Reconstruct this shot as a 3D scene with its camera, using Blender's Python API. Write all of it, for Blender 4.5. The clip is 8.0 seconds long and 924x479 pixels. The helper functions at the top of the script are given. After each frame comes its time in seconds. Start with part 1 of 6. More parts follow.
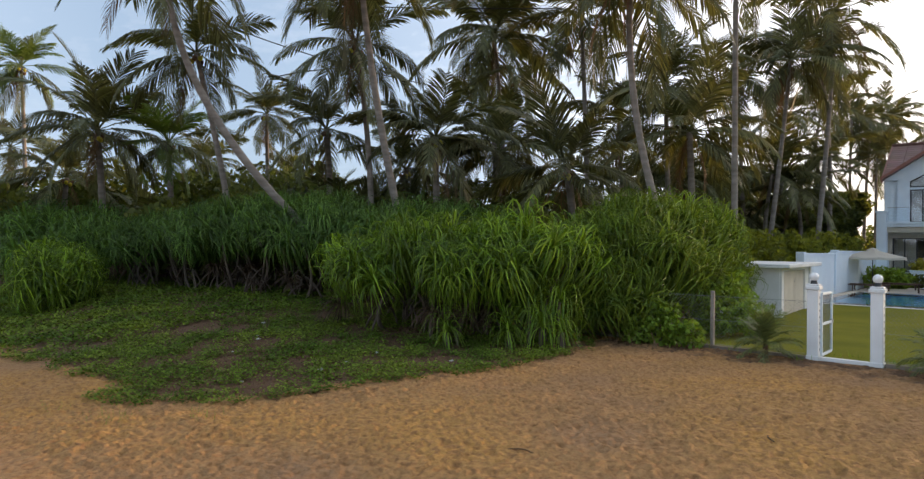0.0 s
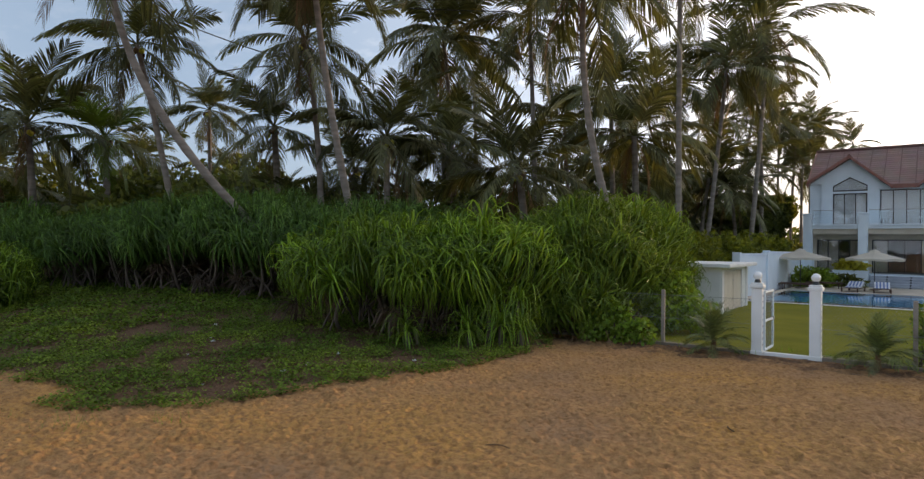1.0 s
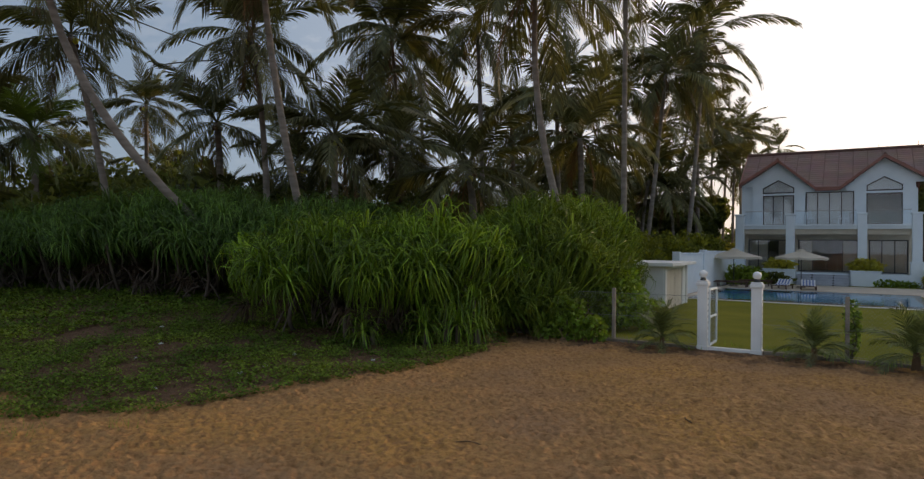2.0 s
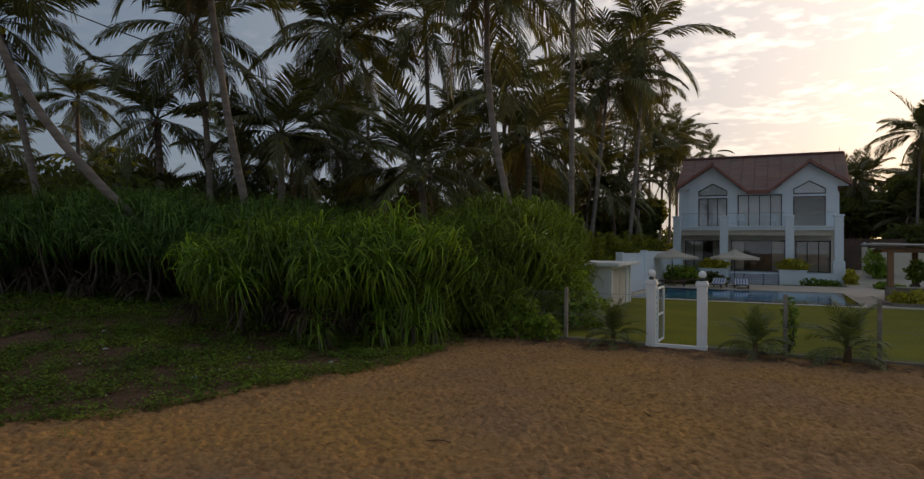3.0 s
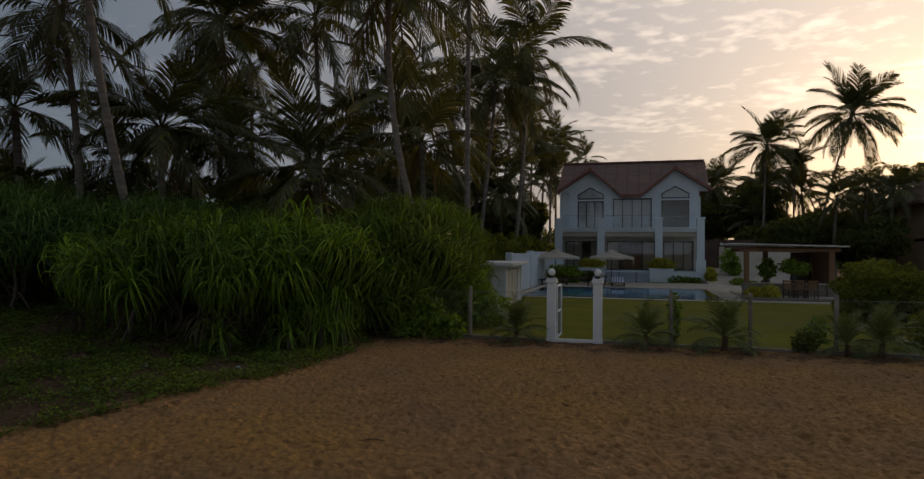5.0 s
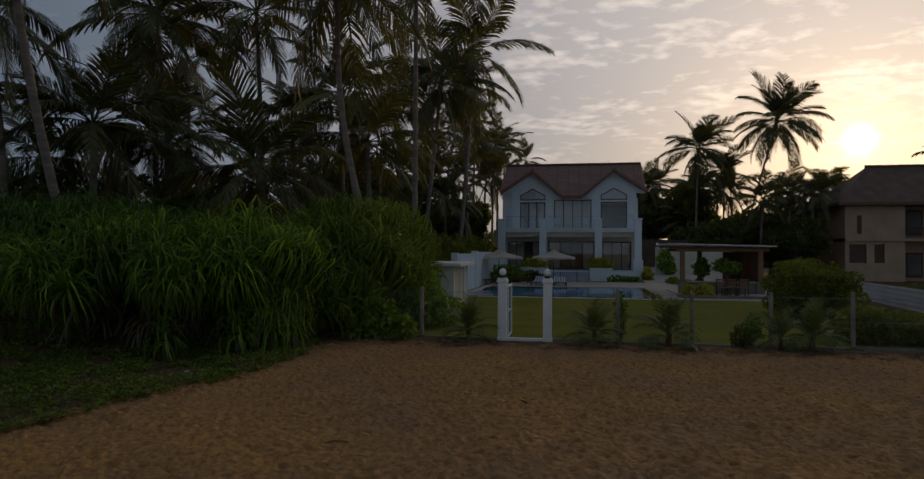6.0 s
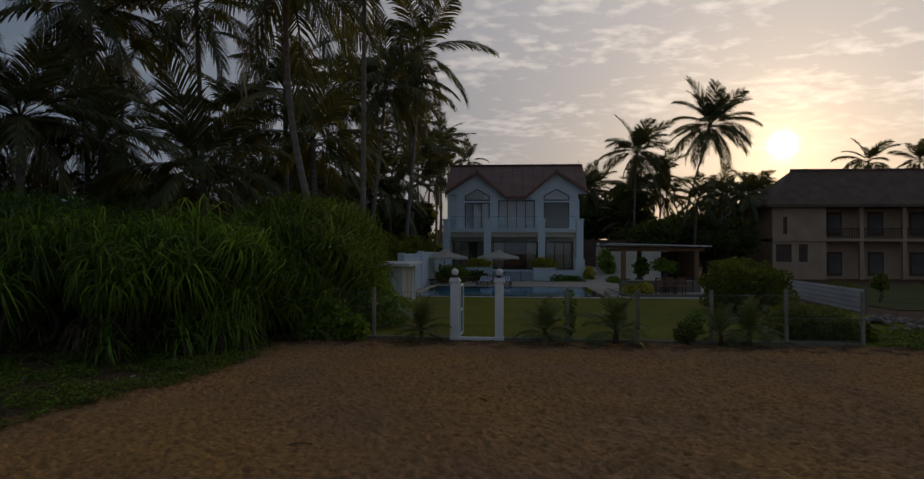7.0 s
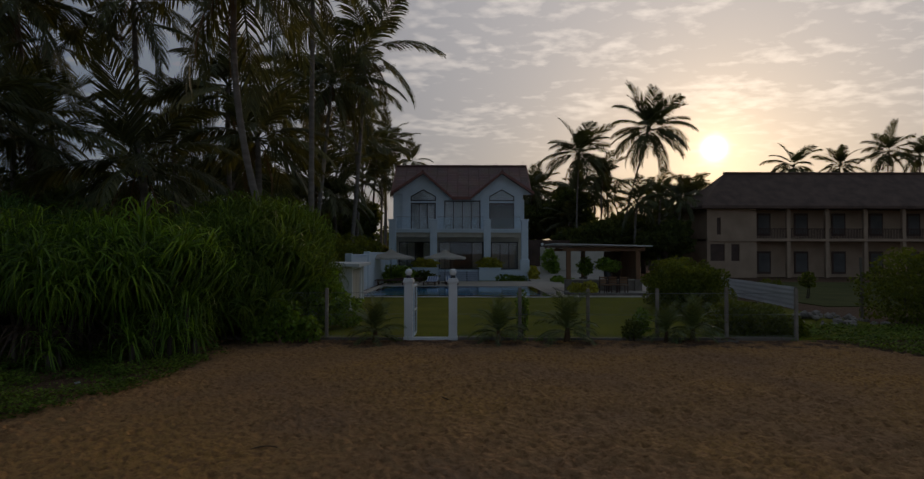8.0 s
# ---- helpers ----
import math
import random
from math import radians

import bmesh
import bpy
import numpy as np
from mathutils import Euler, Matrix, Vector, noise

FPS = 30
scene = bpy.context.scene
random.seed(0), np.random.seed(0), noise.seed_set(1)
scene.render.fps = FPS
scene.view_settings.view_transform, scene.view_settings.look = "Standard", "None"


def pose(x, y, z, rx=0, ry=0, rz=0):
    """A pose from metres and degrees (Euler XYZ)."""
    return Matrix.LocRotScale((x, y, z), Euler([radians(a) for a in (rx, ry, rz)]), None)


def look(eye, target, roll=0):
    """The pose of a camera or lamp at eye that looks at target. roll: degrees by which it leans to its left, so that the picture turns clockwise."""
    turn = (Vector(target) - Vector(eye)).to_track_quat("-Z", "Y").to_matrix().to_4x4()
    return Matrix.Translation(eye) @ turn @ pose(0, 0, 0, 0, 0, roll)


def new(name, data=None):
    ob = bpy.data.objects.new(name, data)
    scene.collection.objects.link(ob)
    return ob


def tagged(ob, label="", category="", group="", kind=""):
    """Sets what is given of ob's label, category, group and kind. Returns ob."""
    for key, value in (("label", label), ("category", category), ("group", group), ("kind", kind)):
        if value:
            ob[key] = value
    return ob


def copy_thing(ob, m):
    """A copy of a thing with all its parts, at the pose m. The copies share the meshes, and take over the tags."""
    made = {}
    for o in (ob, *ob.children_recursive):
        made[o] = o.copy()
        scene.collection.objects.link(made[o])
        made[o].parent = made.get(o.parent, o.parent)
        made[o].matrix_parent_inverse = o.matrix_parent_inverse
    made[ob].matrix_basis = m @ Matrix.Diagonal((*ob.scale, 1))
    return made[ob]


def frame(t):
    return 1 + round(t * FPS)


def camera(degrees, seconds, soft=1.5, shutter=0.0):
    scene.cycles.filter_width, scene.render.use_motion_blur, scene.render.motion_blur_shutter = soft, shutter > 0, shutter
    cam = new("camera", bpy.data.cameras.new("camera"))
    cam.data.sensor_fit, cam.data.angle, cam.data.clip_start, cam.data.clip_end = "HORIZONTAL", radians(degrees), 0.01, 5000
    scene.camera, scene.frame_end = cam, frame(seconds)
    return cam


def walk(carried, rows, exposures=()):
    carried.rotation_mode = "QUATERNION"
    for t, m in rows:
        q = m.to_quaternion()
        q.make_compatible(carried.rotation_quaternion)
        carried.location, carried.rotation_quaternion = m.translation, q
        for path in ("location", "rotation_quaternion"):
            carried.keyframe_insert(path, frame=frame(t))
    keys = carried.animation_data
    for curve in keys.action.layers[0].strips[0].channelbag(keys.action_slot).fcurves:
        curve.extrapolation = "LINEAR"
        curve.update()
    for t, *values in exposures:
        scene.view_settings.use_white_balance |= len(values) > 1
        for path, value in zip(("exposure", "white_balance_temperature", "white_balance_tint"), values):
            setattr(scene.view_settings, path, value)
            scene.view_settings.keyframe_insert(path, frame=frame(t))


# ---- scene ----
cam = camera(71.4, 8.0, soft=1.35)
PATH = [
    (0, (-1.194, -0.736, 2.217), (-2.527, 0.754, 2.238), 0.7),
    (0.5, (-1.316, -0.914, 2.217), (-2.581, 0.635, 2.239), 0.75),
    (1, (-1.448, -1.087, 2.21), (-2.64, 0.518, 2.234), 0.8),
    (1.5, (-1.567, -1.218, 2.205), (-2.686, 0.44, 2.229), 0.8),
    (3, (-1.94, -1.571, 2.187), (-2.823, 0.223, 2.218), 0.7),
    (3.5, (-2.062, -1.677, 2.182), (-2.865, 0.154, 2.214), 0.65),
    (4, (-2.188, -1.762, 2.18), (-2.904, 0.106, 2.213), 0.6),
    (4.5, (-2.324, -1.844, 2.168), (-2.952, 0.054, 2.204), 0.55),
    (6, (-2.725, -2.059, 2.157), (-3.082, -0.092, 2.198), 0.35),
    (6.5, (-2.853, -2.119, 2.156), (-3.121, -0.137, 2.198), 0.3),
    (7, (-2.982, -2.181, 2.157), (-3.159, -0.19, 2.199), 0.25),
    (7.5, (-3.115, -2.238, 2.153), (-3.205, -0.24, 2.196), 0.2),
    (8, (-3.255, -2.285, 2.16), (-3.254, -0.285, 2.203), 0.1),
]
EXPOSURES = [(0, 0.28, 7050, 14), (1.5, -0.26, 7150, 15), (3, -1.12, 7400, 15), (4.5, -1.63, 7650, 16), (6, -2.07, 6900, 15), (8, -2.28, 6600, 13)]
walk(cam, [(t, look(eye, target, roll)) for t, eye, target, roll in PATH], EXPOSURES)

# ---- sky and sun ----
SUN_ELEVATION, SUN_AZIMUTH = radians(8.7), radians(21.5)  # the azimuth is measured from +y towards +x
SUN_WAY = Vector((math.sin(SUN_AZIMUTH) * math.cos(SUN_ELEVATION), math.cos(SUN_AZIMUTH) * math.cos(SUN_ELEVATION), math.sin(SUN_ELEVATION)))


def make_world():
    world = bpy.data.worlds.new("sky")
    scene.world = world
    world.use_nodes = True
    nodes, links = world.node_tree.nodes, world.node_tree.links
    nodes.clear()
    out, back = nodes.new("ShaderNodeOutputWorld"), nodes.new("ShaderNodeBackground")
    links.new(back.outputs[0], out.inputs[0])
    sky = nodes.new("ShaderNodeTexSky")
    sky.sky_type, sky.sun_disc = "NISHITA", False
    sky.sun_elevation, sky.sun_rotation = SUN_ELEVATION, SUN_AZIMUTH
    sky.air_density, sky.dust_density, sky.ozone_density = 1.0, 2.0, 1.5
    coord = nodes.new("ShaderNodeTexCoord")

    def math_node(op, a, b=None, clamp=False):
        n = nodes.new("ShaderNodeMath")
        n.operation, n.use_clamp = op, clamp
        for i, v in enumerate((a, b)):
            if v is None:
                continue
            if isinstance(v, (int, float)):
                n.inputs[i].default_value = v
            else:
                links.new(v, n.inputs[i])
        return n.outputs[0]

    def tint(value, colour):
        n = nodes.new("ShaderNodeVectorMath")
        n.operation = "SCALE"
        n.inputs[0].default_value = colour
        links.new(value, n.inputs["Scale"])
        return n.outputs[0]

    def add(a, b):
        n = nodes.new("ShaderNodeVectorMath")
        n.operation = "ADD"
        links.new(a, n.inputs[0]), links.new(b, n.inputs[1])
        return n.outputs[0]

    dot = nodes.new("ShaderNodeVectorMath")
    dot.operation = "DOT_PRODUCT"
    links.new(coord.outputs["Generated"], dot.inputs[0])
    dot.inputs[1].default_value = SUN_WAY
    towards = math_node("MAXIMUM", dot.outputs["Value"], 0.0)
    split = nodes.new("ShaderNodeSeparateXYZ")
    links.new(coord.outputs["Generated"], split.inputs[0])
    height = math_node("MAXIMUM", split.outputs["Z"], 0.0)
    # hazy light round the low sun, and its veiled disc
    sink = math_node("SUBTRACT", 1.0, math_node("MULTIPLY", height, 1.3), clamp=True)
    wide = math_node("MULTIPLY", math_node("MULTIPLY", math_node("POWER", towards, 5.0), GLOW[0]), sink)
    near = math_node("MULTIPLY", math_node("MULTIPLY", math_node("POWER", towards, 45.0), GLOW[1]), sink)
    upper = math_node("MULTIPLY", math_node("MULTIPLY", math_node("POWER", towards, 3.0), GLOW[4]), height)
    close = math_node("MULTIPLY", math_node("POWER", towards, 650.0), GLOW[2])
    disc = math_node("MULTIPLY", math_node("POWER", towards, 14000.0), GLOW[3])
    # thin broken cloud, laid out on a flat layer overhead
    flat = nodes.new("ShaderNodeVectorMath")
    flat.operation = "SCALE"
    links.new(coord.outputs["Generated"], flat.inputs[0])
    links.new(math_node("DIVIDE", 1.0, math_node("ADD", height, 0.15)), flat.inputs["Scale"])
    stretch = nodes.new("ShaderNodeMapping")
    stretch.inputs["Scale"].default_value = (1.25, 1.55, 0.0)
    stretch.inputs["Rotation"].default_value = (0, 0, 0.35)
    stretch.inputs["Location"].default_value = (3.1, 1.7, 0)
    links.new(flat.outputs[0], stretch.inputs[0])
    puff = nodes.new("ShaderNodeTexNoise")
    puff.inputs["Scale"].default_value, puff.inputs["Detail"].default_value, puff.inputs["Roughness"].default_value = 10.5, 4.0, 0.5
    puff.inputs["Distortion"].default_value = 0.1
    links.new(stretch.outputs[0], puff.inputs["Vector"])
    patch = nodes.new("ShaderNodeTexNoise")
    patch.inputs["Scale"].default_value, patch.inputs["Detail"].default_value = 2.2, 2.0
    links.new(stretch.outputs[0], patch.inputs["Vector"])
    ramp = nodes.new("ShaderNodeMapRange")
    ramp.inputs["From Min"].default_value, ramp.inputs["From Max"].default_value = 0.548, 0.70
    links.new(math_node("ADD", math_node("MULTIPLY", puff.outputs["Fac"], 0.55), math_node("MULTIPLY", patch.outputs["Fac"], 0.55)), ramp.inputs["Value"])
    cloud = math_node("MULTIPLY", ramp.outputs[0], math_node("MULTIPLY", height, 4.0, clamp=True))
    lit = math_node("MULTIPLY", cloud, math_node("ADD", CLOUD[0], math_node("MULTIPLY", math_node("POWER", towards, 3.0), CLOUD[1])))
    base = nodes.new("ShaderNodeVectorMath")
    base.operation = "MULTIPLY"
    links.new(sky.outputs[0], base.inputs[0])
    base.inputs[1].default_value = (SKY * 1.0, SKY * 1.0, SKY * 1.0)
    # even grey veil of high haze
    phase = math_node("ADD", 0.80, math_node("MULTIPLY", math_node("POWER", math_node("ABSOLUTE", dot.outputs["Value"]), 2.0), 0.27))
    veil = tint(math_node("MULTIPLY", phase, math_node("ADD", VEIL, math_node("MULTIPLY", height, VEIL_UP))), (0.61, 0.87, 1.24))
    # fill light added to the unseen open sky over the sea, away from the sun
    back_light = math_node("MULTIPLY", math_node("MULTIPLY", math_node("MAXIMUM", math_node("MULTIPLY", dot.outputs["Value"], -1.0), 0.0), BACK), sink)
    total = add(base.outputs[0], veil)
    total = add(total, tint(back_light, (0.86, 0.92, 1.0)))
    total = add(total, tint(wide, (1.0, 0.735, 0.445)))
    total = add(total, tint(upper, (0.99, 0.90, 0.82)))
    total = add(total, tint(near, (1.0, 0.66, 0.33)))
    total = add(total, tint(close, (1.0, 0.64, 0.27)))
    total = add(total, tint(disc, (1.0, 0.85, 0.55)))
    total = add(total, tint(lit, (1.0, 0.87, 0.70)))
    links.new(total, back.inputs["Color"])
    back.inputs["Strength"].default_value = 1.0


GLOW = (0.90, 0.72, 1.7, 26.0, 3.3)
BACK = 0.75
CLOUD = (0.05, 1.25)
SKY, VEIL, VEIL_UP = 0.05, 0.62, -0.10
make_world()
sun = new("sun", bpy.data.lights.new("sun", "SUN"))
sun.data.energy, sun.data.angle, sun.data.color = 4.6, radians(4.0), (1.0, 0.70, 0.42)
sun.matrix_world = look(SUN_WAY * 60, (0, 0, 0))


# ---- materials ----
def material(name, a, b, scale=3.0, rough=0.8, bump=0.1, bump_scale=40.0, metallic=0.0, through_light=0.0, vary=0.0, island=0.0, fine=0.35, shine=0.5, grain=1.0):
    """Two colours mixed by a coarse and a fine noise, with relief; vary: value by object; island: value by loose piece."""
    m = bpy.data.materials.new(name)
    m.use_nodes = True
    nodes, links = m.node_tree.nodes, m.node_tree.links
    bsdf = nodes["Principled BSDF"]
    coord = nodes.new("ShaderNodeTexCoord")
    big, small = nodes.new("ShaderNodeTexNoise"), nodes.new("ShaderNodeTexNoise")
    stretch = nodes.new("ShaderNodeMapping")
    stretch.inputs["Scale"].default_value = (1.0, 1.0, grain)
    links.new(coord.outputs["Object"], stretch.inputs[0])
    for n, s, d in ((big, scale, 5.0), (small, bump_scale, 4.0)):
        n.inputs["Scale"].default_value, n.inputs["Detail"].default_value = s, d
        links.new(stretch.outputs[0], n.inputs["Vector"])
    blend = nodes.new("ShaderNodeMath")
    blend.operation = "MULTIPLY_ADD"
    links.new(small.outputs["Fac"], blend.inputs[0])
    blend.inputs[1].default_value = fine
    widen = nodes.new("ShaderNodeMapRange")
    widen.inputs["From Min"].default_value, widen.inputs["From Max"].default_value = 0.3, 0.7
    widen.inputs["To Min"].default_value, widen.inputs["To Max"].default_value = -fine / 2, 1.0 - fine / 2
    links.new(big.outputs["Fac"], widen.inputs["Value"])
    links.new(widen.outputs[0], blend.inputs[2])
    mix = nodes.new("ShaderNodeMix")
    mix.data_type, mix.clamp_factor = "RGBA", True
    mix.inputs["A"].default_value, mix.inputs["B"].default_value = (*a, 1), (*b, 1)
    links.new(blend.outputs[0], mix.inputs["Factor"])
    colour = mix.outputs["Result"]
    if vary or island:
        hsv = nodes.new("ShaderNodeHueSaturation")
        links.new(colour, hsv.inputs["Color"])
        spread = nodes.new("ShaderNodeMapRange")
        amount = vary or island
        spread.inputs["To Min"].default_value, spread.inputs["To Max"].default_value = 1 - amount, 1 + amount
        if vary:
            links.new(nodes.new("ShaderNodeObjectInfo").outputs["Random"], spread.inputs["Value"])
        else:
            links.new(nodes.new("ShaderNodeNewGeometry").outputs["Random Per Island"], spread.inputs["Value"])
        strength = spread.outputs[0]
        if vary and island:
            leaf, both = nodes.new("ShaderNodeMapRange"), nodes.new("ShaderNodeMath")
            both.operation = "MULTIPLY"
            leaf.inputs["To Min"].default_value, leaf.inputs["To Max"].default_value = 1 - island, 1 + island
            links.new(nodes.new("ShaderNodeNewGeometry").outputs["Random Per Island"], leaf.inputs["Value"])
            links.new(strength, both.inputs[0]), links.new(leaf.outputs[0], both.inputs[1])
            strength = both.outputs[0]
        links.new(strength, hsv.inputs["Value"])
        colour = hsv.outputs["Color"]
    links.new(colour, bsdf.inputs["Base Color"])
    bsdf.inputs["Roughness"].default_value, bsdf.inputs["Metallic"].default_value = rough, metallic
    bsdf.inputs["Specular IOR Level"].default_value = shine
    if bump:
        rise = nodes.new("ShaderNodeBump")
        rise.inputs["Strength"].default_value, rise.inputs["Distance"].default_value = bump, 0.02
        links.new(small.outputs["Fac"], rise.inputs["Height"])
        links.new(rise.outputs[0], bsdf.inputs["Normal"])
    if through_light:
        glow, both = nodes.new("ShaderNodeBsdfTranslucent"), nodes.new("ShaderNodeMixShader")
        warm = nodes.new("ShaderNodeMix")
        warm.data_type, warm.blend_type = "RGBA", "MULTIPLY"
        warm.inputs["Factor"].default_value, warm.inputs["B"].default_value = 1.0, (1.5, 1.35, 0.5, 1)
        links.new(colour, warm.inputs["A"])
        links.new(warm.outputs["Result"], glow.inputs["Color"])
        both.inputs[0].default_value = through_light
        links.new(bsdf.outputs[0], both.inputs[1]), links.new(glow.outputs[0], both.inputs[2])
        links.new(both.outputs[0], nodes["Material Output"].inputs["Surface"])
    return m


def glass_material(name, tint, rough=0.03, ior=1.45, ripple=0.0):
    m = bpy.data.materials.new(name)
    m.use_nodes = True
    nodes, links = m.node_tree.nodes, m.node_tree.links
    bsdf = nodes["Principled BSDF"]
    bsdf.inputs["Base Color"].default_value = (*tint, 1)
    bsdf.inputs["Roughness"].default_value, bsdf.inputs["IOR"].default_value = rough, ior
    bsdf.inputs["Transmission Weight"].default_value = 1.0
    if ripple:
        coord, wave, rise = nodes.new("ShaderNodeTexCoord"), nodes.new("ShaderNodeTexNoise"), nodes.new("ShaderNodeBump")
        wave.inputs["Scale"].default_value, wave.inputs["Detail"].default_value = 3.5, 3.0
        links.new(coord.outputs["Object"], wave.inputs["Vector"])
        rise.inputs["Strength"].default_value, rise.inputs["Distance"].default_value = ripple, 0.03
        links.new(wave.outputs["Fac"], rise.inputs["Height"])
        links.new(rise.outputs[0], bsdf.inputs["Normal"])
    return m


def ground_material():
    """Golden sand with grain and trampled dimples; darker brown soil where the attribute 'soil' says so."""
    m = bpy.data.materials.new("sand")
    m.use_nodes = True
    nodes, links = m.node_tree.nodes, m.node_tree.links
    bsdf = nodes["Principled BSDF"]
    coord = nodes.new("ShaderNodeTexCoord")

    def noise_node(scale, detail):
        n = nodes.new("ShaderNodeTexNoise")
        n.inputs["Scale"].default_value, n.inputs["Detail"].default_value = scale, detail
        links.new(coord.outputs["Object"], n.inputs["Vector"])
        return n.outputs["Fac"]

    def mix_node(fac, a, b):
        n = nodes.new("ShaderNodeMix")
        n.data_type = "RGBA"
        links.new(fac, n.inputs["Factor"])
        for key, v in (("A", a), ("B", b)):
            if isinstance(v, tuple):
                n.inputs[key].default_value = (*v, 1)
            else:
                links.new(v, n.inputs[key])
        return n.outputs["Result"]

    def ramp_node(fac, lo, hi):
        n = nodes.new("ShaderNodeMapRange")
        n.inputs["From Min"].default_value, n.inputs["From Max"].default_value = lo, hi
        links.new(fac, n.inputs["Value"])
        return n.outputs[0]

    broad, middle, grain, speck = noise_node(0.35, 4), noise_node(13.0, 4), noise_node(60, 3), noise_node(230, 2)
    dry = mix_node(ramp_node(broad, 0.35, 0.65), SAND[0], SAND[1])
    dry = mix_node(ramp_node(middle, 0.42, 0.68), dry, SAND[2])
    dry = mix_node(ramp_node(speck, 0.62, 0.78), dry, (0.10, 0.06, 0.03))
    soil = nodes.new("ShaderNodeAttribute")
    soil.attribute_name = "soil"
    dirt = mix_node(ramp_node(grain, 0.35, 0.65), (0.088, 0.048, 0.027), (0.165, 0.096, 0.055))
    edge = nodes.new("ShaderNodeMath")
    edge.operation = "ADD"
    links.new(soil.outputs["Fac"], edge.inputs[0])
    spread = nodes.new("ShaderNodeMapRange")
    spread.inputs["To Min"].default_value, spread.inputs["To Max"].default_value = -0.45, 0.45
    links.new(noise_node(2.2, 5), spread.inputs["Value"])
    links.new(spread.outputs[0], edge.inputs[1])
    colour = mix_node(ramp_node(edge.outputs[0], 0.4, 0.6), dry, dirt)
    links.new(colour, bsdf.inputs["Base Color"])
    bsdf.inputs["Roughness"].default_value = 0.95
    bsdf.inputs["Specular IOR Level"].default_value = 0.2
    dim = nodes.new("ShaderNodeTexVoronoi")
    dim.feature = "SMOOTH_F1"
    dim.inputs["Scale"].default_value = 14.0
    links.new(coord.outputs["Object"], dim.inputs["Vector"])
    total = nodes.new("ShaderNodeMath")
    total.operation = "MULTIPLY_ADD"
    links.new(grain, total.inputs[0])
    total.inputs[1].default_value = 0.42
    links.new(dim.outputs["Distance"], total.inputs[2])
    rise = nodes.new("ShaderNodeBump")
    rise.inputs["Strength"].default_value, rise.inputs["Distance"].default_value = 0.9, 0.055
    links.new(total.outputs[0], rise.inputs["Height"])
    links.new(rise.outputs[0], bsdf.inputs["Normal"])
    return m


def roof_material():
    """Clay tiles: courses and columns as relief and a slight change of colour from tile to tile."""
    m = bpy.data.materials.new("clay_tiles")
    m.use_nodes = True
    nodes, links = m.node_tree.nodes, m.node_tree.links
    bsdf = nodes["Principled BSDF"]
    coord = nodes.new("ShaderNodeTexCoord")
    brick = nodes.new("ShaderNodeTexBrick")
    brick.offset = 0.0
    for key, v in (("Scale", 1.0), ("Mortar Size", 0.034), ("Mortar Smooth", 0.5), ("Brick Width", 0.9), ("Row Height", 0.33), ("Bias", 0.0)):
        brick.inputs[key].default_value = v
    brick.inputs["Color1"].default_value, brick.inputs["Color2"].default_value = (0.252, 0.146, 0.122, 1), (0.320, 0.185, 0.156, 1)
    brick.inputs["Mortar"].default_value = (0.16, 0.08, 0.062, 1)
    links.new(coord.outputs["UV"], brick.inputs["Vector"])
    stain, mix = nodes.new("ShaderNodeTexNoise"), nodes.new("ShaderNodeMix")
    stain.inputs["Scale"].default_value, stain.inputs["Detail"].default_value = 0.9, 5.0
    links.new(coord.outputs["Object"], stain.inputs["Vector"])
    mix.data_type, mix.blend_type = "RGBA", "MULTIPLY"
    mix.inputs["Factor"].default_value = 0.45
    links.new(brick.outputs["Color"], mix.inputs["A"]), links.new(stain.outputs["Color"], mix.inputs["B"])
    links.new(mix.outputs["Result"], bsdf.inputs["Base Color"])
    bsdf.inputs["Roughness"].default_value = 0.75
    rise = nodes.new("ShaderNodeBump")
    rise.inputs["Strength"].default_value, rise.inputs["Distance"].default_value, rise.invert = 0.8, 0.03, True
    links.new(brick.outputs["Fac"], rise.inputs["Height"])
    links.new(rise.outputs[0], bsdf.inputs["Normal"])
    return m


SAND = ((0.350, 0.200, 0.104), (0.500, 0.262, 0.078), (0.280, 0.142, 0.060))
M_GROUND = ground_material()
M_TILES = roof_material()
M_FROND = material("palm_leaf", (0.074, 0.088, 0.040), (0.135, 0.138, 0.062), 2.0, 0.55, 0.05, 30, through_light=0.28, vary=0.35, island=0.35, shine=0.3)
M_FROND_PALE = material("young_palm_leaf", (0.07, 0.12, 0.025), (0.12, 0.17, 0.04), 2.0, 0.5, 0.05, 30, through_light=0.35, vary=0.3)
M_DEAD = material("dry_leaf", (0.10, 0.056, 0.028), (0.18, 0.108, 0.052), 3.0, 0.85, 0.1, 30, through_light=0.15, vary=0.3)
M_TRUNK = material("palm_bark", (0.145, 0.122, 0.10), (0.27, 0.235, 0.20), 1.2, 0.9, 0.5, 14, grain=5.0)
M_PANDAN = material("screw_pine_leaf", (0.054, 0.126, 0.013), (0.185, 0.275, 0.023), 1.5, 0.42, 0.05, 25, through_light=0.35, vary=0.4, island=0.6, shine=0.35)
M_PANDAN_FINE = material("fine_drooping_leaf", (0.058, 0.120, 0.014), (0.168, 0.226, 0.026), 1.5, 0.48, 0.05, 25, through_light=0.32, vary=0.35, island=0.5, shine=0.3)
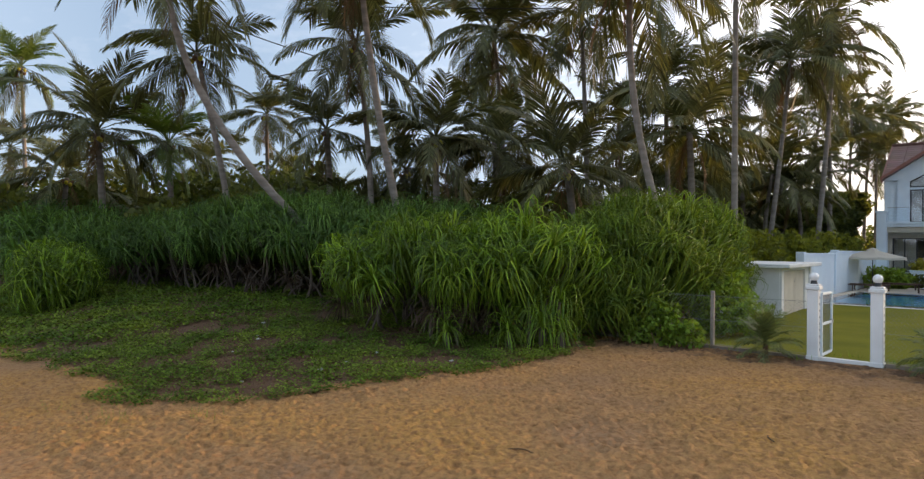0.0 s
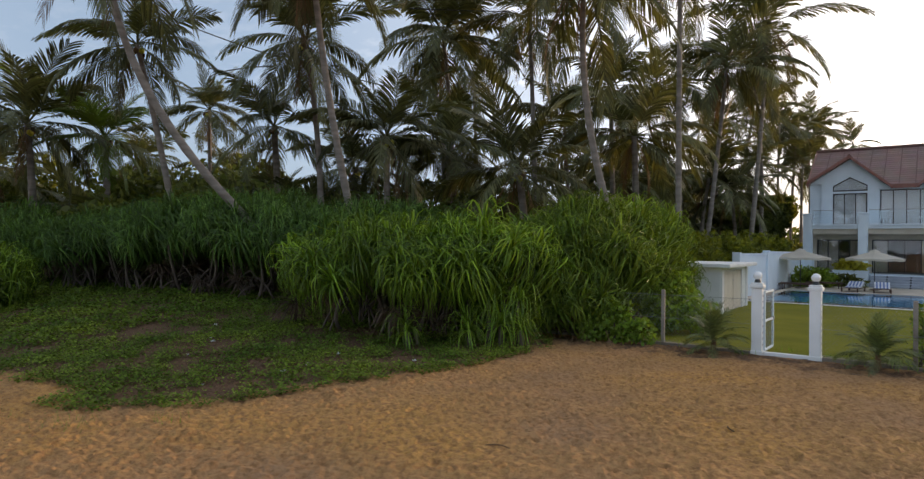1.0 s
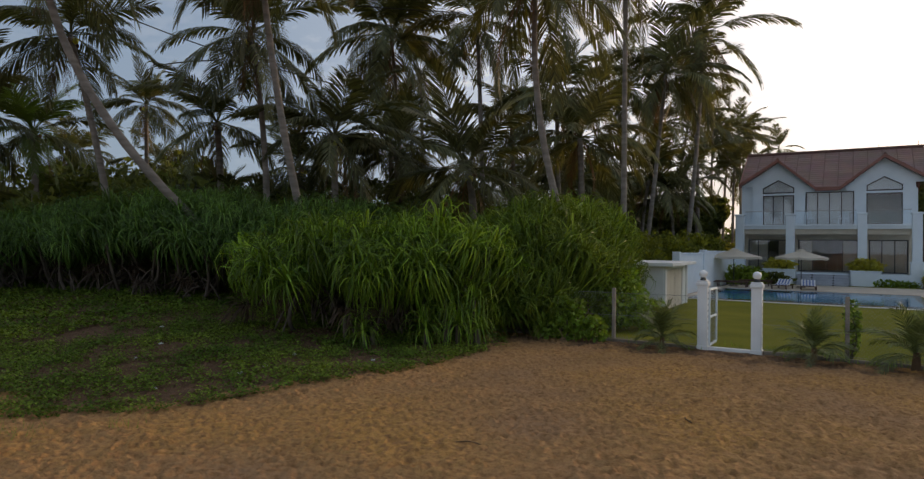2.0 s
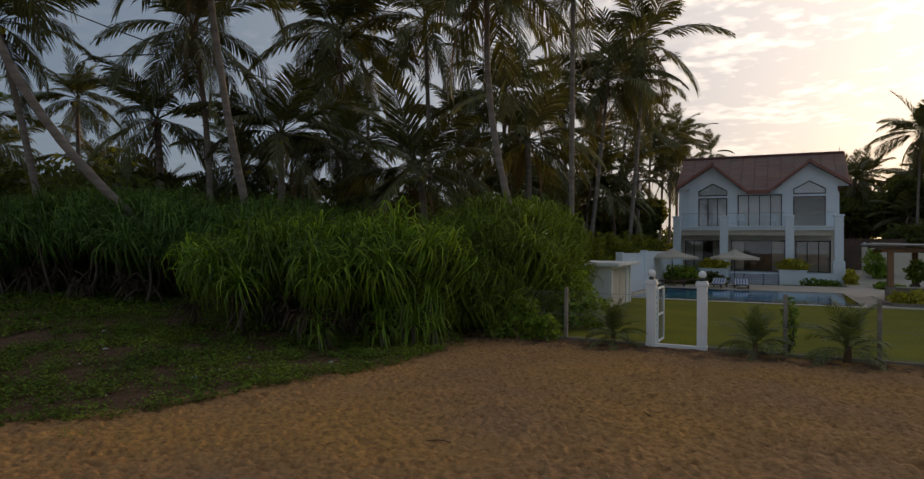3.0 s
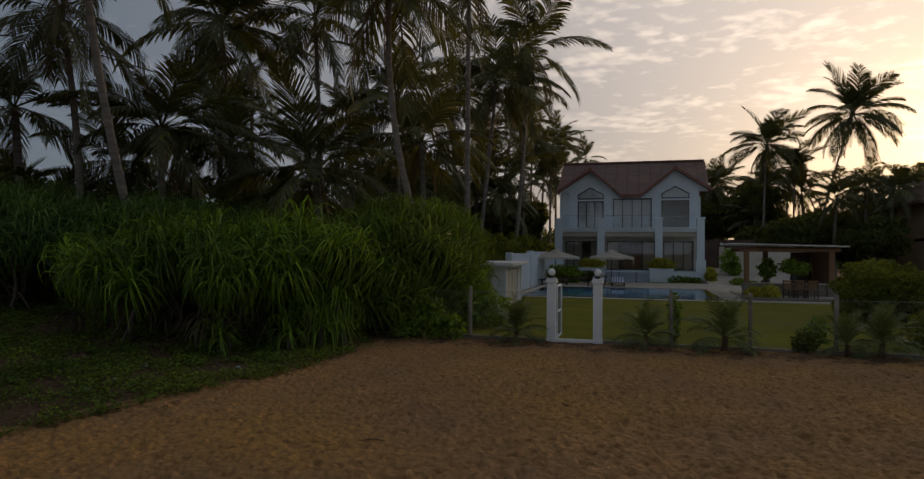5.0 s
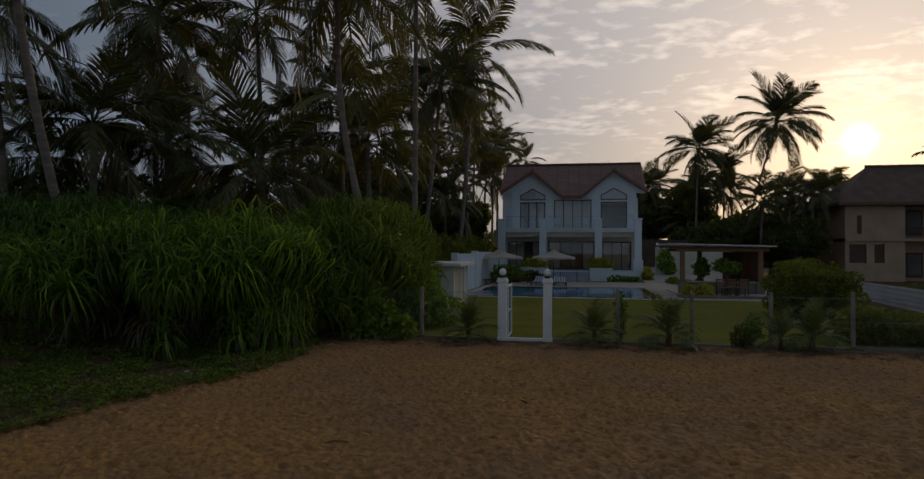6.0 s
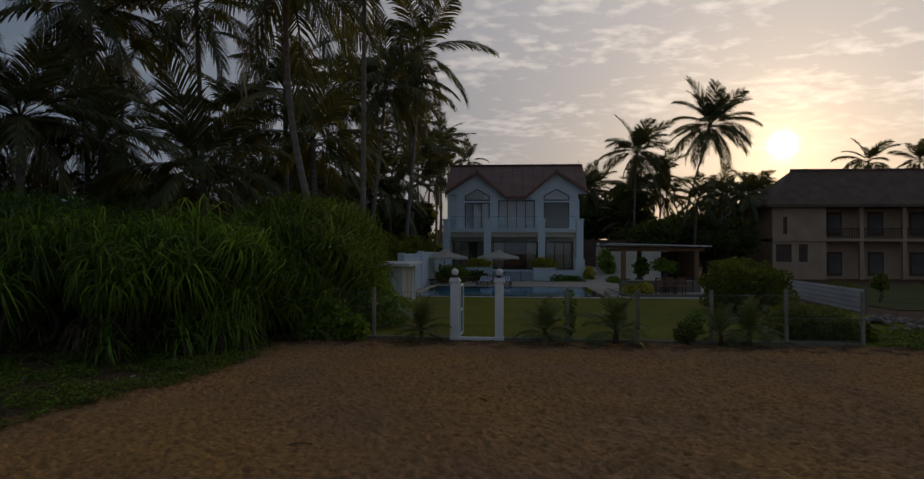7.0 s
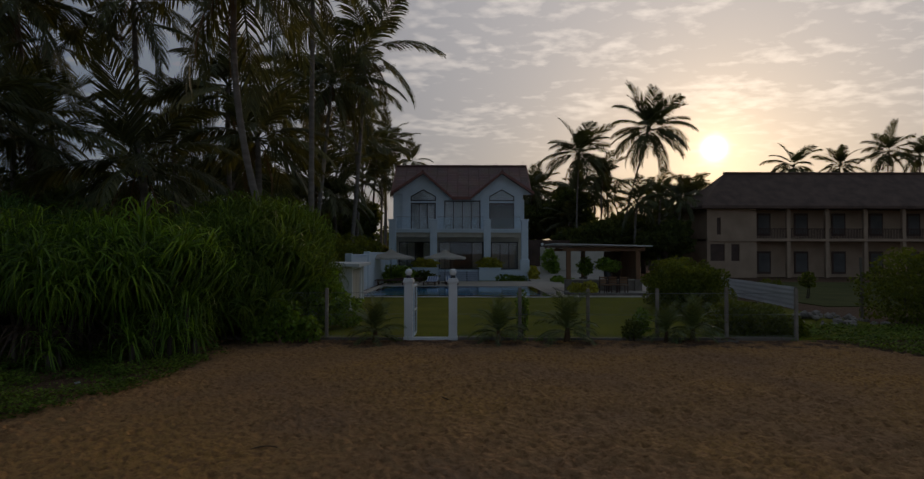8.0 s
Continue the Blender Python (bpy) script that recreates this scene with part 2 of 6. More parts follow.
# darker, bluer copy of screw_pine_leaf: shade and haze on the bank put into colour
M_PANDAN_SHADED = material("shaded_screw_pine_leaf", (0.042, 0.104, 0.023), (0.125, 0.215, 0.043), 1.5, 0.45, 0.05, 25, through_light=0.3, vary=0.4, island=0.6, shine=0.3)
M_SKIRT = material("withered_leaf_skirt", (0.050, 0.030, 0.018), (0.105, 0.064, 0.036), 3.0, 0.9, 0.1, 30, through_light=0.1, vary=0.35)
M_ROOT = material("grey_brown_roots", (0.055, 0.040, 0.029), (0.125, 0.094, 0.069), 3.0, 0.9, 0.4, 20)
M_LEAF = material("bush_leaf", (0.078, 0.104, 0.032), (0.130, 0.150, 0.048), 0.8, 0.5, 0.0, 20, through_light=0.5, island=0.45, shine=0.25)
M_LEAF_BRIGHT = material("fresh_shrub_leaf", (0.105, 0.200, 0.026), (0.215, 0.305, 0.045), 1.0, 0.5, 0.0, 20, through_light=0.35, island=0.45, shine=0.25)
M_HEDGE = material("hedge_leaf", (0.095, 0.125, 0.020), (0.17, 0.19, 0.032), 0.8, 0.6, 0.0, 20, through_light=0.45, island=0.4, shine=0.2)
M_LEAF_YELLOW = material("yellow_shrub_leaf", (0.30, 0.30, 0.03), (0.48, 0.42, 0.05), 1.0, 0.5, 0.0, 20, through_light=0.3, island=0.35)
M_CREEPER = material("creeper_leaf", (0.058, 0.112, 0.014), (0.165, 0.220, 0.030), 0.6, 0.7, 0.0, 20, through_light=0.25, island=0.55, shine=0.15)
M_LAWN = material("mown_lawn", (0.112, 0.122, 0.009), (0.180, 0.176, 0.014), 0.5, 1.0, 0.4, 70, shine=0.1)
M_SPIKY = material("spiky_leaf", (0.085, 0.120, 0.042), (0.150, 0.185, 0.070), 1.5, 0.55, 0.05, 25, through_light=0.3, vary=0.25, island=0.4)
M_ROUGH_GRASS = material("rough_grass", (0.055, 0.065, 0.018), (0.10, 0.105, 0.032), 0.6, 1.0, 0.5, 30, shine=0.1)
M_WHITE = material("white_paint", (0.655, 0.745, 0.80), (0.725, 0.81, 0.86), 1.5, 0.6, 0.05, 60)
M_WEATHERED = material("weathered_white_paint", (0.66, 0.66, 0.64), (0.80, 0.80, 0.78), 1.2, 0.75, 0.15, 30)
M_CREAM = material("cream_plaster", (0.52, 0.47, 0.38), (0.62, 0.57, 0.47), 1.5, 0.8, 0.1, 40)
M_CONCRETE = material("grey_concrete", (0.14, 0.115, 0.088), (0.23, 0.195, 0.155), 3.0, 0.9, 0.3, 40)
M_POST = material("weathered_grey_post", (0.20, 0.165, 0.13), (0.33, 0.28, 0.225), 4.0, 0.9, 0.3, 30)
M_PAVING = material("pale_paving", (0.42, 0.37, 0.30), (0.55, 0.49, 0.41), 1.0, 0.85, 0.2, 25)
M_COPING = material("pale_stone_coping", (0.58, 0.56, 0.52), (0.70, 0.68, 0.64), 2.0, 0.6, 0.1, 40)
M_POOL = material("blue_pool_tiles", (0.05, 0.40, 0.66), (0.09, 0.49, 0.76), 4.0, 0.3, 0.05, 30)
M_POOL_LIP = material("dark_wet_pool_edge", (0.035, 0.045, 0.055), (0.07, 0.085, 0.10), 4.0, 0.25, 0.1, 40)
M_STEP = material("grey_blue_steps", (0.30, 0.33, 0.38), (0.40, 0.43, 0.48), 2.0, 0.6, 0.1, 40)
M_BARGE = material("red_brown_paint", (0.20, 0.078, 0.055), (0.28, 0.110, 0.080), 2.0, 0.5, 0.05, 40)
M_FRAME = material("dark_window_frame", (0.03, 0.032, 0.035), (0.05, 0.05, 0.052), 4.0, 0.4, 0.0, 40)
M_CURTAIN = material("grey_curtain", (0.58, 0.60, 0.62), (0.72, 0.73, 0.74), 1.0, 0.9, 0.3, 12)
M_DRAPE = material("cream_drape", (0.40, 0.36, 0.29), (0.50, 0.45, 0.37), 1.0, 0.9, 0.3, 12)
# dimness of the rooms is put into this dark colour
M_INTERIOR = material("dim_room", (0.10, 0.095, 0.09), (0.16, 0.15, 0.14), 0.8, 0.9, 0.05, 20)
M_WOOD = material("brown_timber", (0.16, 0.075, 0.032), (0.27, 0.135, 0.06), 1.2, 0.6, 0.2, 25, grain=0.2)
M_DARK_WOOD = material("dark_timber", (0.060, 0.032, 0.022), (0.11, 0.06, 0.04), 1.5, 0.6, 0.2, 25)
M_CANVAS = material("pale_canvas", (0.50, 0.47, 0.42), (0.60, 0.57, 0.51), 1.0, 0.9, 0.1, 50, through_light=0.2)
M_TOWEL = material("white_towel", (0.62, 0.64, 0.68), (0.74, 0.75, 0.78), 2.0, 0.95, 0.2, 60)
M_TOWEL_BLUE = material("blue_towel_stripe", (0.14, 0.20, 0.40), (0.20, 0.27, 0.48), 2.0, 0.95, 0.2, 60)
M_METAL = material("grey_metal", (0.30, 0.30, 0.30), (0.42, 0.42, 0.42), 3.0, 0.45, 0.1, 40, metallic=0.8)
M_BLACK = material("black_metal", (0.02, 0.02, 0.02), (0.035, 0.035, 0.035), 3.0, 0.5, 0.0, 40)
M_WIRE = material("galvanised_wire", (0.22, 0.22, 0.21), (0.32, 0.32, 0.30), 3.0, 0.5, 0.0, 40, metallic=0.6)
M_SHEET = material("white_corrugated_sheet", (0.55, 0.56, 0.58), (0.68, 0.69, 0.70), 1.0, 0.5, 0.1, 20)
M_OPAL = material("opal_globe", (0.78, 0.78, 0.76), (0.85, 0.85, 0.83), 3.0, 0.25, 0.0, 40)
M_TAN = material("tan_plaster", (0.36, 0.25, 0.165), (0.47, 0.33, 0.225), 0.8, 0.85, 0.15, 25)
M_BROWN_ROOF = material("brown_roof_tiles", (0.10, 0.062, 0.045), (0.17, 0.105, 0.075), 1.2, 0.8, 0.5, 9)
M_RUBBLE = material("rubble", (0.18, 0.15, 0.13), (0.36, 0.32, 0.28), 2.0, 0.9, 0.5, 15)
M_LITTER = material("pale_litter", (0.34, 0.34, 0.34), (0.52, 0.52, 0.50), 5.0, 0.6, 0.1, 40)
M_WATER = glass_material("pool_water", (0.62, 0.88, 1.0), 0.03, 1.33, 0.10)
M_PANE = glass_material("window_glass", (0.90, 0.93, 0.94), 0.01, 1.5)
M_RAIL_GLASS = glass_material("balustrade_glass", (0.90, 0.95, 0.97), 0.01, 1.3)


# ---- mesh helpers ----
def box(bm, x0, x1, y0, y1, z0, z1, bevel=0.0):
    made = bmesh.ops.create_cube(bm, size=1.0, matrix=Matrix.Translation(((x0 + x1) / 2, (y0 + y1) / 2, (z0 + z1) / 2)) @ Matrix.Diagonal((x1 - x0, y1 - y0, z1 - z0, 1)))
    if bevel:
        edges = list({e for v in made["verts"] for e in v.link_edges})
        bmesh.ops.bevel(bm, geom=edges, offset=bevel, segments=1, affect="EDGES")


def tube(bm, points, radii, sides=8, cap=True):
    """A round bar along points, with a radius at each."""
    rings, points = [], [Vector(p) for p in points]
    side = Vector((1, 0, 0))
    for i, p in enumerate(points):
        way = (points[min(i + 1, len(points) - 1)] - points[max(i - 1, 0)]).normalized()
        side = side - way * side.dot(way)
        if side.length < 1e-4:
            side = way.orthogonal()
        side.normalize()
        other = way.cross(side)
        rings.append([bm.verts.new(p + (side * math.cos(a) + other * math.sin(a)) * radii[i]) for a in (2 * math.pi * k / sides for k in range(sides))])
    for a, b in zip(rings, rings[1:]):
        for k in range(sides):
            bm.faces.new((a[k], a[(k + 1) % sides], b[(k + 1) % sides], b[k]))
    if cap:
        bm.faces.new(rings[0][::-1]), bm.faces.new(rings[-1])


def prism(bm, outline, y0, y1):
    """A flat outline in x and z, given from y0 to y1."""
    front = [bm.verts.new((x, y0, z)) for x, z in outline]
    rear = [bm.verts.new((x, y1, z)) for x, z in outline]
    bm.faces.new(front), bm.faces.new(rear[::-1])
    n = len(outline)
    for i in range(n):
        bm.faces.new((front[i], rear[i], rear[(i + 1) % n], front[(i + 1) % n]))


def ball(bm, centre, radius, squash=1.0, detail=2):
    bmesh.ops.create_icosphere(bm, subdivisions=detail, radius=radius, matrix=Matrix.Translation(centre) @ Matrix.Diagonal((1, 1, squash, 1)))


def mesh_of(name, bm, mat, smooth=False):
    bmesh.ops.recalc_face_normals(bm, faces=bm.faces)
    data = bpy.data.meshes.new(name)
    bm.to_mesh(data)
    bm.free()
    data.materials.append(mat)
    if smooth:
        data.shade_smooth()
    return data


def part(name, bm, mat, parent=None, label="", smooth=False):
    """One mesh object out of a bmesh, under a thing or a part."""
    ob = new(name, mesh_of(name, bm, mat, smooth))
    if parent:
        ob.parent = parent
        ob.matrix_parent_inverse = parent.matrix_basis.inverted()
    return tagged(ob, label)


def slab(name, x0, x1, y0, y1, z0, z1, mat, parent=None, bevel=0.0, label=""):
    bm = bmesh.new()
    box(bm, x0, x1, y0, y1, z0, z1, bevel)
    return part(name, bm, mat, parent, label)


def child(name, data, parent, local):
    """One more object on a mesh that others share, placed within its thing."""
    ob = new(name, data)
    ob.parent, ob.matrix_local = parent, local
    return ob


def thing(name, place, label, category, group="", kind=""):
    ob = new(name)
    ob.location, ob.empty_display_size = place, 0.2
    ob.matrix_basis = Matrix.Translation(place)
    return tagged(ob, label, category, group, kind)


def spin(x=0.0, y=0.0, z=0.0):
    return Euler((radians(x), radians(y), radians(z))).to_matrix().to_4x4()


def from_arrays(name, verts, faces, mat):
    data = bpy.data.meshes.new(name)
    data.from_pydata(verts.tolist() if hasattr(verts, "tolist") else verts, [], faces.tolist() if hasattr(faces, "tolist") else faces)
    data.materials.append(mat)
    return data


def smooth_step(a):
    a = np.clip(a, 0, 1)
    return a * a * (3 - 2 * a)


# ---- ground ----
def rise(x, y):
    """Height of the ground: sand falling to the shore, and a low bank under the thicket."""
    x, y = np.asarray(x, float), np.asarray(y, float)
    shore = -0.05 * np.clip(7.0 - y, 0, 12)
    bank = 0.55 * smooth_step((-10.0 - x) / 12.0) * smooth_step((y - 4.5) / 6.0)
    lump = 0.04 * np.sin(0.9 * x + 0.5 * y) * np.sin(0.7 * y - 0.4 * x) * smooth_step((13.0 - y) / 3.0)
    return shore + bank + lump


def height_at(x, y):
    return float(rise(x, y))


# edge of the creeper, walked from the far shore side to the thicket
CREEPER = [(-30, 3.4), (-17.1, 2.9), (-13.6, 3.05), (-12.5, 3.25), (-12.15, 2.7), (-11.3, 2.95), (-10.5, 3.5), (-10.0, 4.0), (-9.75, 4.5), (-9.35, 5.15), (-8.95, 5.85), (-8.6, 6.6), (-8.4, 7.6), (-8.3, 8.4), (-8.15, 10.3), (-8.1, 11.2), (-8.35, 12.2), (-10, 13.5), (-20, 16), (-34, 16), (-40, 8)]
# the same vine where the garden fence ends
EAST_PATCH = [(5.0, 15.0), (5.75, 13.7), (5.9, 12.9), (6.05, 12.0), (6.3, 11.0), (7.2, 9.2), (16, 8.6), (16, 17), (7.4, 17)]


def inside(x, y, outline):
    hit = np.zeros(np.shape(x), bool)
    for (ax, ay), (bx, by) in zip(outline, outline[1:] + outline[:1]):
        crosses = ((ay > y) != (by > y)) & (x < (bx - ax) * (y - ay) / (by - ay + 1e-9) + ax)
        hit ^= crosses
    return hit


def edge_distance(x, y, outline):
    best = np.full(np.shape(x), 1e9)
    for (ax, ay), (bx, by) in zip(outline, outline[1:] + outline[:1]):
        dx, dy = bx - ax, by - ay
        u = np.clip(((x - ax) * dx + (y - ay) * dy) / (dx * dx + dy * dy), 0, 1)
        best = np.minimum(best, np.hypot(x - ax - u * dx, y - ay - u * dy))
    return best


def make_ground():
    far = [-2500, -900, -350, -160, -90]
    xs = np.array(far + list(np.arange(-60, -15, 1.0)) + list(np.arange(-15, 8, 0.036)) + list(np.arange(8, 60, 1.0)) + [90, 160, 350, 900, 2500])
    ys = np.array([-2500, -900, -300, -100, -40, -18, -9, -5, -3, -1, 0.5] + list(np.arange(1.5, 13.7, 0.036)) + list(np.arange(14, 60, 1.0)) + [70, 90, 130, 250, 600, 2500])
    gx, gy = np.meshgrid(xs, ys)
    gz = rise(gx, gy)
    rng = np.random.default_rng(4)
    count = 32000
    for px, py, size, deep, turn in zip(rng.uniform(-15, 8, count), rng.uniform(1.5, 13.6, count), rng.uniform(0.027, 0.056, count) * np.where(rng.random(count) < 0.05, 2.0, 1.0), rng.uniform(0.008, 0.030, count), rng.uniform(0, 3.14, count)):
        i0, i1 = np.searchsorted(xs, (px - 0.3, px + 0.3))
        j0, j1 = np.searchsorted(ys, (py - 0.3, py + 0.3))
        u, v = gx[j0:j1, i0:i1] - px, gy[j0:j1, i0:i1] - py
        c, s = math.cos(turn), math.sin(turn)
        r2 = (((u * c + v * s) / 1.4) ** 2 + (v * c - u * s) ** 2) / (size * size)
        gz[j0:j1, i0:i1] += deep * (-np.exp(-r2) + 0.5 * np.exp(-((np.sqrt(r2) - 1.5) ** 2) * 4))
    pool = (gx > -8.0) & (gx < 0.9) & (gy > 30.4) & (gy < 38.2)
    gz[pool] = -2.2
    ny, nx = gx.shape
    verts = np.stack([gx.ravel(), gy.ravel(), gz.ravel()], 1)
    index = np.arange(nx * ny).reshape(ny, nx)
    faces = np.stack([index[:-1, :-1].ravel(), index[:-1, 1:].ravel(), index[1:, 1:].ravel(), index[1:, :-1].ravel()], 1)
    data = from_arrays("ground", verts, faces, M_GROUND)
    data.shade_smooth()
    flat_x, flat_y = gx.ravel(), gy.ravel()
    where = inside(flat_x, flat_y, CREEPER)
    near = edge_distance(flat_x, flat_y, CREEPER)
    soil = np.where(where, np.clip(0.35 + near * 0.4, 0, 1), np.clip(0.35 - near * 0.6, 0, 1))
    # brown tone that grows towards the foot of the fence
    soil = np.maximum(soil, 0.54 * np.exp(-(np.clip(13.2 - flat_y, 0, 9) / 1.5) ** 2) * (flat_x > -9))
    soil = np.maximum(soil, np.where(inside(flat_x, flat_y, EAST_PATCH), 0.8, 0.0))
    soil = np.where((flat_y > 14.2) | (flat_x < -34), 1.0, soil)
    data.attributes.new("soil", "FLOAT", "POINT").data.foreach_set("value", soil.astype(np.float32))
    return tagged(new("ground", data), "golden trampled beach sand with footprints, falling gently to the shore", "sand", kind="structure")


make_ground()
lawn = slab("lawn", -8.6, 9.4, 13.9, 28.95, -0.1, 0.035, M_LAWN)
tagged(lawn, "mown yellow-green garden lawn behind the fence", "lawn", kind="structure")


def make_deck():
    bm = bmesh.new()
    for x0, x1, y0, y1 in ((-8.6, -8.2, 28.96, 40), (1.2, 9.4, 28.96, 40), (-8.2, 1.2, 38.65, 40), (-8.6, 9.4, 40, 46.0)):
        box(bm, x0 + 0.002, x1 - 0.002, y0 + 0.002, y1 - 0.002, -0.15, 0.07)
    return tagged(part("pool_deck", bm, M_PAVING), "pale paved pool terrace and drive beside the house", "paving", kind="structure")


make_deck()


def make_drive():
    bm = bmesh.new()
    line = [(45.95, 0.05), (47.5, 0.16), (52.0, 0.74), (54.5, 0.9), (60, 0.92)]
    low = [[bm.verts.new((x, y, -0.2)) for y, z in line] for x in (2.02, 9.4)]
    top = [[bm.verts.new((x, y, z)) for y, z in line] for x in (2.02, 9.4)]
    for i in range(4):
        bm.faces.new((top[0][i], top[1][i], top[1][i + 1], top[0][i + 1]))
        bm.faces.new((low[0][i], low[0][i + 1], low[1][i + 1], low[1][i]))
        for k in (0, 1):
            bm.faces.new((low[k][i], top[k][i], top[k][i + 1], low[k][i + 1]))
    bm.faces.new((low[0][0], low[1][0], top[1][0], top[0][0])), bm.faces.new((low[0][4], top[0][4], top[1][4], low[1][4]))
    return tagged(part("drive", bm, M_PAVING), "pale paved drive rising beside the house", "paving", kind="structure")


make_drive()
strip = slab("lawn", -8.6, 1.9, 46.0, 48.2, -0.1, 0.05, M_LAWN)
tagged(slab("lawn", 11.6, 60.0, 24.0, 46.0, -0.1, 0.035, M_ROUGH_GRASS), "rough olive grass of the neighbouring plot", "lawn", kind="structure")
tagged(strip, "narrow strip of grass below the house terrace", "lawn", kind="structure")


# ---- the white house ----
HY = 48.6   # front of the piers
WY = 50.4   # front of the upper walls
GY = 50.7   # front of the ground-floor wall
FLOOR_1, FLOOR_2 = 0.83, 4.1


def ring(bm, outer, inner, y0, y1):
    """A closed frame between two outlines in x and z."""
    n = len(outer)
    rows = [[bm.verts.new((x, y, z)) for x, z in line] for line, y in ((outer, y0), (outer, y1), (inner, y1), (inner, y0))]
    for a, b in zip(rows, rows[1:] + rows[:1]):
        for i in range(n):
            j = (i + 1) % n
            bm.faces.new((a[i], a[j], b[j], b[i]))


def glazed(parent, name, x0, x1, z0, z1, y, panels, curtain=(), label="", deep=0.5, transom=None, cloth=None):
    """A framed window: one part with frame bars, panes and curtains below it."""
    bar = 0.055
    bm = bmesh.new()
    ring(bm, [(x0, z0), (x1, z0), (x1, z1), (x0, z1)], [(x0 + bar, z0 + bar), (x1 - bar, z0 + bar), (x1 - bar, z1 - bar), (x0 + bar, z1 - bar)], y - 0.045, y + 0.045)
    frame_ob = part(name, bm, M_FRAME, parent, label)
    for i in range(1, panels):
        x = x0 + (x1 - x0) * i / panels
        slab("mullion", x - bar / 2, x + bar / 2, y - 0.04, y + 0.04, z0 + bar, z1 - bar, M_FRAME, frame_ob)
    if transom:
        slab("transom", x0 + bar, x1 - bar, y - 0.042, y + 0.042, transom - bar / 2, transom + bar / 2, M_FRAME, frame_ob)
    for i in range(panels):
        a, b = x0 + (x1 - x0) * i / panels + bar / 2, x0 + (x1 - x0) * (i + 1) / panels - bar / 2
        pane = slab("pane", a, b, y - 0.008, y + 0.008, z0 + bar, z1 - bar, M_PANE, frame_ob)
        pane.visible_shadow = False
        if i in curtain:
            bm = bmesh.new()
            n = max(6, int((b - a) / 0.09))
            for k in range(n):
                u0, u1 = a + (b - a) * k / n, a + (b - a) * (k + 1) / n
                box(bm, u0, u1, y + 0.14 + 0.03 * (k % 2), y + 0.17 + 0.03 * (k % 2), z0 + 0.06, z1 - 0.06)
            part("curtain", bm, cloth or M_CURTAIN, frame_ob, "drawn cream drape" if cloth else "drawn grey curtain")
    return frame_ob


def wall_with_holes(bm, x0, x1, z0, z1, y0, y1, holes):
    """An upright wall as boxes round its openings (x0, x1, z0, z1), which do not overlap in x."""
    x = x0
    for a, b, c, d in sorted(holes):
        if a > x:
            box(bm, x, a, y0, y1, z0, z1)
        if c > z0:
            box(bm, a, b, y0, y1, z0, c)
        if d < z1:
            box(bm, a, b, y0, y1, d, z1)
        x = b
    if x < x1:
        box(bm, x, x1, y0, y1, z0, z1)


def sloped(name, corners, thick, mat, parent, uv_from, label=""):
    """A roof slope with thickness; tiles run along x and up the slope, or along y for the cross gables."""
    bm = bmesh.new()
    top = [bm.verts.new(c) for c in corners]
    low = [bm.verts.new(Vector(c) - Vector((0, 0, thick))) for c in corners]
    n = len(corners)
    bm.faces.new(top), bm.faces.new(low[::-1])
    for i in range(n):
        bm.faces.new((top[i], low[i], low[(i + 1) % n], top[(i + 1) % n]))
    layer = bm.loops.layers.uv.new("tiles")
    a, b = Vector(uv_from[0]), Vector(uv_from[1])
    for f in bm.faces:
        for loop in f.loops:
            loop[layer].uv = (loop.vert.co.dot(a), loop.vert.co.dot(b))
    return part(name, bm, mat, parent, label)


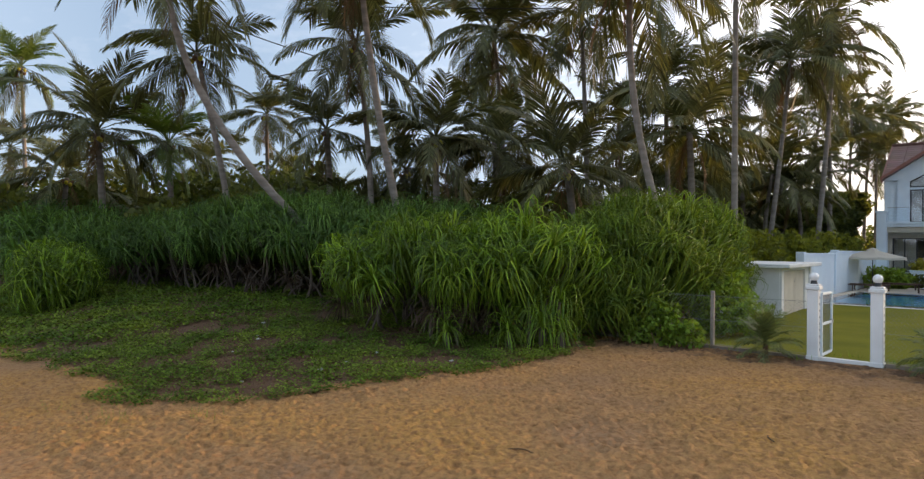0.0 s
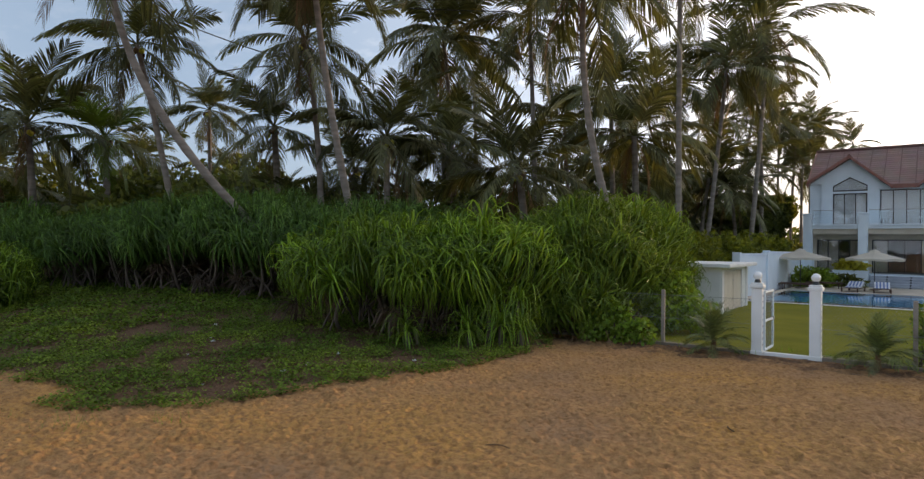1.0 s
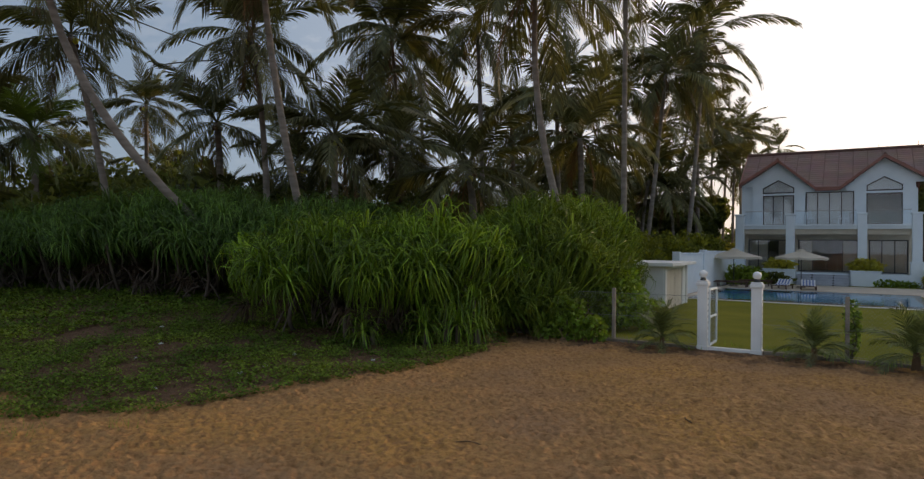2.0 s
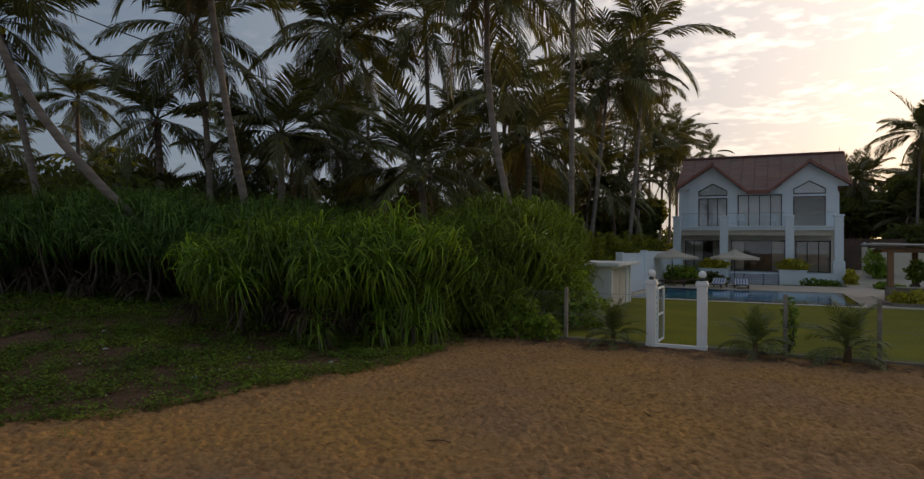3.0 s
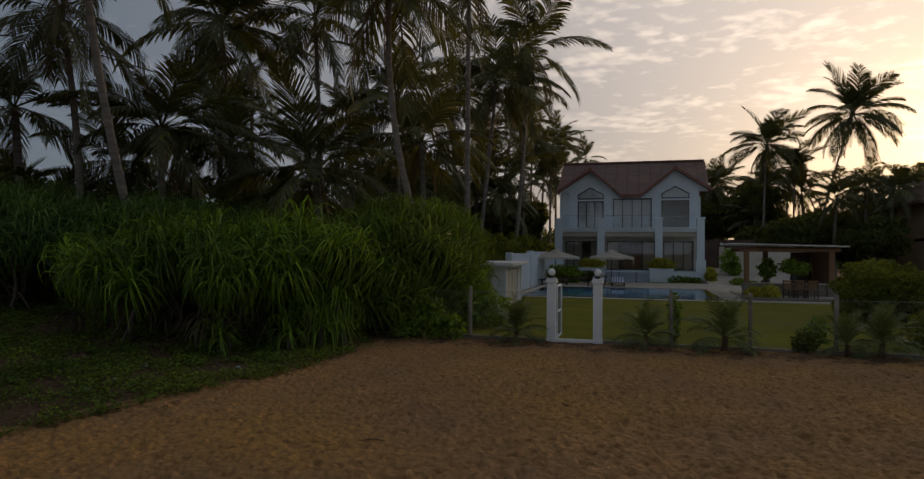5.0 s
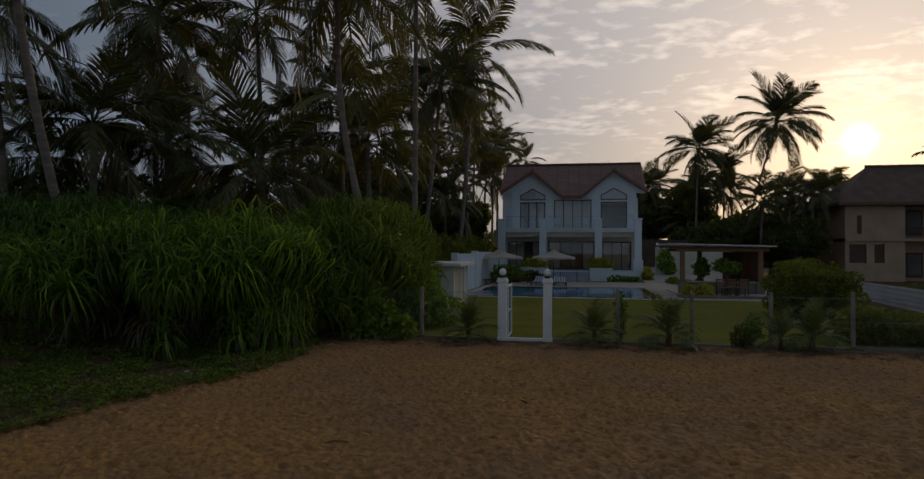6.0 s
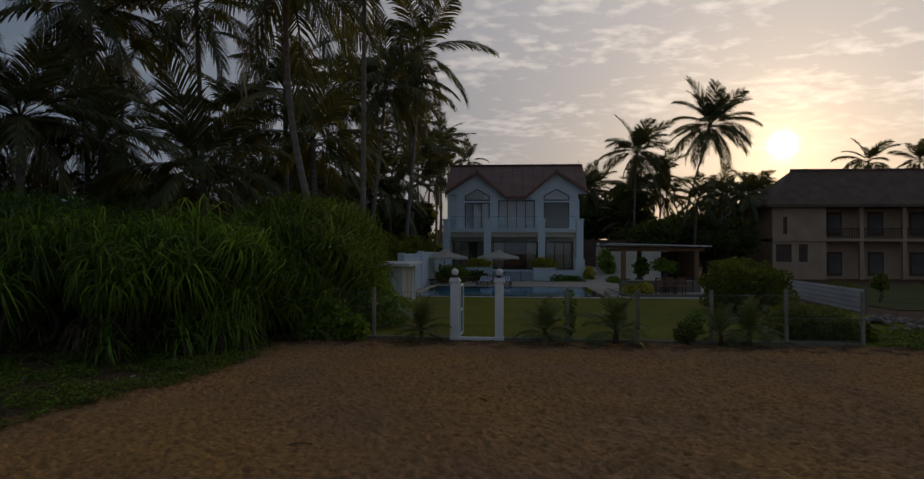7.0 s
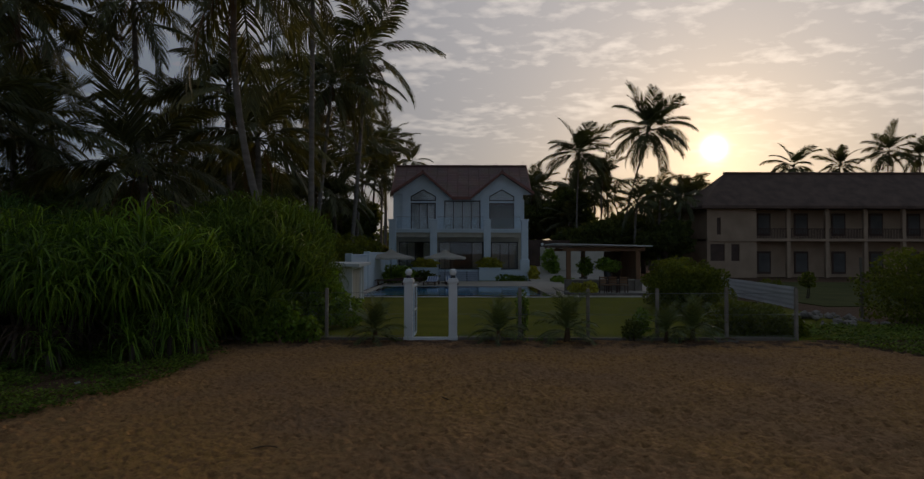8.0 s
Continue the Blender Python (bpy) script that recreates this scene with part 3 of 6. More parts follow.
def make_house():
    house = thing("house", (-3.5, HY, 0), "white two-storey villa with red tiled roof and twin gables", "house")
    # terrace and steps
    slab("terrace", -8.95, 2.0, 48.25, 60, 0.0, FLOOR_1, M_WHITE, house, 0.02, "white terrace base")
    bm = bmesh.new()
    for k in range(5):
        box(bm, -5.0, -1.95, 48.24 - 0.34 * (5 - k), 48.245, 0.0, 0.155 * (k + 1) - 0.01 * k)
    steps = part("steps", bm, M_STEP, house, "grey stone garden steps")
    for x in (-4.1, -2.85):
        for k in range(5):
            bm = bmesh.new()
            y = 48.24 - 0.34 * (5 - k) - 0.006
            bmesh.ops.create_cone(bm, cap_ends=True, segments=10, radius1=0.055, radius2=0.055, depth=0.02, matrix=Matrix.Translation((x, y, 0.155 * k + 0.075)) @ spin(90))
            part("step_light", bm, M_BLACK, steps, "small dark round step light")
    # piers of the porch
    for x in (-8.72, -5.48, -1.24, 1.72):
        bm = bmesh.new()
        box(bm, x - 0.27, x + 0.27, HY - 0.27, HY + 0.27, 0.0 if x in (-8.72, 1.72) else FLOOR_1, 4.72, 0.015)
        box(bm, x - 0.33, x + 0.33, HY - 0.33, HY + 0.33, 4.72, 4.86, 0.02)
        if x in (-8.72, 1.72):
            box(bm, x - 0.36, x + 0.36, HY - 0.36, HY + 0.36, 0.02, 1.7, 0.02)
        part("pier", bm, M_WHITE, house)
    # balcony slab
    bm = bmesh.new()
    box(bm, -8.72, 1.72, HY - 0.15, 52, 3.80, FLOOR_2, 0.01)
    box(bm, -8.8, 1.8, HY - 0.24, 50, 3.98, FLOOR_2 + 0.01, 0.01)
    part("balcony_slab", bm, M_WHITE, house)
    slab("porch_beam", -8.6, 1.6, HY + 0.12, HY + 0.4, 3.45, 3.80, M_CREAM, house)
    # ground floor
    low = [(-8.45, -5.75, FLOOR_1 + 0.02, 3.12), (-5.15, -1.45, FLOOR_1 + 0.02, 3.12), (-0.85, 1.4, FLOOR_1 + 0.02, 3.12)]
    edges = [-8.7] + [v for a, b, c, d in low for v in (a, b)] + [1.7]
    for k in range(0, 8, 2):
        slab("wall_panel", edges[k], edges[k + 1], GY, GY + 0.2, FLOOR_1, 3.12, M_CREAM, house, 0, "cream rendered wall")
    slab("wall_panel", -8.7, 1.7, GY, GY + 0.2, 3.12, 3.80, M_CREAM, house, 0, "cream rendered wall")
    glazed(house, "window", -8.42, -5.78, 0.86, 3.10, GY + 0.1, 4, (0, 1, 3), cloth=M_DRAPE)
    glazed(house, "sliding_door", -5.12, -1.48, 0.86, 3.10, GY + 0.1, 4, (0, 3), cloth=M_DRAPE, label="wide glazed sliding door")
    glazed(house, "window", -0.82, 1.37, 0.86, 3.10, GY + 0.1, 3, (0, 1, 2), cloth=M_DRAPE)
    bm = bmesh.new()
    box(bm, -8.9, 1.9, 59.6, 59.8, FLOOR_1, 6.6)
    box(bm, -8.9, -8.7, GY, 59.6, FLOOR_1, 6.6)
    box(bm, 1.7, 1.9, GY, 59.6, FLOOR_1, 6.6)
    part("outer_wall", bm, M_WHITE, house)
    # inner walls carry the shade of the rooms in their colour
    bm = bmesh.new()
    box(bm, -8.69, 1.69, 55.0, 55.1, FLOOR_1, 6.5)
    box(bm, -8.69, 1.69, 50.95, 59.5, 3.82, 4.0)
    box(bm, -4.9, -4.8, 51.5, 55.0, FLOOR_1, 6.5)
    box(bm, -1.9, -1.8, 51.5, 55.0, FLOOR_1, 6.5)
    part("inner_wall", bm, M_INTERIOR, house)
    # upper floor: two gabled bays with a glazed recess between them
    for cx, panels, drawn, half in ((-6.42, 3, (0, 1, 2), 1.72), (0.03, 2, (), 1.74)):
        bm = bmesh.new()
        wall_with_holes(bm, cx - half, cx + half, FLOOR_2, 6.44, WY, WY + 0.2, [(cx - 1.03, cx + 1.03, FLOOR_2 + 0.05, 6.30)])
        w, tip = 1.03, 7.42
        prism(bm, [(cx - half, 6.44), (cx - w, 6.44), (cx - w, 6.84), (cx, tip), (cx, 8.66), (cx - half, 7.54 if cx < -3 else 7.3)], WY, WY + 0.2)
        prism(bm, [(cx + half, 6.44), (cx + half, 7.3 if cx < -3 else 7.54), (cx, 8.66), (cx, tip), (cx + w, 6.84), (cx + w, 6.44)], WY, WY + 0.2)
        box(bm, cx - half, cx - half + 0.2, WY + 0.2, 54.5, FLOOR_2, 6.9)
        box(bm, cx + half - 0.2, cx + half, WY + 0.2, 54.5, FLOOR_2, 6.9)
        side = -1 if cx < -3 else 1
        prism(bm, [(cx + side * half, 6.98), (cx + side * 2.42, 6.98), (cx + side * 2.42, 7.06), (cx + side * half, 7.52)], WY, WY + 0.2)
        prism(bm, [(cx - side * half, 6.50), (cx - side * 2.25, 6.50), (cx - side * 2.25, 6.66 if side < 0 else 6.80), (cx - side * half, 7.13 if side < 0 else 7.21)], WY, WY + 0.2)
        part("gable_wall", bm, M_WHITE, house)
        glazed(house, "window", cx - 1.0, cx + 1.0, FLOOR_2 + 0.05, 6.30, WY + 0.08, panels, drawn, "", transom=None if drawn else 5.95)
        bm = bmesh.new()
        outline = [(cx - w, 6.46), (cx + w, 6.46), (cx + w, 6.84), (cx, tip), (cx - w, 6.84)]
        inner = [(cx - w + 0.07, 6.53), (cx + w - 0.07, 6.53), (cx + w - 0.07, 6.80), (cx, tip - 0.08), (cx - w + 0.07, 6.80)]
        ring(bm, outline, inner, WY + 0.03, WY + 0.12)
        light = part("gable_window", bm, M_FRAME, house, "house-shaped gable window with dark frame")
        bm = bmesh.new()
        prism(bm, inner, WY + 0.07, WY + 0.085)
        pane = part("pane", bm, M_PANE, light)
        pane.visible_shadow = False
        bm = bmesh.new()
        prism(bm, inner, WY + 0.15, WY + 0.17)
        part("blind", bm, M_CURTAIN, light, "pale grey blind")
    glazed(house, "window", -4.68, -1.73, FLOOR_2 + 0.05, 6.50, WY + 0.45, 4, (0, 1, 2, 3), "tall glazed wall of the recessed middle")
    slab("lintel", -4.7, -1.71, WY + 0.3, WY + 0.6, 6.50, 6.96, M_WHITE, house)
    slab("side_wall", -8.9, -8.143, WY + 0.25, WY + 0.45, FLOOR_2, 6.97, M_WHITE, house)
    # glass balustrade
    for a, b in ((-8.4, -5.8), (-5.16, -1.56), (-0.92, 1.42)):
        bm = bmesh.new()
        box(bm, a, b, HY - 0.008, HY + 0.008, FLOOR_2 + 0.06, FLOOR_2 + 0.92)
        rail = part("balustrade", bm, M_RAIL_GLASS, house, "clear glass balustrade")
        rail.visible_shadow = False
        bm = bmesh.new()
        box(bm, a, b, HY - 0.03, HY + 0.03, FLOOR_2 + 0.93, FLOOR_2 + 0.965, 0.008)
        part("handrail", bm, M_METAL, rail)
    # roof
    e, r, left, right = 6.78, 9.9, -9.05, 2.5
    up = (0.0, 0.85, 0.53)
    outline = [(left, 50.6, 7.12), (-6.42, 53.3, 8.82), (-4.06, 50.05, e), (-2.5, 50.05, e), (0.03, 53.3, 8.82), (right, 50.6, 7.12), (right, 55.0, r), (left, 55.0, r)]
    roof = sloped("roof", outline, 0.18, M_TILES, house, ((1, 0, 0), up), "red-brown clay tile roof")
    sloped("rear_slope", [(right, 60.2, e), (left, 60.2, e), (left, 55.0, r), (right, 55.0, r)], 0.18, M_TILES, roof, ((1, 0, 0), up))
    bm = bmesh.new()
    tube(bm, [(left - 0.02, 55.0, r + 0.02), (right + 0.02, 55.0, r + 0.02)], [0.13, 0.13], 8)
    part("ridge_cap", bm, M_TILES, roof, "rounded ridge tiles")
    for x in (left, right):
        bm = bmesh.new()
        outline = [(50.6, 7.12 - 0.26), (50.6, 7.12 + 0.03), (55.0, r + 0.03), (60.2, e + 0.03), (60.2, e - 0.26), (55.0, r - 0.3)]
        a = [bm.verts.new((x - 0.05, y, z)) for y, z in outline]
        b = [bm.verts.new((x + 0.05, y, z)) for y, z in outline]
        for i in range(6):
            j = (i + 1) % 6
            bm.faces.new((a[i], a[j], b[j], b[i]))
        bm.faces.new((a[0], a[1], a[2], a[5])), bm.faces.new((a[2], a[3], a[4], a[5]))
        bm.faces.new((b[0], b[1], b[2], b[5])), bm.faces.new((b[2], b[3], b[4], b[5]))
        part("barge_board", bm, M_BARGE, roof)
    for x in (-8.8, 1.75):
        bm = bmesh.new()
        ys = [(51.0, 6.55), (55.05, 9.5), (59.5, 6.55)]
        a = [bm.verts.new((x - 0.09, y, z)) for y, z in ys]
        b = [bm.verts.new((x + 0.09, y, z)) for y, z in ys]
        bm.faces.new(a), bm.faces.new(b)
        for i in range(3):
            bm.faces.new((a[i], a[(i + 1) % 3], b[(i + 1) % 3], b[i]))
        part("end_wall", bm, M_WHITE, house)
    for cx in (-6.42, 0.03):
        tip, back = 8.82, 53.3
        for s in (-1, 1):
            outer = (s < 0) == (cx < -3)
            low_z, tail, w = (7.12, 50.62, 2.55) if outer else (6.76, 50.05, 2.36 if cx < -3 else 2.53)
            corners = [(cx, 49.75, tip), (cx + s * w, 49.75, low_z), (cx + s * w, tail, low_z), (cx, back, tip)]
            if s > 0:
                corners = corners[::-1]
            slope = sloped("gable_roof", corners, 0.16, M_TILES, house, ((0, 1, 0), (s * 0.76, 0, -0.65)))
            bm = bmesh.new()
            prism(bm, [(cx, tip + 0.04), (cx + s * (w + 0.03), low_z + 0.02), (cx + s * (w + 0.03), low_z - 0.19), (cx, tip - 0.19)], 49.68, 49.76)
            part("barge_board", bm, M_BARGE, slope, "red-brown painted barge board")
        bm = bmesh.new()
        tube(bm, [(cx, 49.7, tip + 0.02), (cx, back, tip + 0.02)], [0.1, 0.1], 6)
        part("ridge_cap", bm, M_TILES, slope)
    slab("fascia", -4.06, -2.5, 49.95, 50.03, 6.52, 6.78, M_BARGE, house)
    bm = bmesh.new()
    tube(bm, [(2.2, 55, 9.9), (2.2, 55, 10.35)], [0.02, 0.015], 5)
    tube(bm, [(-0.2, 55, 9.9), (-0.2, 55, 10.25)], [0.02, 0.015], 5)
    part("roof_rod", bm, M_METAL, roof)
    # planters on the terrace edge
    for x0, x1 in ((-7.1, -5.1), (-1.9, -0.2)):
        bm = bmesh.new()
        box(bm, x0, x1, 47.65, 48.22, 0.0, 0.98, 0.02)
        box(bm, x0 - 0.04, x1 + 0.04, 47.6, 48.23, 0.98, 1.06, 0.015)
        part("planter", bm, M_WHITE, house, "white rendered planter")
    return house


make_house()


# ---- pool ----
def make_pool():
    pool = thing("swimming_pool", (-3.5, 34.3, 0), "rectangular blue swimming pool with pale stone coping", "swimming pool")
    x0, x1, y0, y1, deep = -8.2, 1.2, 29.4, 38.65, -1.3
    bm = bmesh.new()
    box(bm, x0, x1, y0, y1, deep - 0.1, deep)
    box(bm, x0 - 0.1, x0, y0, y1, deep, -0.02)
    box(bm, x1, x1 + 0.1, y0, y1, deep, -0.02)
    box(bm, x0, x1, y0 - 0.1, y0, deep, -0.02)
    box(bm, x0, x1, y1, y1 + 0.1, deep, -0.02)
    part("basin", bm, M_POOL, pool)
    rng = random.Random(3)

    def run(ax, ay, bx, by, w, top, mat=M_PAVING):
        n = int(math.hypot(bx - ax, by - ay) / 0.75)
        for k in range(n):
            u, v, h = k / n, (k + 1) / n, top + rng.uniform(-0.004, 0.004)
            if ay == by:
                slab("coping_stone", ax + (bx - ax) * u + 0.003, ax + (bx - ax) * v - 0.003, ay, ay + w, -0.05, h, mat, pool, 0.01)
            else:
                slab("coping_stone", ax, ax + w, ay + (by - ay) * u + 0.003, ay + (by - ay) * v - 0.003, -0.05, h, mat, pool, 0.01)

    run(x0 - 0.35, y0 - 0.50, x1 + 0.35, y0 - 0.50, 0.28, 0.055, M_COPING)
    run(x0 - 0.35, y1 + 0.02, x1 + 0.35, y1 + 0.02, 0.33, 0.09)
    run(x0 - 0.40, y0 - 0.2, x0 - 0.40, y1, 0.26, 0.085)
    run(x1 + 0.14, y0 - 0.2, x1 + 0.14, y1, 0.26, 0.085)
    slab("dark_edge", x0 - 0.14, x1 + 0.14, y0 - 0.2, y0, -0.1, 0.066, M_POOL_LIP, pool, 0.01, "dark wet overflow edge")
    slab("dark_edge", x0 - 0.14, x0, y0 + 0.002, y1, -0.1, 0.066, M_POOL_LIP, pool, 0.01)
    slab("dark_edge", x1, x1 + 0.14, y0 + 0.002, y1, -0.1, 0.066, M_POOL_LIP, pool, 0.01)
    bm = bmesh.new()
    n = 40
    grid = [[bm.verts.new((x0 + (x1 - x0) * i / n, y0 + (y1 - y0) * j / n, 0.064)) for i in range(n + 1)] for j in range(n + 1)]
    for j in range(n):
        for i in range(n):
            bm.faces.new((grid[j][i], grid[j][i + 1], grid[j + 1][i + 1], grid[j + 1][i]))
    water = part("water", bm, M_WATER, pool, "clear rippled water", smooth=True)
    water.visible_shadow = False


make_pool()


# ---- garden furniture ----
def make_umbrella():
    u = thing("parasol", (0, 0, 0), "open pale canvas parasol on a dark pole by the pool", "parasol", "poolside parasols")
    bm = bmesh.new()
    tube(bm, [(0, 0, 0.05), (0, 0, 2.32)], [0.025, 0.022], 8)
    part("pole", bm, M_BLACK, u)
    bm = bmesh.new()
    bmesh.ops.create_cone(bm, cap_ends=True, segments=16, radius1=0.28, radius2=0.24, depth=0.08, matrix=Matrix.Translation((0, 0, 0.04)))
    part("base", bm, M_CONCRETE, u)
    bm = bmesh.new()
    n = 8
    rings = []
    for r, z in ((0.16, 2.36), (0.85, 2.13), (1.55, 1.94)):
        rings.append([bm.verts.new((r * math.cos(a), r * math.sin(a), z - (0.0 if k % 2 == 0 else 0.03 * r))) for k, a in enumerate(2 * math.pi * i / (2 * n) for i in range(2 * n))])
    rings.append([bm.verts.new((v.co.x * 1.0, v.co.y * 1.0, v.co.z - 0.13)) for v in rings[-1]])
    for a, b in zip(rings, rings[1:]):
        for k in range(2 * n):
            bm.faces.new((a[k], a[(k + 1) % (2 * n)], b[(k + 1) % (2 * n)], b[k]))
    canopy = part("canopy", bm, M_CANVAS, u)
    bm = bmesh.new()
    bmesh.ops.create_cone(bm, cap_ends=False, segments=12, radius1=0.34, radius2=0.04, depth=0.16, matrix=Matrix.Translation((0, 0, 2.42)))
    part("vent", bm, M_CANVAS, canopy)
    bm = bmesh.new()
    ball(bm, (0, 0, 2.52), 0.035)
    part("finial", bm, M_BLACK, u)
    for k in range(n):
        a = 2 * math.pi * k / n
        bm = bmesh.new()
        tube(bm, [(0.02 * math.cos(a), 0.02 * math.sin(a), 2.33), (1.53 * math.cos(a), 1.53 * math.sin(a), 1.92)], [0.011, 0.009], 4)
        part("rib", bm, M_DARK_WOOD, u)
    return u


parasol = make_umbrella()
parasol.matrix_basis = Matrix.Translation((-4.42, 42.5, 0.07)) @ Matrix.Scale(0.94, 4)
copy_thing(parasol, Matrix.Translation((-8.05, 41.4, 0.07)) @ spin(0, 0, 20) @ Matrix.Diagonal((1.1, 1.1, 1.0, 1)))


def make_lounger():
    s = thing("sun_lounger", (0, 0, 0), "dark wooden sun lounger with raised back and striped towel", "sun lounger", "poolside loungers")
    bm = bmesh.new()
    box(bm, -0.33, -0.27, -1.0, 0.95, 0.27, 0.34, 0.01)
    box(bm, 0.27, 0.33, -1.0, 0.95, 0.27, 0.34, 0.01)
    for k in range(9):
        box(bm, -0.27, 0.27, -0.98 + 0.13 * k, -0.88 + 0.13 * k, 0.30, 0.325)
    part("frame", bm, M_DARK_WOOD, s)
    for x in (-0.3, 0.3):
        for y in (-0.85, 0.75):
            slab("leg", x - 0.03, x + 0.03, y - 0.03, y + 0.03, 0.0, 0.27, M_DARK_WOOD, s)
    bm = bmesh.new()
    for k in range(6):
        u = 0.1 + 0.12 * k
        box(bm, -0.27, 0.27, 0.2 + u * 0.72, 0.28 + u * 0.72, 0.33 + u * 0.66, 0.36 + u * 0.70)
    part("backrest", bm, M_DARK_WOOD, s)
    outline = [(-0.35, 0.35), (0.22, 0.38), (0.70, 0.80), (0.77, 0.77), (0.84, 0.50)]
    towel = None
    for k in range(9):
        bm = bmesh.new()
        x0, x1 = -0.29 + 0.58 * k / 9, -0.29 + 0.58 * (k + 1) / 9
        a = [bm.verts.new((x0, y, z)) for y, z in outline] + [bm.verts.new((x0, y, z + 0.05)) for y, z in outline[::-1]]
        b = [bm.verts.new((x1, y, z)) for y, z in outline] + [bm.verts.new((x1, y, z + 0.05)) for y, z in outline[::-1]]
        m = len(a)
        bm.faces.new(a), bm.faces.new(b[::-1])
        for i in range(m):
            bm.faces.new((a[i], b[i], b[(i + 1) % m], a[(i + 1) % m]))
        if towel is None:
            towel = part("towel", bm, M_TOWEL, s, "white towel with blue stripes")
        else:
            part("stripe", bm, M_TOWEL_BLUE if k % 2 else M_TOWEL, towel)
    return s


lounger = make_lounger()
lounger.matrix_basis = Matrix.Translation((-5.25, 40.4, 0.07)) @ spin(0, 0, -8) @ Matrix.Diagonal((1.25, 0.95, 0.64, 1))
copy_thing(lounger, Matrix.Translation((-3.93, 40.5, 0.07)) @ spin(0, 0, 4))


def make_bench(place, turn):
    s = thing("sun_lounger", (0, 0, 0), "low dark wooden sun lounger without a towel by the pool", "sun lounger", "poolside loungers")
    bm = bmesh.new()
    for x in (-0.30, 0.30):
        box(bm, x - 0.03, x + 0.03, -0.95, 0.95, 0.27, 0.34, 0.01)
    for k in range(14):
        box(bm, -0.27, 0.27, -0.93 + 0.13 * k, -0.83 + 0.13 * k, 0.345, 0.37)
    part("frame", bm, M_DARK_WOOD, s)
    for x in (-0.3, 0.3):
        for y in (-0.85, 0.75):
            slab("leg", x - 0.03, x + 0.03, y - 0.03, y + 0.03, 0.0, 0.27, M_DARK_WOOD, s)
    s.matrix_basis = Matrix.Translation(place) @ spin(0, 0, turn)


make_bench((-8.0, 40.2, 0.07), 90)
make_bench((-7.0, 42.9, 0.07), 82)


def make_chair(place, turn):
    s = thing("balcony_chair", (0, 0, 0), "white moulded balcony chair behind the glass rail", "chair", "balcony chairs")
    bm = bmesh.new()
    box(bm, -0.24, 0.24, -0.24, 0.24, 0.42, 0.46, 0.015)
    part("seat", bm, M_WHITE, s)
    bm = bmesh.new()
    for k in range(5):
        box(bm, -0.22 + 0.1 * k, -0.17 + 0.1 * k, 0.2, 0.24, 0.46, 0.86, 0.01)
    box(bm, -0.24, 0.24, 0.19, 0.25, 0.84, 0.92, 0.015)
    part("backrest", bm, M_WHITE, s)
    for x in (-0.21, 0.21):
        for y in (-0.21, 0.21):
            slab("leg", x - 0.02, x + 0.02, y - 0.02, y + 0.02, 0, 0.42, M_WHITE, s)
    s.matrix_basis = Matrix.Translation(place) @ spin(0, 0, turn)


make_chair((-4.35, 50.1, FLOOR_2 + 0.01), 30)
make_chair((-2.35, 50.1, FLOOR_2 + 0.01), -35)


# ---- pump house and garden walls ----
def make_pump_house():
    hut = thing("pump_house", (-7.37, 21.5, 0), "small white pump house with flat overhanging slab roof", "hut")
    x0, x1, y0, y1, h = -9.6, -7.37, 21.5, 26.6, 1.64
    bm = bmesh.new()
    box(bm, x0, x1, y0, y0 + 0.15, 0, h)
    box(bm, x0, x1, y1 - 0.15, y1, 0, h)
    box(bm, x0, x0 + 0.15, y0 + 0.15, y1 - 0.15, 0, h)
    box(bm, x1 - 0.15, x1, y0 + 0.15, 22.2, 0, h)
    box(bm, x1 - 0.15, x1, 25.65, y1 - 0.15, 0, h)
    box(bm, x1 - 0.15, x1, 22.2, 25.65, 1.52, h)
    part("wall", bm, M_WEATHERED, hut)
    for y in (y0 + 0.03, y1 - 0.3):
        slab("pilaster", x1 - 0.02, x1 + 0.07, y, y + 0.24, 0, h, M_WEATHERED, hut, 0.01)
    slab("roof", x0 - 0.2, x1 + 0.36, y0 - 0.28, y1 + 0.3, h, h + 0.13, M_WEATHERED, hut, 0.015, "weathered white slab roof")
    for a, b in ((22.23, 23.9), (23.94, 25.62)):
        door = slab("door", x1 - 0.09, x1 - 0.04, a, b, 0.04, 1.5, M_CREAM, hut, 0.01, "cream boarded door")
        slab("hinge", x1 - 0.045, x1 - 0.03, a + 0.02, a + 0.12, 1.1, 1.16, M_METAL, door)
        slab("panel", x1 - 0.04, x1 - 0.028, a + 0.15, b - 0.15, 0.2, 1.35, M_CREAM, door, 0.004)
    hut.matrix_basis = Matrix.Translation((-7.37, 21.5, 0)) @ spin(0, 0, 3.7)


make_pump_house()


def boundary_wall(name, x, y0, y1, h, step, mat, label):
    bm = bmesh.new()
    box(bm, x - 0.1, x + 0.1, y0, y1, 0, h)
    box(bm, x - 0.14, x + 0.14, y0, y1, h, h + 0.08, 0.01)
    y = y0
    while y < y1 + 0.01:
        box(bm, x - 0.17, x + 0.17, y - 0.17, y + 0.17, 0, h + 0.13, 0.012)
        y += step
    return tagged(part(name, bm, mat), label, "wall", kind="structure")


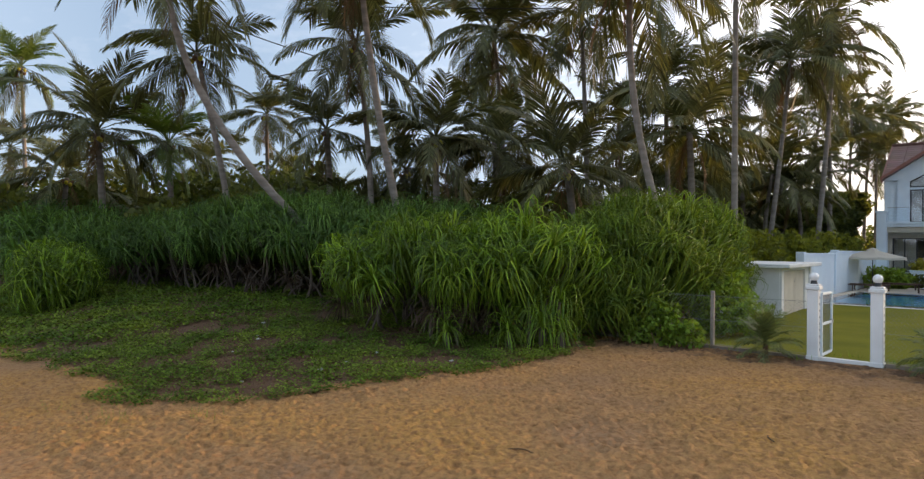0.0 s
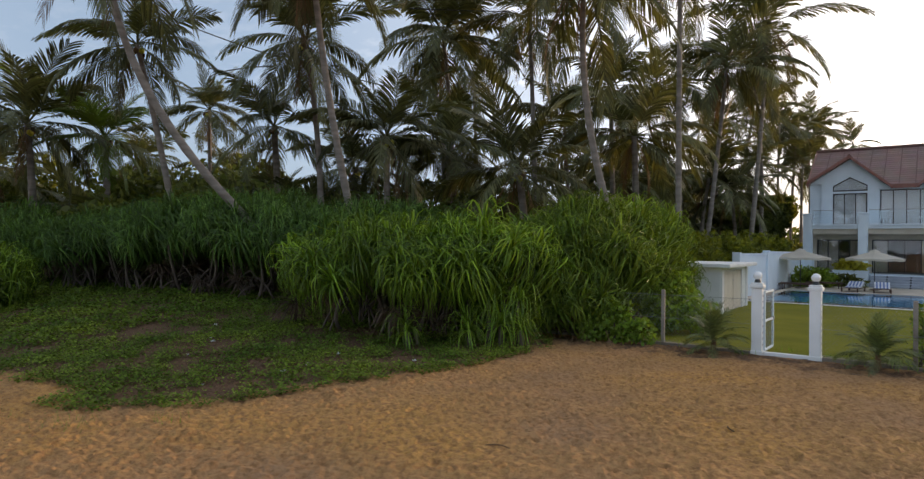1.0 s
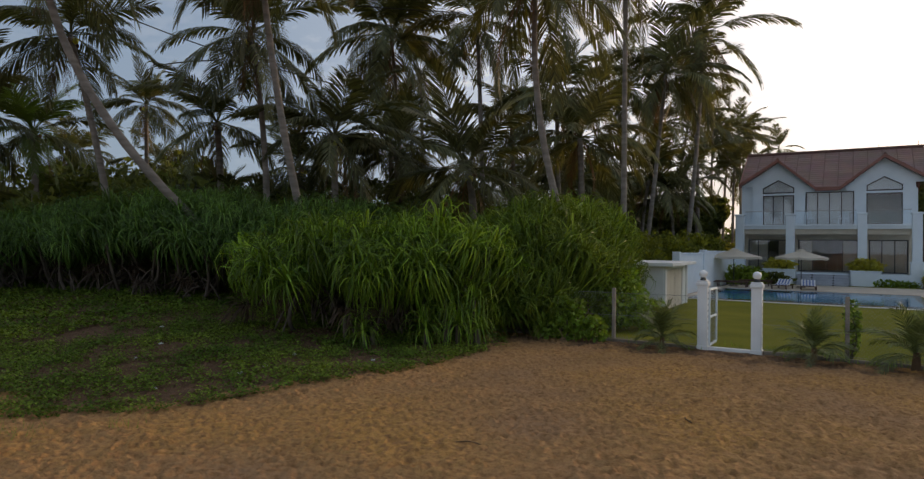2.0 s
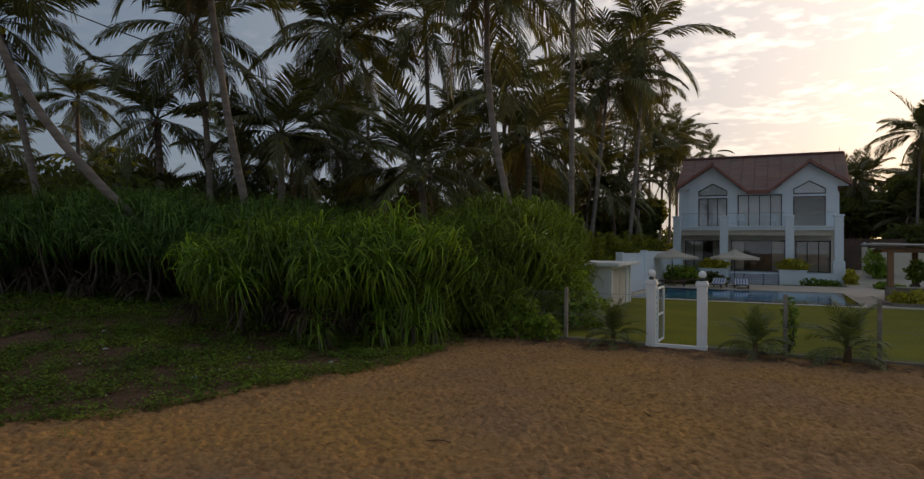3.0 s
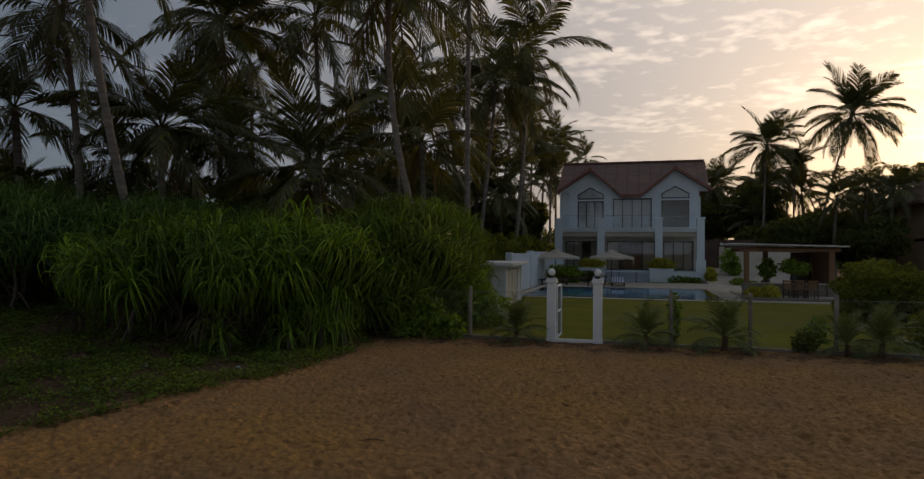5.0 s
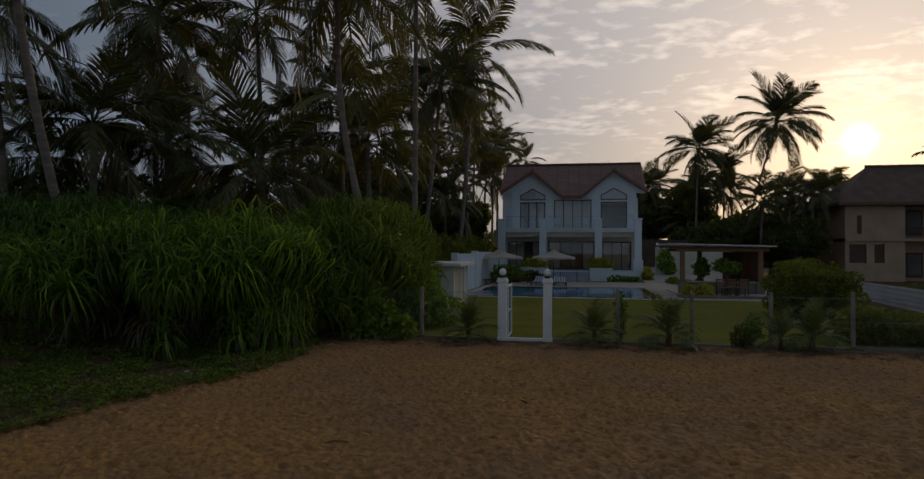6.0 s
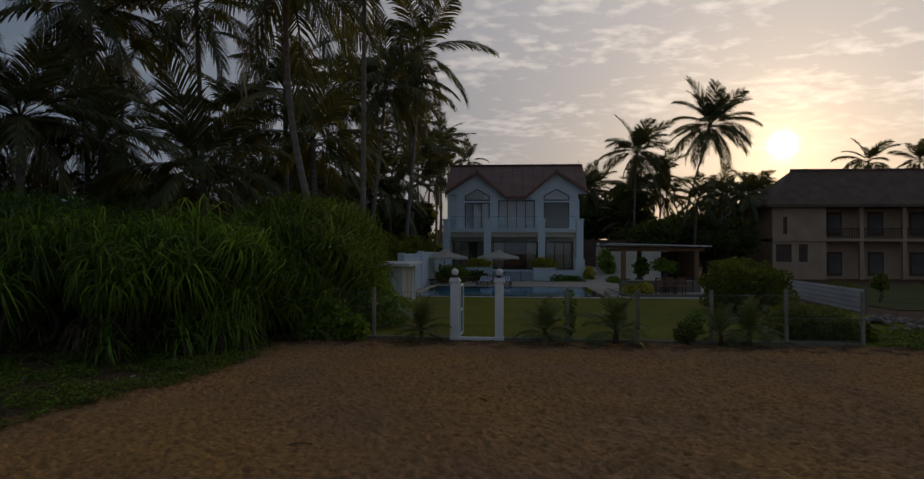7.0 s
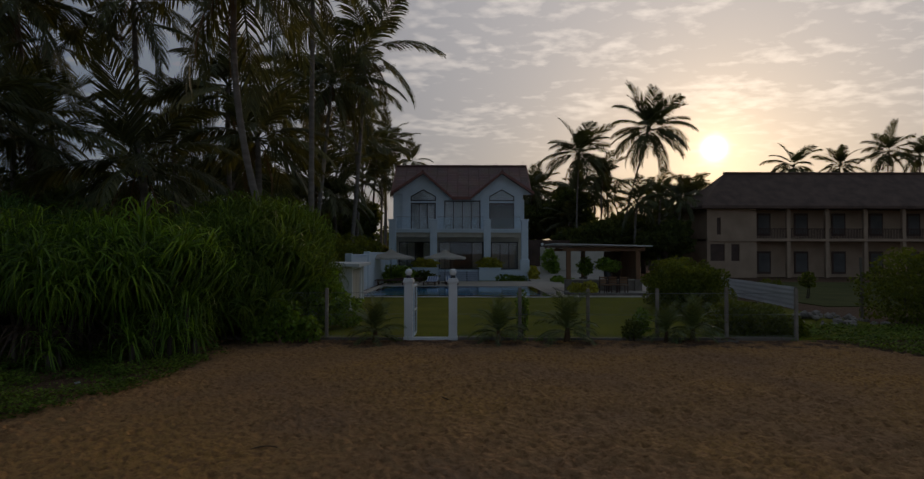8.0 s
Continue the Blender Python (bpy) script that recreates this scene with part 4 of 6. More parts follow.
boundary_wall("wall_west", -9.05, 30.75, 36.8, 2.02, 6.05, M_WHITE, "white rendered boundary wall beside the pool")
boundary_wall("wall_west_upper", -9.05, 37.15, 52.0, 2.14, 14.85, M_WHITE, "higher length of the white boundary wall beside the pool")


def make_east_wall():
    bm = bmesh.new()
    box(bm, 3.72, 9.3, 52.0, 52.2, 0.3, 2.55)
    box(bm, 3.72, 9.3, 51.96, 52.24, 2.55, 2.63, 0.01)
    box(bm, 3.4, 3.72, 51.92, 52.28, 0.3, 2.72, 0.015)
    wall = tagged(part("wall_east", bm, M_CREAM), "cream garden wall beside the drive", "wall", kind="structure")
    lamp = thing("wall_lamp", (3.56, 52.1, 2.72), "white globe lamp on the end of the garden wall", "lamp")
    bm = bmesh.new()
    bmesh.ops.create_cone(bm, cap_ends=True, segments=12, radius1=0.12, radius2=0.08, depth=0.08, matrix=Matrix.Translation((3.56, 52.1, 2.76)))
    part("lamp_base", bm, M_BLACK, lamp)
    bm = bmesh.new()
    ball(bm, (3.56, 52.1, 2.93), 0.13)
    part("globe", bm, M_OPAL, lamp, smooth=True)


make_east_wall()


def make_drive_gate():
    gate = thing("drive_gate", (3.0, 57.5, 0), "tall dark brown boarded gate beside the house", "gate")
    bm = bmesh.new()
    box(bm, 1.95, 2.05, 57.4, 57.5, 0.9, 3.4)
    box(bm, 6.7, 6.8, 57.4, 57.5, 0.9, 3.4)
    box(bm, 2.05, 6.7, 57.4, 57.5, 3.3, 3.4)
    part("gate_frame", bm, M_DARK_WOOD, gate)
    for k in range(20):
        x = 2.06 + 0.232 * k
        slab("board", x, x + 0.222, 57.43, 57.47, 0.95, 3.3, M_DARK_WOOD, gate, 0.005)


make_drive_gate()


# ---- beach gate and fence ----
FENCE_Y = 13.8


def make_gate():
    gate = thing("garden_gate", (-4.02, FENCE_Y, 0), "white beach gate standing open between two square pillars", "gate")
    for x in (-4.575, -3.47):
        bm = bmesh.new()
        box(bm, x - 0.105, x + 0.105, FENCE_Y - 0.105, FENCE_Y + 0.105, -0.15, 1.42, 0.008)
        box(bm, x - 0.12, x + 0.12, FENCE_Y - 0.12, FENCE_Y + 0.12, -0.15, 0.09, 0.008)
        box(bm, x - 0.135, x + 0.135, FENCE_Y - 0.135, FENCE_Y + 0.135, 1.42, 1.50, 0.012)
        box(bm, x - 0.115, x + 0.115, FENCE_Y - 0.115, FENCE_Y + 0.115, 1.50, 1.54, 0.01)
        pillar = part("pillar", bm, M_WEATHERED, gate, "weathered white square gate pillar")
        bm = bmesh.new()
        bmesh.ops.create_cone(bm, cap_ends=True, segments=14, radius1=0.07, radius2=0.05, depth=0.08, matrix=Matrix.Translation((x, FENCE_Y, 1.575)))
        part("lamp_base", bm, M_BLACK, pillar)
        bm = bmesh.new()
        ball(bm, (x, FENCE_Y, 1.685), 0.09, 1.0, 3)
        part("globe", bm, M_OPAL, pillar, "white globe lamp", smooth=True)
        # rust streaks left by the fixings of the wire
        for k in range(9):
            z = 0.2 + 0.13 * k
            slab("wire_clip", x + 0.104, x + 0.112, FENCE_Y - 0.02, FENCE_Y + 0.015, z, z + 0.045, M_METAL, pillar)
    slab("sill", -4.46, -3.585, FENCE_Y - 0.06, FENCE_Y + 0.06, -0.1, 0.075, M_WEATHERED, gate, 0.008, "white concrete sill")
    bm = bmesh.new()
    x, y0, y1, z0, z1, b = -4.455, FENCE_Y + 0.08, FENCE_Y + 0.93, 0.10, 1.34, 0.022
    for y in (y0, y1):
        box(bm, x - b, x + b, y - b, y + b, z0, z1, 0.004)
    for z in (z0, 0.72, z1):
        box(bm, x - b, x + b, y0 + b, y1 - b, z - b, z + b)
    leaf = part("gate_leaf", bm, M_WHITE, gate, "white tube frame gate leaf, opened inwards")
    bm = bmesh.new()
    n = 12
    for k in range(-n, n):
        a, c = y0 + (y1 - y0) * k / n, z0
        for s in (1, -1):
            pts = []
            for u in (0, 1):
                pts.append((x, (a + (z1 - z0) * u * 0.69) if s > 0 else (y1 + y0 - a - (z1 - z0) * u * 0.69), z0 + (z1 - z0) * u))
            lo = max(0.0, (y0 - a) / (0.69 * (z1 - z0)))
            hi = min(1.0, (y1 - a) / (0.69 * (z1 - z0)))
            if hi - lo < 0.05:
                continue
            p, q = Vector(pts[0]), Vector(pts[1])
            tube(bm, [p.lerp(q, lo), p.lerp(q, hi)], [0.0022, 0.0022], 3, cap=False)
    part("wire_mesh", bm, M_WIRE, leaf)
    slab("latch", x - 0.035, x + 0.035, y1 - 0.05, y1 + 0.03, 0.70, 0.76, M_METAL, leaf)


make_gate()


def make_fence():
    fence = thing("fence", (0, FENCE_Y, 0), "wire mesh fence on grey concrete posts with a low concrete kerb", "fence")
    posts = [-10.4, -8.5, -6.62, -1.8, -0.1, 1.63, 3.36, 5.1]
    rng = random.Random(8)
    for x in posts:
        bm = bmesh.new()
        h = 1.31 + rng.uniform(-0.03, 0.02)
        box(bm, x - 0.04, x + 0.04, FENCE_Y - 0.04, FENCE_Y + 0.04, -0.2, h, 0.01)
        part("post", bm, M_POST, fence)
    for a, b in ((-10.4, -4.70), (-3.35, 5.1)):
        x = a
        while x < b - 0.05:
            y = min(x + 1.15, b)
            slab("kerb", x + 0.004, y - 0.004, FENCE_Y - 0.065, FENCE_Y + 0.065, -0.2, 0.075 + rng.uniform(-0.012, 0.012), M_CONCRETE, fence, 0.012)
            x = y
        for z in (0.12, 0.65, 1.18):
            bm = bmesh.new()
            tube(bm, [(a, FENCE_Y - 0.06, z), ((a + b) / 2, FENCE_Y - 0.06, z - 0.015), (b, FENCE_Y - 0.06, z)], [0.004] * 3, 4)
            part("strand", bm, M_WIRE, fence)
        bm = bmesh.new()
        gap, h0, h1 = 0.085, 0.10, 1.20
        k, run = a - (h1 - h0), h1 - h0
        while k < b:
            for s in (1, -1):
                p0, p1 = (k, h0), (k + run, h1)
                lo, hi = max(0.0, (a - k) / run), min(1.0, (b - k) / run)
                if hi - lo > 0.02:
                    xa, xb = k + run * lo, k + run * hi
                    za, zb = h0 + run * lo, h0 + run * hi
                    if s < 0:
                        xa, xb = a + b - xa, a + b - xb
                    tube(bm, [(xa, FENCE_Y - 0.06, za), (xb, FENCE_Y - 0.06, zb)], [0.0012, 0.0012], 3, cap=False)
            k += gap
        part("wire_mesh", bm, M_WIRE, fence, "thin diamond wire mesh")


make_fence()


# ---- pergola ----
def make_pergola():
    per = thing("pergola", (4.4, 34.6, 0), "brown timber garden pavilion with thin flat roof", "pavilion")
    x0, x1, y0, y1 = 2.45, 6.6, 32.9, 36.5
    for x, y in ((x0 + 0.15, y0 + 0.1), (4.05, y1 - 0.1), (x1 - 0.2, y0 + 0.1), (x1 - 0.2, y1 - 0.1)):
        bm = bmesh.new()
        box(bm, x - 0.12, x + 0.12, y - 0.12, y + 0.12, 0.75, 2.3, 0.015)
        post = part("post", bm, M_WOOD, per)
        slab("pedestal", x - 0.2, x + 0.2, y - 0.2, y + 0.2, 0.05, 0.75, M_CONCRETE, post, 0.02)
    for y in (y0 + 0.1, y1 - 0.1):
        slab("beam", x0 - 0.15, x1 + 0.2, y - 0.06, y + 0.06, 2.30, 2.46, M_WOOD, per, 0.01)
    for k in range(9):
        x = x0 + 0.52 * k
        slab("rafter", x, x + 0.07, y0 - 0.3, y1 + 0.3, 2.462, 2.54, M_WOOD, per)
    bm = bmesh.new()
    prism(bm, [(x0 - 0.62, 2.66), (x1 + 0.45, 2.545), (x1 + 0.45, 2.60), (x0 - 0.62, 2.72)], y0 - 0.5, y1 + 0.5)
    part("roof", bm, M_COPING, per, "thin pale edged roof sheet")
    slab("floor", x0 - 0.2, x1 + 0.2, y0 - 0.2, y1 + 0.2, 0.02, 0.13, M_PAVING, per, 0.01)
    slab("low_wall", x0 + 0.36, x1 - 0.41, y0 + 0.02, y0 + 0.24, 0.13, 0.70, M_CONCRETE, per, 0.01)
    slab("wall_top", x0 + 0.36, x1 - 0.41, y0 - 0.04, y0 + 0.3, 0.702, 0.76, M_PAVING, per, 0.012, "pale stone top of the low wall")
    slab("screen", x1 - 1.3, x1 - 0.33, y1 - 0.15, y1 - 0.05, 0.13, 2.29, M_DARK_WOOD, per, 0.01, "dark boarded screen")
    slab("side_screen", x1 - 0.24, x1 - 0.16, y0 + 0.24, y1 - 0.24, 0.13, 2.29, M_WOOD, per, 0.01, "brown boarded side of the pavilion")
    # planted bed along the front, with a rounded end
    bm = bmesh.new()
    rim = [(6.1, 29.9), (2.75, 29.75), (2.3, 29.85), (2.12, 30.2), (2.1, 30.9), (2.2, 31.5)]
    for (ax, ay), (bx, by) in zip(rim, rim[1:]):
        side = Vector((by - ay, ax - bx, 0)).normalized() * 0.08
        low = [bm.verts.new((px + q * side.x, py + q * side.y, z)) for z in (0.0, 0.2) for px, py in ((ax, ay), (bx, by)) for q in (-1, 1)]
        for f in ((0, 1, 3, 2), (4, 6, 7, 5), (0, 4, 5, 1), (2, 3, 7, 6), (0, 2, 6, 4), (1, 5, 7, 3)):
            bm.faces.new([low[i] for i in f])
    tagged(part("bed_kerb", bm, M_CONCRETE), "low grey kerb of the planted bed before the pavilion", "kerb")
    for x, y, turn in ((4.35, 31.7, 25), (5.25, 31.8, -35), (4.9, 32.35, 160)):
        chair = thing("garden_chair", (x, y, 0.07), "dark brown wooden garden chair in front of the pavilion", "chair", "pavilion chairs")
        for px in (-0.23, 0.23):
            for py in (-0.21, 0.21):
                slab("leg", x + px - 0.025, x + px + 0.025, y + py - 0.025, y + py + 0.025, 0.07, 0.95 if py > 0 else 0.48, M_DARK_WOOD, chair, 0.006)
        slab("seat", x - 0.27, x + 0.27, y - 0.26, y + 0.18, 0.482, 0.52, M_WOOD, chair, 0.01)
        for k in range(3):
            slab("back_slat", x - 0.204, x + 0.204, y + 0.2, y + 0.225, 0.58 + 0.13 * k, 0.67 + 0.13 * k, M_WOOD, chair, 0.005)
        chair.rotation_euler = (0, 0, radians(turn))
    for x, y, z in ((4.77, 33.03, 0.76), (3.8, 34.4, 0.13)):
        pot = thing("plant_pot", (x, y, z), "dark round glazed pot for a clipped garden plant", "plant pot", "pavilion pots")
        bm = bmesh.new()
        rings = []
        for r, h in ((0.11, 0.0), (0.18, 0.14), (0.19, 0.26), (0.16, 0.38), (0.175, 0.42)):
            rings.append([bm.verts.new((x + r * math.cos(q), y + r * math.sin(q), z + h)) for q in (2 * math.pi * k / 14 for k in range(14))])
        for c, d in zip(rings, rings[1:]):
            for k in range(14):
                bm.faces.new((c[k], c[(k + 1) % 14], d[(k + 1) % 14], d[k]))
        bm.faces.new(rings[0][::-1]), bm.faces.new(rings[-1])
        part("bowl", bm, M_BLACK, pot, smooth=True)


make_pergola()


# ---- neighbouring house on the far right of the garden ----
def make_neighbour():
    n = thing("neighbour_house", (32, 56, 0), "unlit tan two-storey house with deep balconies and brown hipped roof", "house")
    x0, x1, y0, y1 = 19.0, 52.0, 56.0, 62.6
    e, r = 6.5, 9.85
    bm = bmesh.new()
    over = 0.7
    a = [bm.verts.new(p) for p in ((x0 - over, y0 - over, e), (x1 + over, y0 - over, e), (x1 + over, y1 + over, e), (x0 - over, y1 + over, e))]
    t = [bm.verts.new(p) for p in ((x0 + 2.95, 59.3, r), (x1 - 2.95, 59.3, r))]
    b = [bm.verts.new(v.co - Vector((0, 0, 0.25))) for v in a]
    bm.faces.new((a[0], a[1], t[1], t[0])), bm.faces.new((a[1], a[2], t[1])), bm.faces.new((a[2], a[3], t[0], t[1])), bm.faces.new((a[3], a[0], t[0]))
    bm.faces.new(b[::-1])
    for i in range(4):
        bm.faces.new((a[i], b[i], b[(i + 1) % 4], a[(i + 1) % 4]))
    roof = part("roof", bm, M_BROWN_ROOF, n)
    bm = bmesh.new()
    tube(bm, [(x0 + 2.85, 59.3, r + 0.03), (x1 - 2.85, 59.3, r + 0.03)], [0.14, 0.14], 6)
    part("ridge_cap", bm, M_BROWN_ROOF, roof)
    bm = bmesh.new()
    wall_with_holes(bm, x0, x0 + 4.5, 3.55, 6.3, y0, y0 + 0.25, [(x0 + 0.9, x0 + 1.25, 3.9, 5.45)])
    wall_with_holes(bm, x0, x0 + 4.5, 0.0, 3.3, y0, y0 + 0.25, [(x0 + 0.3, x0 + 1.6, 1.5, 3.05), (x0 + 2.2, x0 + 2.95, 1.5, 3.05)])
    box(bm, x0, x0 + 0.25, y0 + 0.25, y1, 0, 6.3)
    box(bm, x1 - 0.25, x1, y0, y1, 0, 6.3)
    box(bm, x0 + 4.5, x1 - 0.25, y0 + 1.8, y0 + 2.05, 0, 6.3)
    box(bm, x0 + 4.25, x0 + 4.5, y0 + 0.25, y0 + 1.8, 0, 6.3)
    box(bm, x0, x1, y1 - 0.25, y1, 0, 6.3)
    part("wall", bm, M_TAN, n)
    slab("balcony_slab", x0, x1, y0 - 0.15, y1 - 0.3, 3.3, 3.55, M_TAN, n)
    for k in range(7):
        x = x0 + 7.4 + 3.5 * k
        slab("column", x - 0.17, x + 0.17, y0 - 0.05, y0 + 0.3, 0, 6.3, M_TAN, n, 0.02)
    for k in range(8):
        x = x0 + 5.3 + 3.5 * k
        for z in (0.3, 3.85):
            door = slab("door", x, x + 1.3, y0 + 1.7, y0 + 1.82, z, z + 2.1, M_DARK_WOOD, n, 0.01)
            # panel reuses the dark tone painted for dim rooms
            slab("door_panel", x + 0.15, x + 1.15, y0 + 1.67, y0 + 1.7, z + 0.2, z + 1.9, M_INTERIOR, door)
    for x, z, w, h in ((x0 + 0.9, 3.9, 0.35, 1.55), (x0 + 0.3, 1.5, 1.3, 1.55), (x0 + 2.2, 1.5, 0.75, 1.55)):
        slab("window", x + 0.02, x + w - 0.02, y0 + 0.12, y0 + 0.16, z + 0.02, z + h - 0.02, M_DARK_WOOD, n)
    bm = bmesh.new()
    x = x0 + 4.3
    while x < x1 - 0.4:
        box(bm, x, x + 0.04, y0 + 0.02, y0 + 0.06, 3.55, 4.4)
        x += 0.14
    box(bm, x0 + 4.5, x1 - 0.25, y0, y0 + 0.08, 4.4, 4.47)
    part("railing", bm, M_DARK_WOOD, n)


make_neighbour()


# ---- sheet fence and rubble on the neighbouring plot ----
def make_sheet_fence():
    f = thing("sheet_fence", (10.2, 26, 0), "low white corrugated sheet fence between the plots", "fence")
    p0, p1 = Vector((9.55, 22.5, 0)), Vector((10.75, 32.5, 0))
    n = 7
    for k in range(n):
        a, b = p0.lerp(p1, k / n), p0.lerp(p1, (k + 1) / n)
        bm = bmesh.new()
        across = Vector((b.y - a.y, a.x - b.x, 0)).normalized()
        waves = 9
        rows = []
        for j in range(waves + 1):
            z = 0.05 + 0.84 * j / waves
            off = across * (0.018 if j % 2 else -0.018)
            rows.append([bm.verts.new(a + off + Vector((0, 0, z))), bm.verts.new(b + off + Vector((0, 0, z)))])
        for c, d in zip(rows, rows[1:]):
            bm.faces.new((c[0], c[1], d[1], d[0]))
        bmesh.ops.solidify(bm, geom=bm.faces[:], thickness=0.006)
        part("sheet", bm, M_SHEET, f)
        bm = bmesh.new()
        box(bm, a.x + 0.03, a.x + 0.09, a.y - 0.03, a.y + 0.03, -0.1, 0.88)
        part("post", bm, M_CONCRETE, f)


make_sheet_fence()


def make_pole():
    pole = thing("wooden_pole", (9.6, 18.4, 0), "thin dark wooden pole standing on the waste ground", "pole")
    bm = bmesh.new()
    tube(bm, [(9.6, 18.4, -0.1), (9.61, 18.4, 1.0), (9.58, 18.41, 2.05)], [0.05, 0.047, 0.04], 8)
    part("shaft", bm, M_CONCRETE, pole)


make_pole()


def make_rubble():
    rng = random.Random(21)
    pile = thing("rubble_pile", (8.3, 18.0, 0), "heap of broken concrete and grey stones on waste ground", "rubble")
    for k in range(60):
        bm = bmesh.new()
        r = rng.uniform(0.05, 0.18)
        x, y = 8.4 + rng.gauss(0, 0.75), 18.2 + rng.gauss(0, 0.7)
        z = max(0.0, 0.35 - 0.3 * math.hypot(x - 8.4, y - 18.2)) * rng.uniform(0.4, 1.0)
        ball(bm, (0, 0, 0), r, rng.uniform(0.5, 0.9), 1)
        for v in bm.verts:
            v.co *= rng.uniform(0.75, 1.2)
        bmesh.ops.transform(bm, matrix=Matrix.Translation((x, y, z + r * 0.3)) @ spin(0, 0, rng.uniform(0, 360)), verts=bm.verts)
        part("stone", bm, M_RUBBLE, pile)


make_rubble()


# ---- leaf meshes that plants share ----
def frond_mesh(name, lift, bend, hang, seed, mat, pairs=46, ragged=0.05, wide=0.0098):
    """A coconut frond of length 1 that leaves the crown towards +x, rising by lift degrees and arching over by bend; its narrow leaflets hang by their own weight (hang: how far)."""
    rng = random.Random(seed)
    verts, faces = [], []
    steps = 40
    side_bend = rng.uniform(-0.35, 0.35)
    twist = rng.uniform(-0.6, 0.6)
    pos, rib, ways = Vector((0, 0, 0)), [], []
    for k in range(steps + 1):
        u = k / steps
        angle = radians(max(lift - bend * u ** 1.4, -84))
        way = Vector((math.cos(angle), side_bend * u * math.cos(angle) + 0.04 * math.sin(4 * u + seed), math.sin(angle))).normalized()
        rib.append(pos.copy()), ways.append(way)
        pos = pos + way / steps
    for k in range(0, steps + 1, 4):
        r = 0.011 * (1 - 0.85 * k / steps)
        up = Vector((0, 1, 0)).cross(ways[k]).normalized() * -1
        for side, high in ((1, 0), (-1, 0), (0, 1)):
            verts.append(rib[k] + Vector((0, side * r, 0)) + up * high * r)
    for k in range(len(verts) // 3 - 1):
        for j in range(3):
            a, b = 3 * k + j, 3 * k + (j + 1) % 3
            faces.append((a, b, b + 3, a + 3))
    down = Vector((0, 0, -1))
    for i in range(pairs):
        u = 0.19 + 0.81 * (i + 0.5) / pairs
        k = min(int(u * steps), steps)
        way = ways[k]
        across = down.cross(way)
        across = across.normalized() if across.length > 0.1 else Vector((0, 1, 0))
        over = way.cross(across).normalized()
        if over.z < 0:
            over = -over
        for side in (-1, 1):
            if rng.random() < ragged:
                continue
            length = (0.285 * math.sin(math.pi * min(1.0, 0.16 + 0.74 * u)) ** 0.75 + 0.02) * rng.uniform(0.84, 1.1)
            lean = radians(36 + 28 * u + rng.uniform(-5, 5))
            tilt = 0.25 + side * twist * u
            out = (across * side * math.cos(lean) + way * math.sin(lean) + over * tilt * math.cos(lean)).normalized()
            sag = hang * rng.uniform(0.8, 1.25)
            p, w, n = rib[k], way * wide, len(verts)
            for j, (share, drop, broad) in enumerate(((0.0, 0.0, 0.8), (0.38, 0.25, 1.05), (0.36, 0.9, 0.9), (0.26, 1.7, 0.0))):
                p = p + (out + down * drop * sag).normalized() * length * share
                if broad:
                    verts.extend((p - w * broad, p + w * broad))
                else:
                    verts.append(p)
            faces.extend(((n, n + 1, n + 3, n + 2), (n + 2, n + 3, n + 5, n + 4), (n + 4, n + 5, n + 6)))
    return from_arrays(name, [tuple(v) for v in verts], faces, mat)


# by the lift at the crown in degrees, from the spear leaves to the hanging skirt: two shapes each
LIFTS = (78, 58, 38, 18, -4, -28, -54)


def frond_set(mat, seed, pairs, wide):
    return [[frond_mesh("frond", lift, 34 + 7 * k * (k < 4) + 14 * (k > 3) + 15 * v, 0.10 + 0.13 * k + 0.2 * v, seed + 7 * v + k, mat, pairs, 0.05, wide) for v in range(2)] for k, lift in enumerate(LIFTS)]


FRONDS = frond_set(M_FROND, 0, 48, 0.0108)
FRONDS_PALE = frond_set(M_FROND_PALE, 30, 48, 0.0108)
FRONDS_LIGHT = frond_set(M_FROND, 60, 38, 0.0132)
FRONDS_DRY = [frond_mesh("dry_frond", lift, 45, 1.8, i + 90, M_DEAD, 34, 0.3, 0.007) for i, lift in enumerate((-50, -66))]


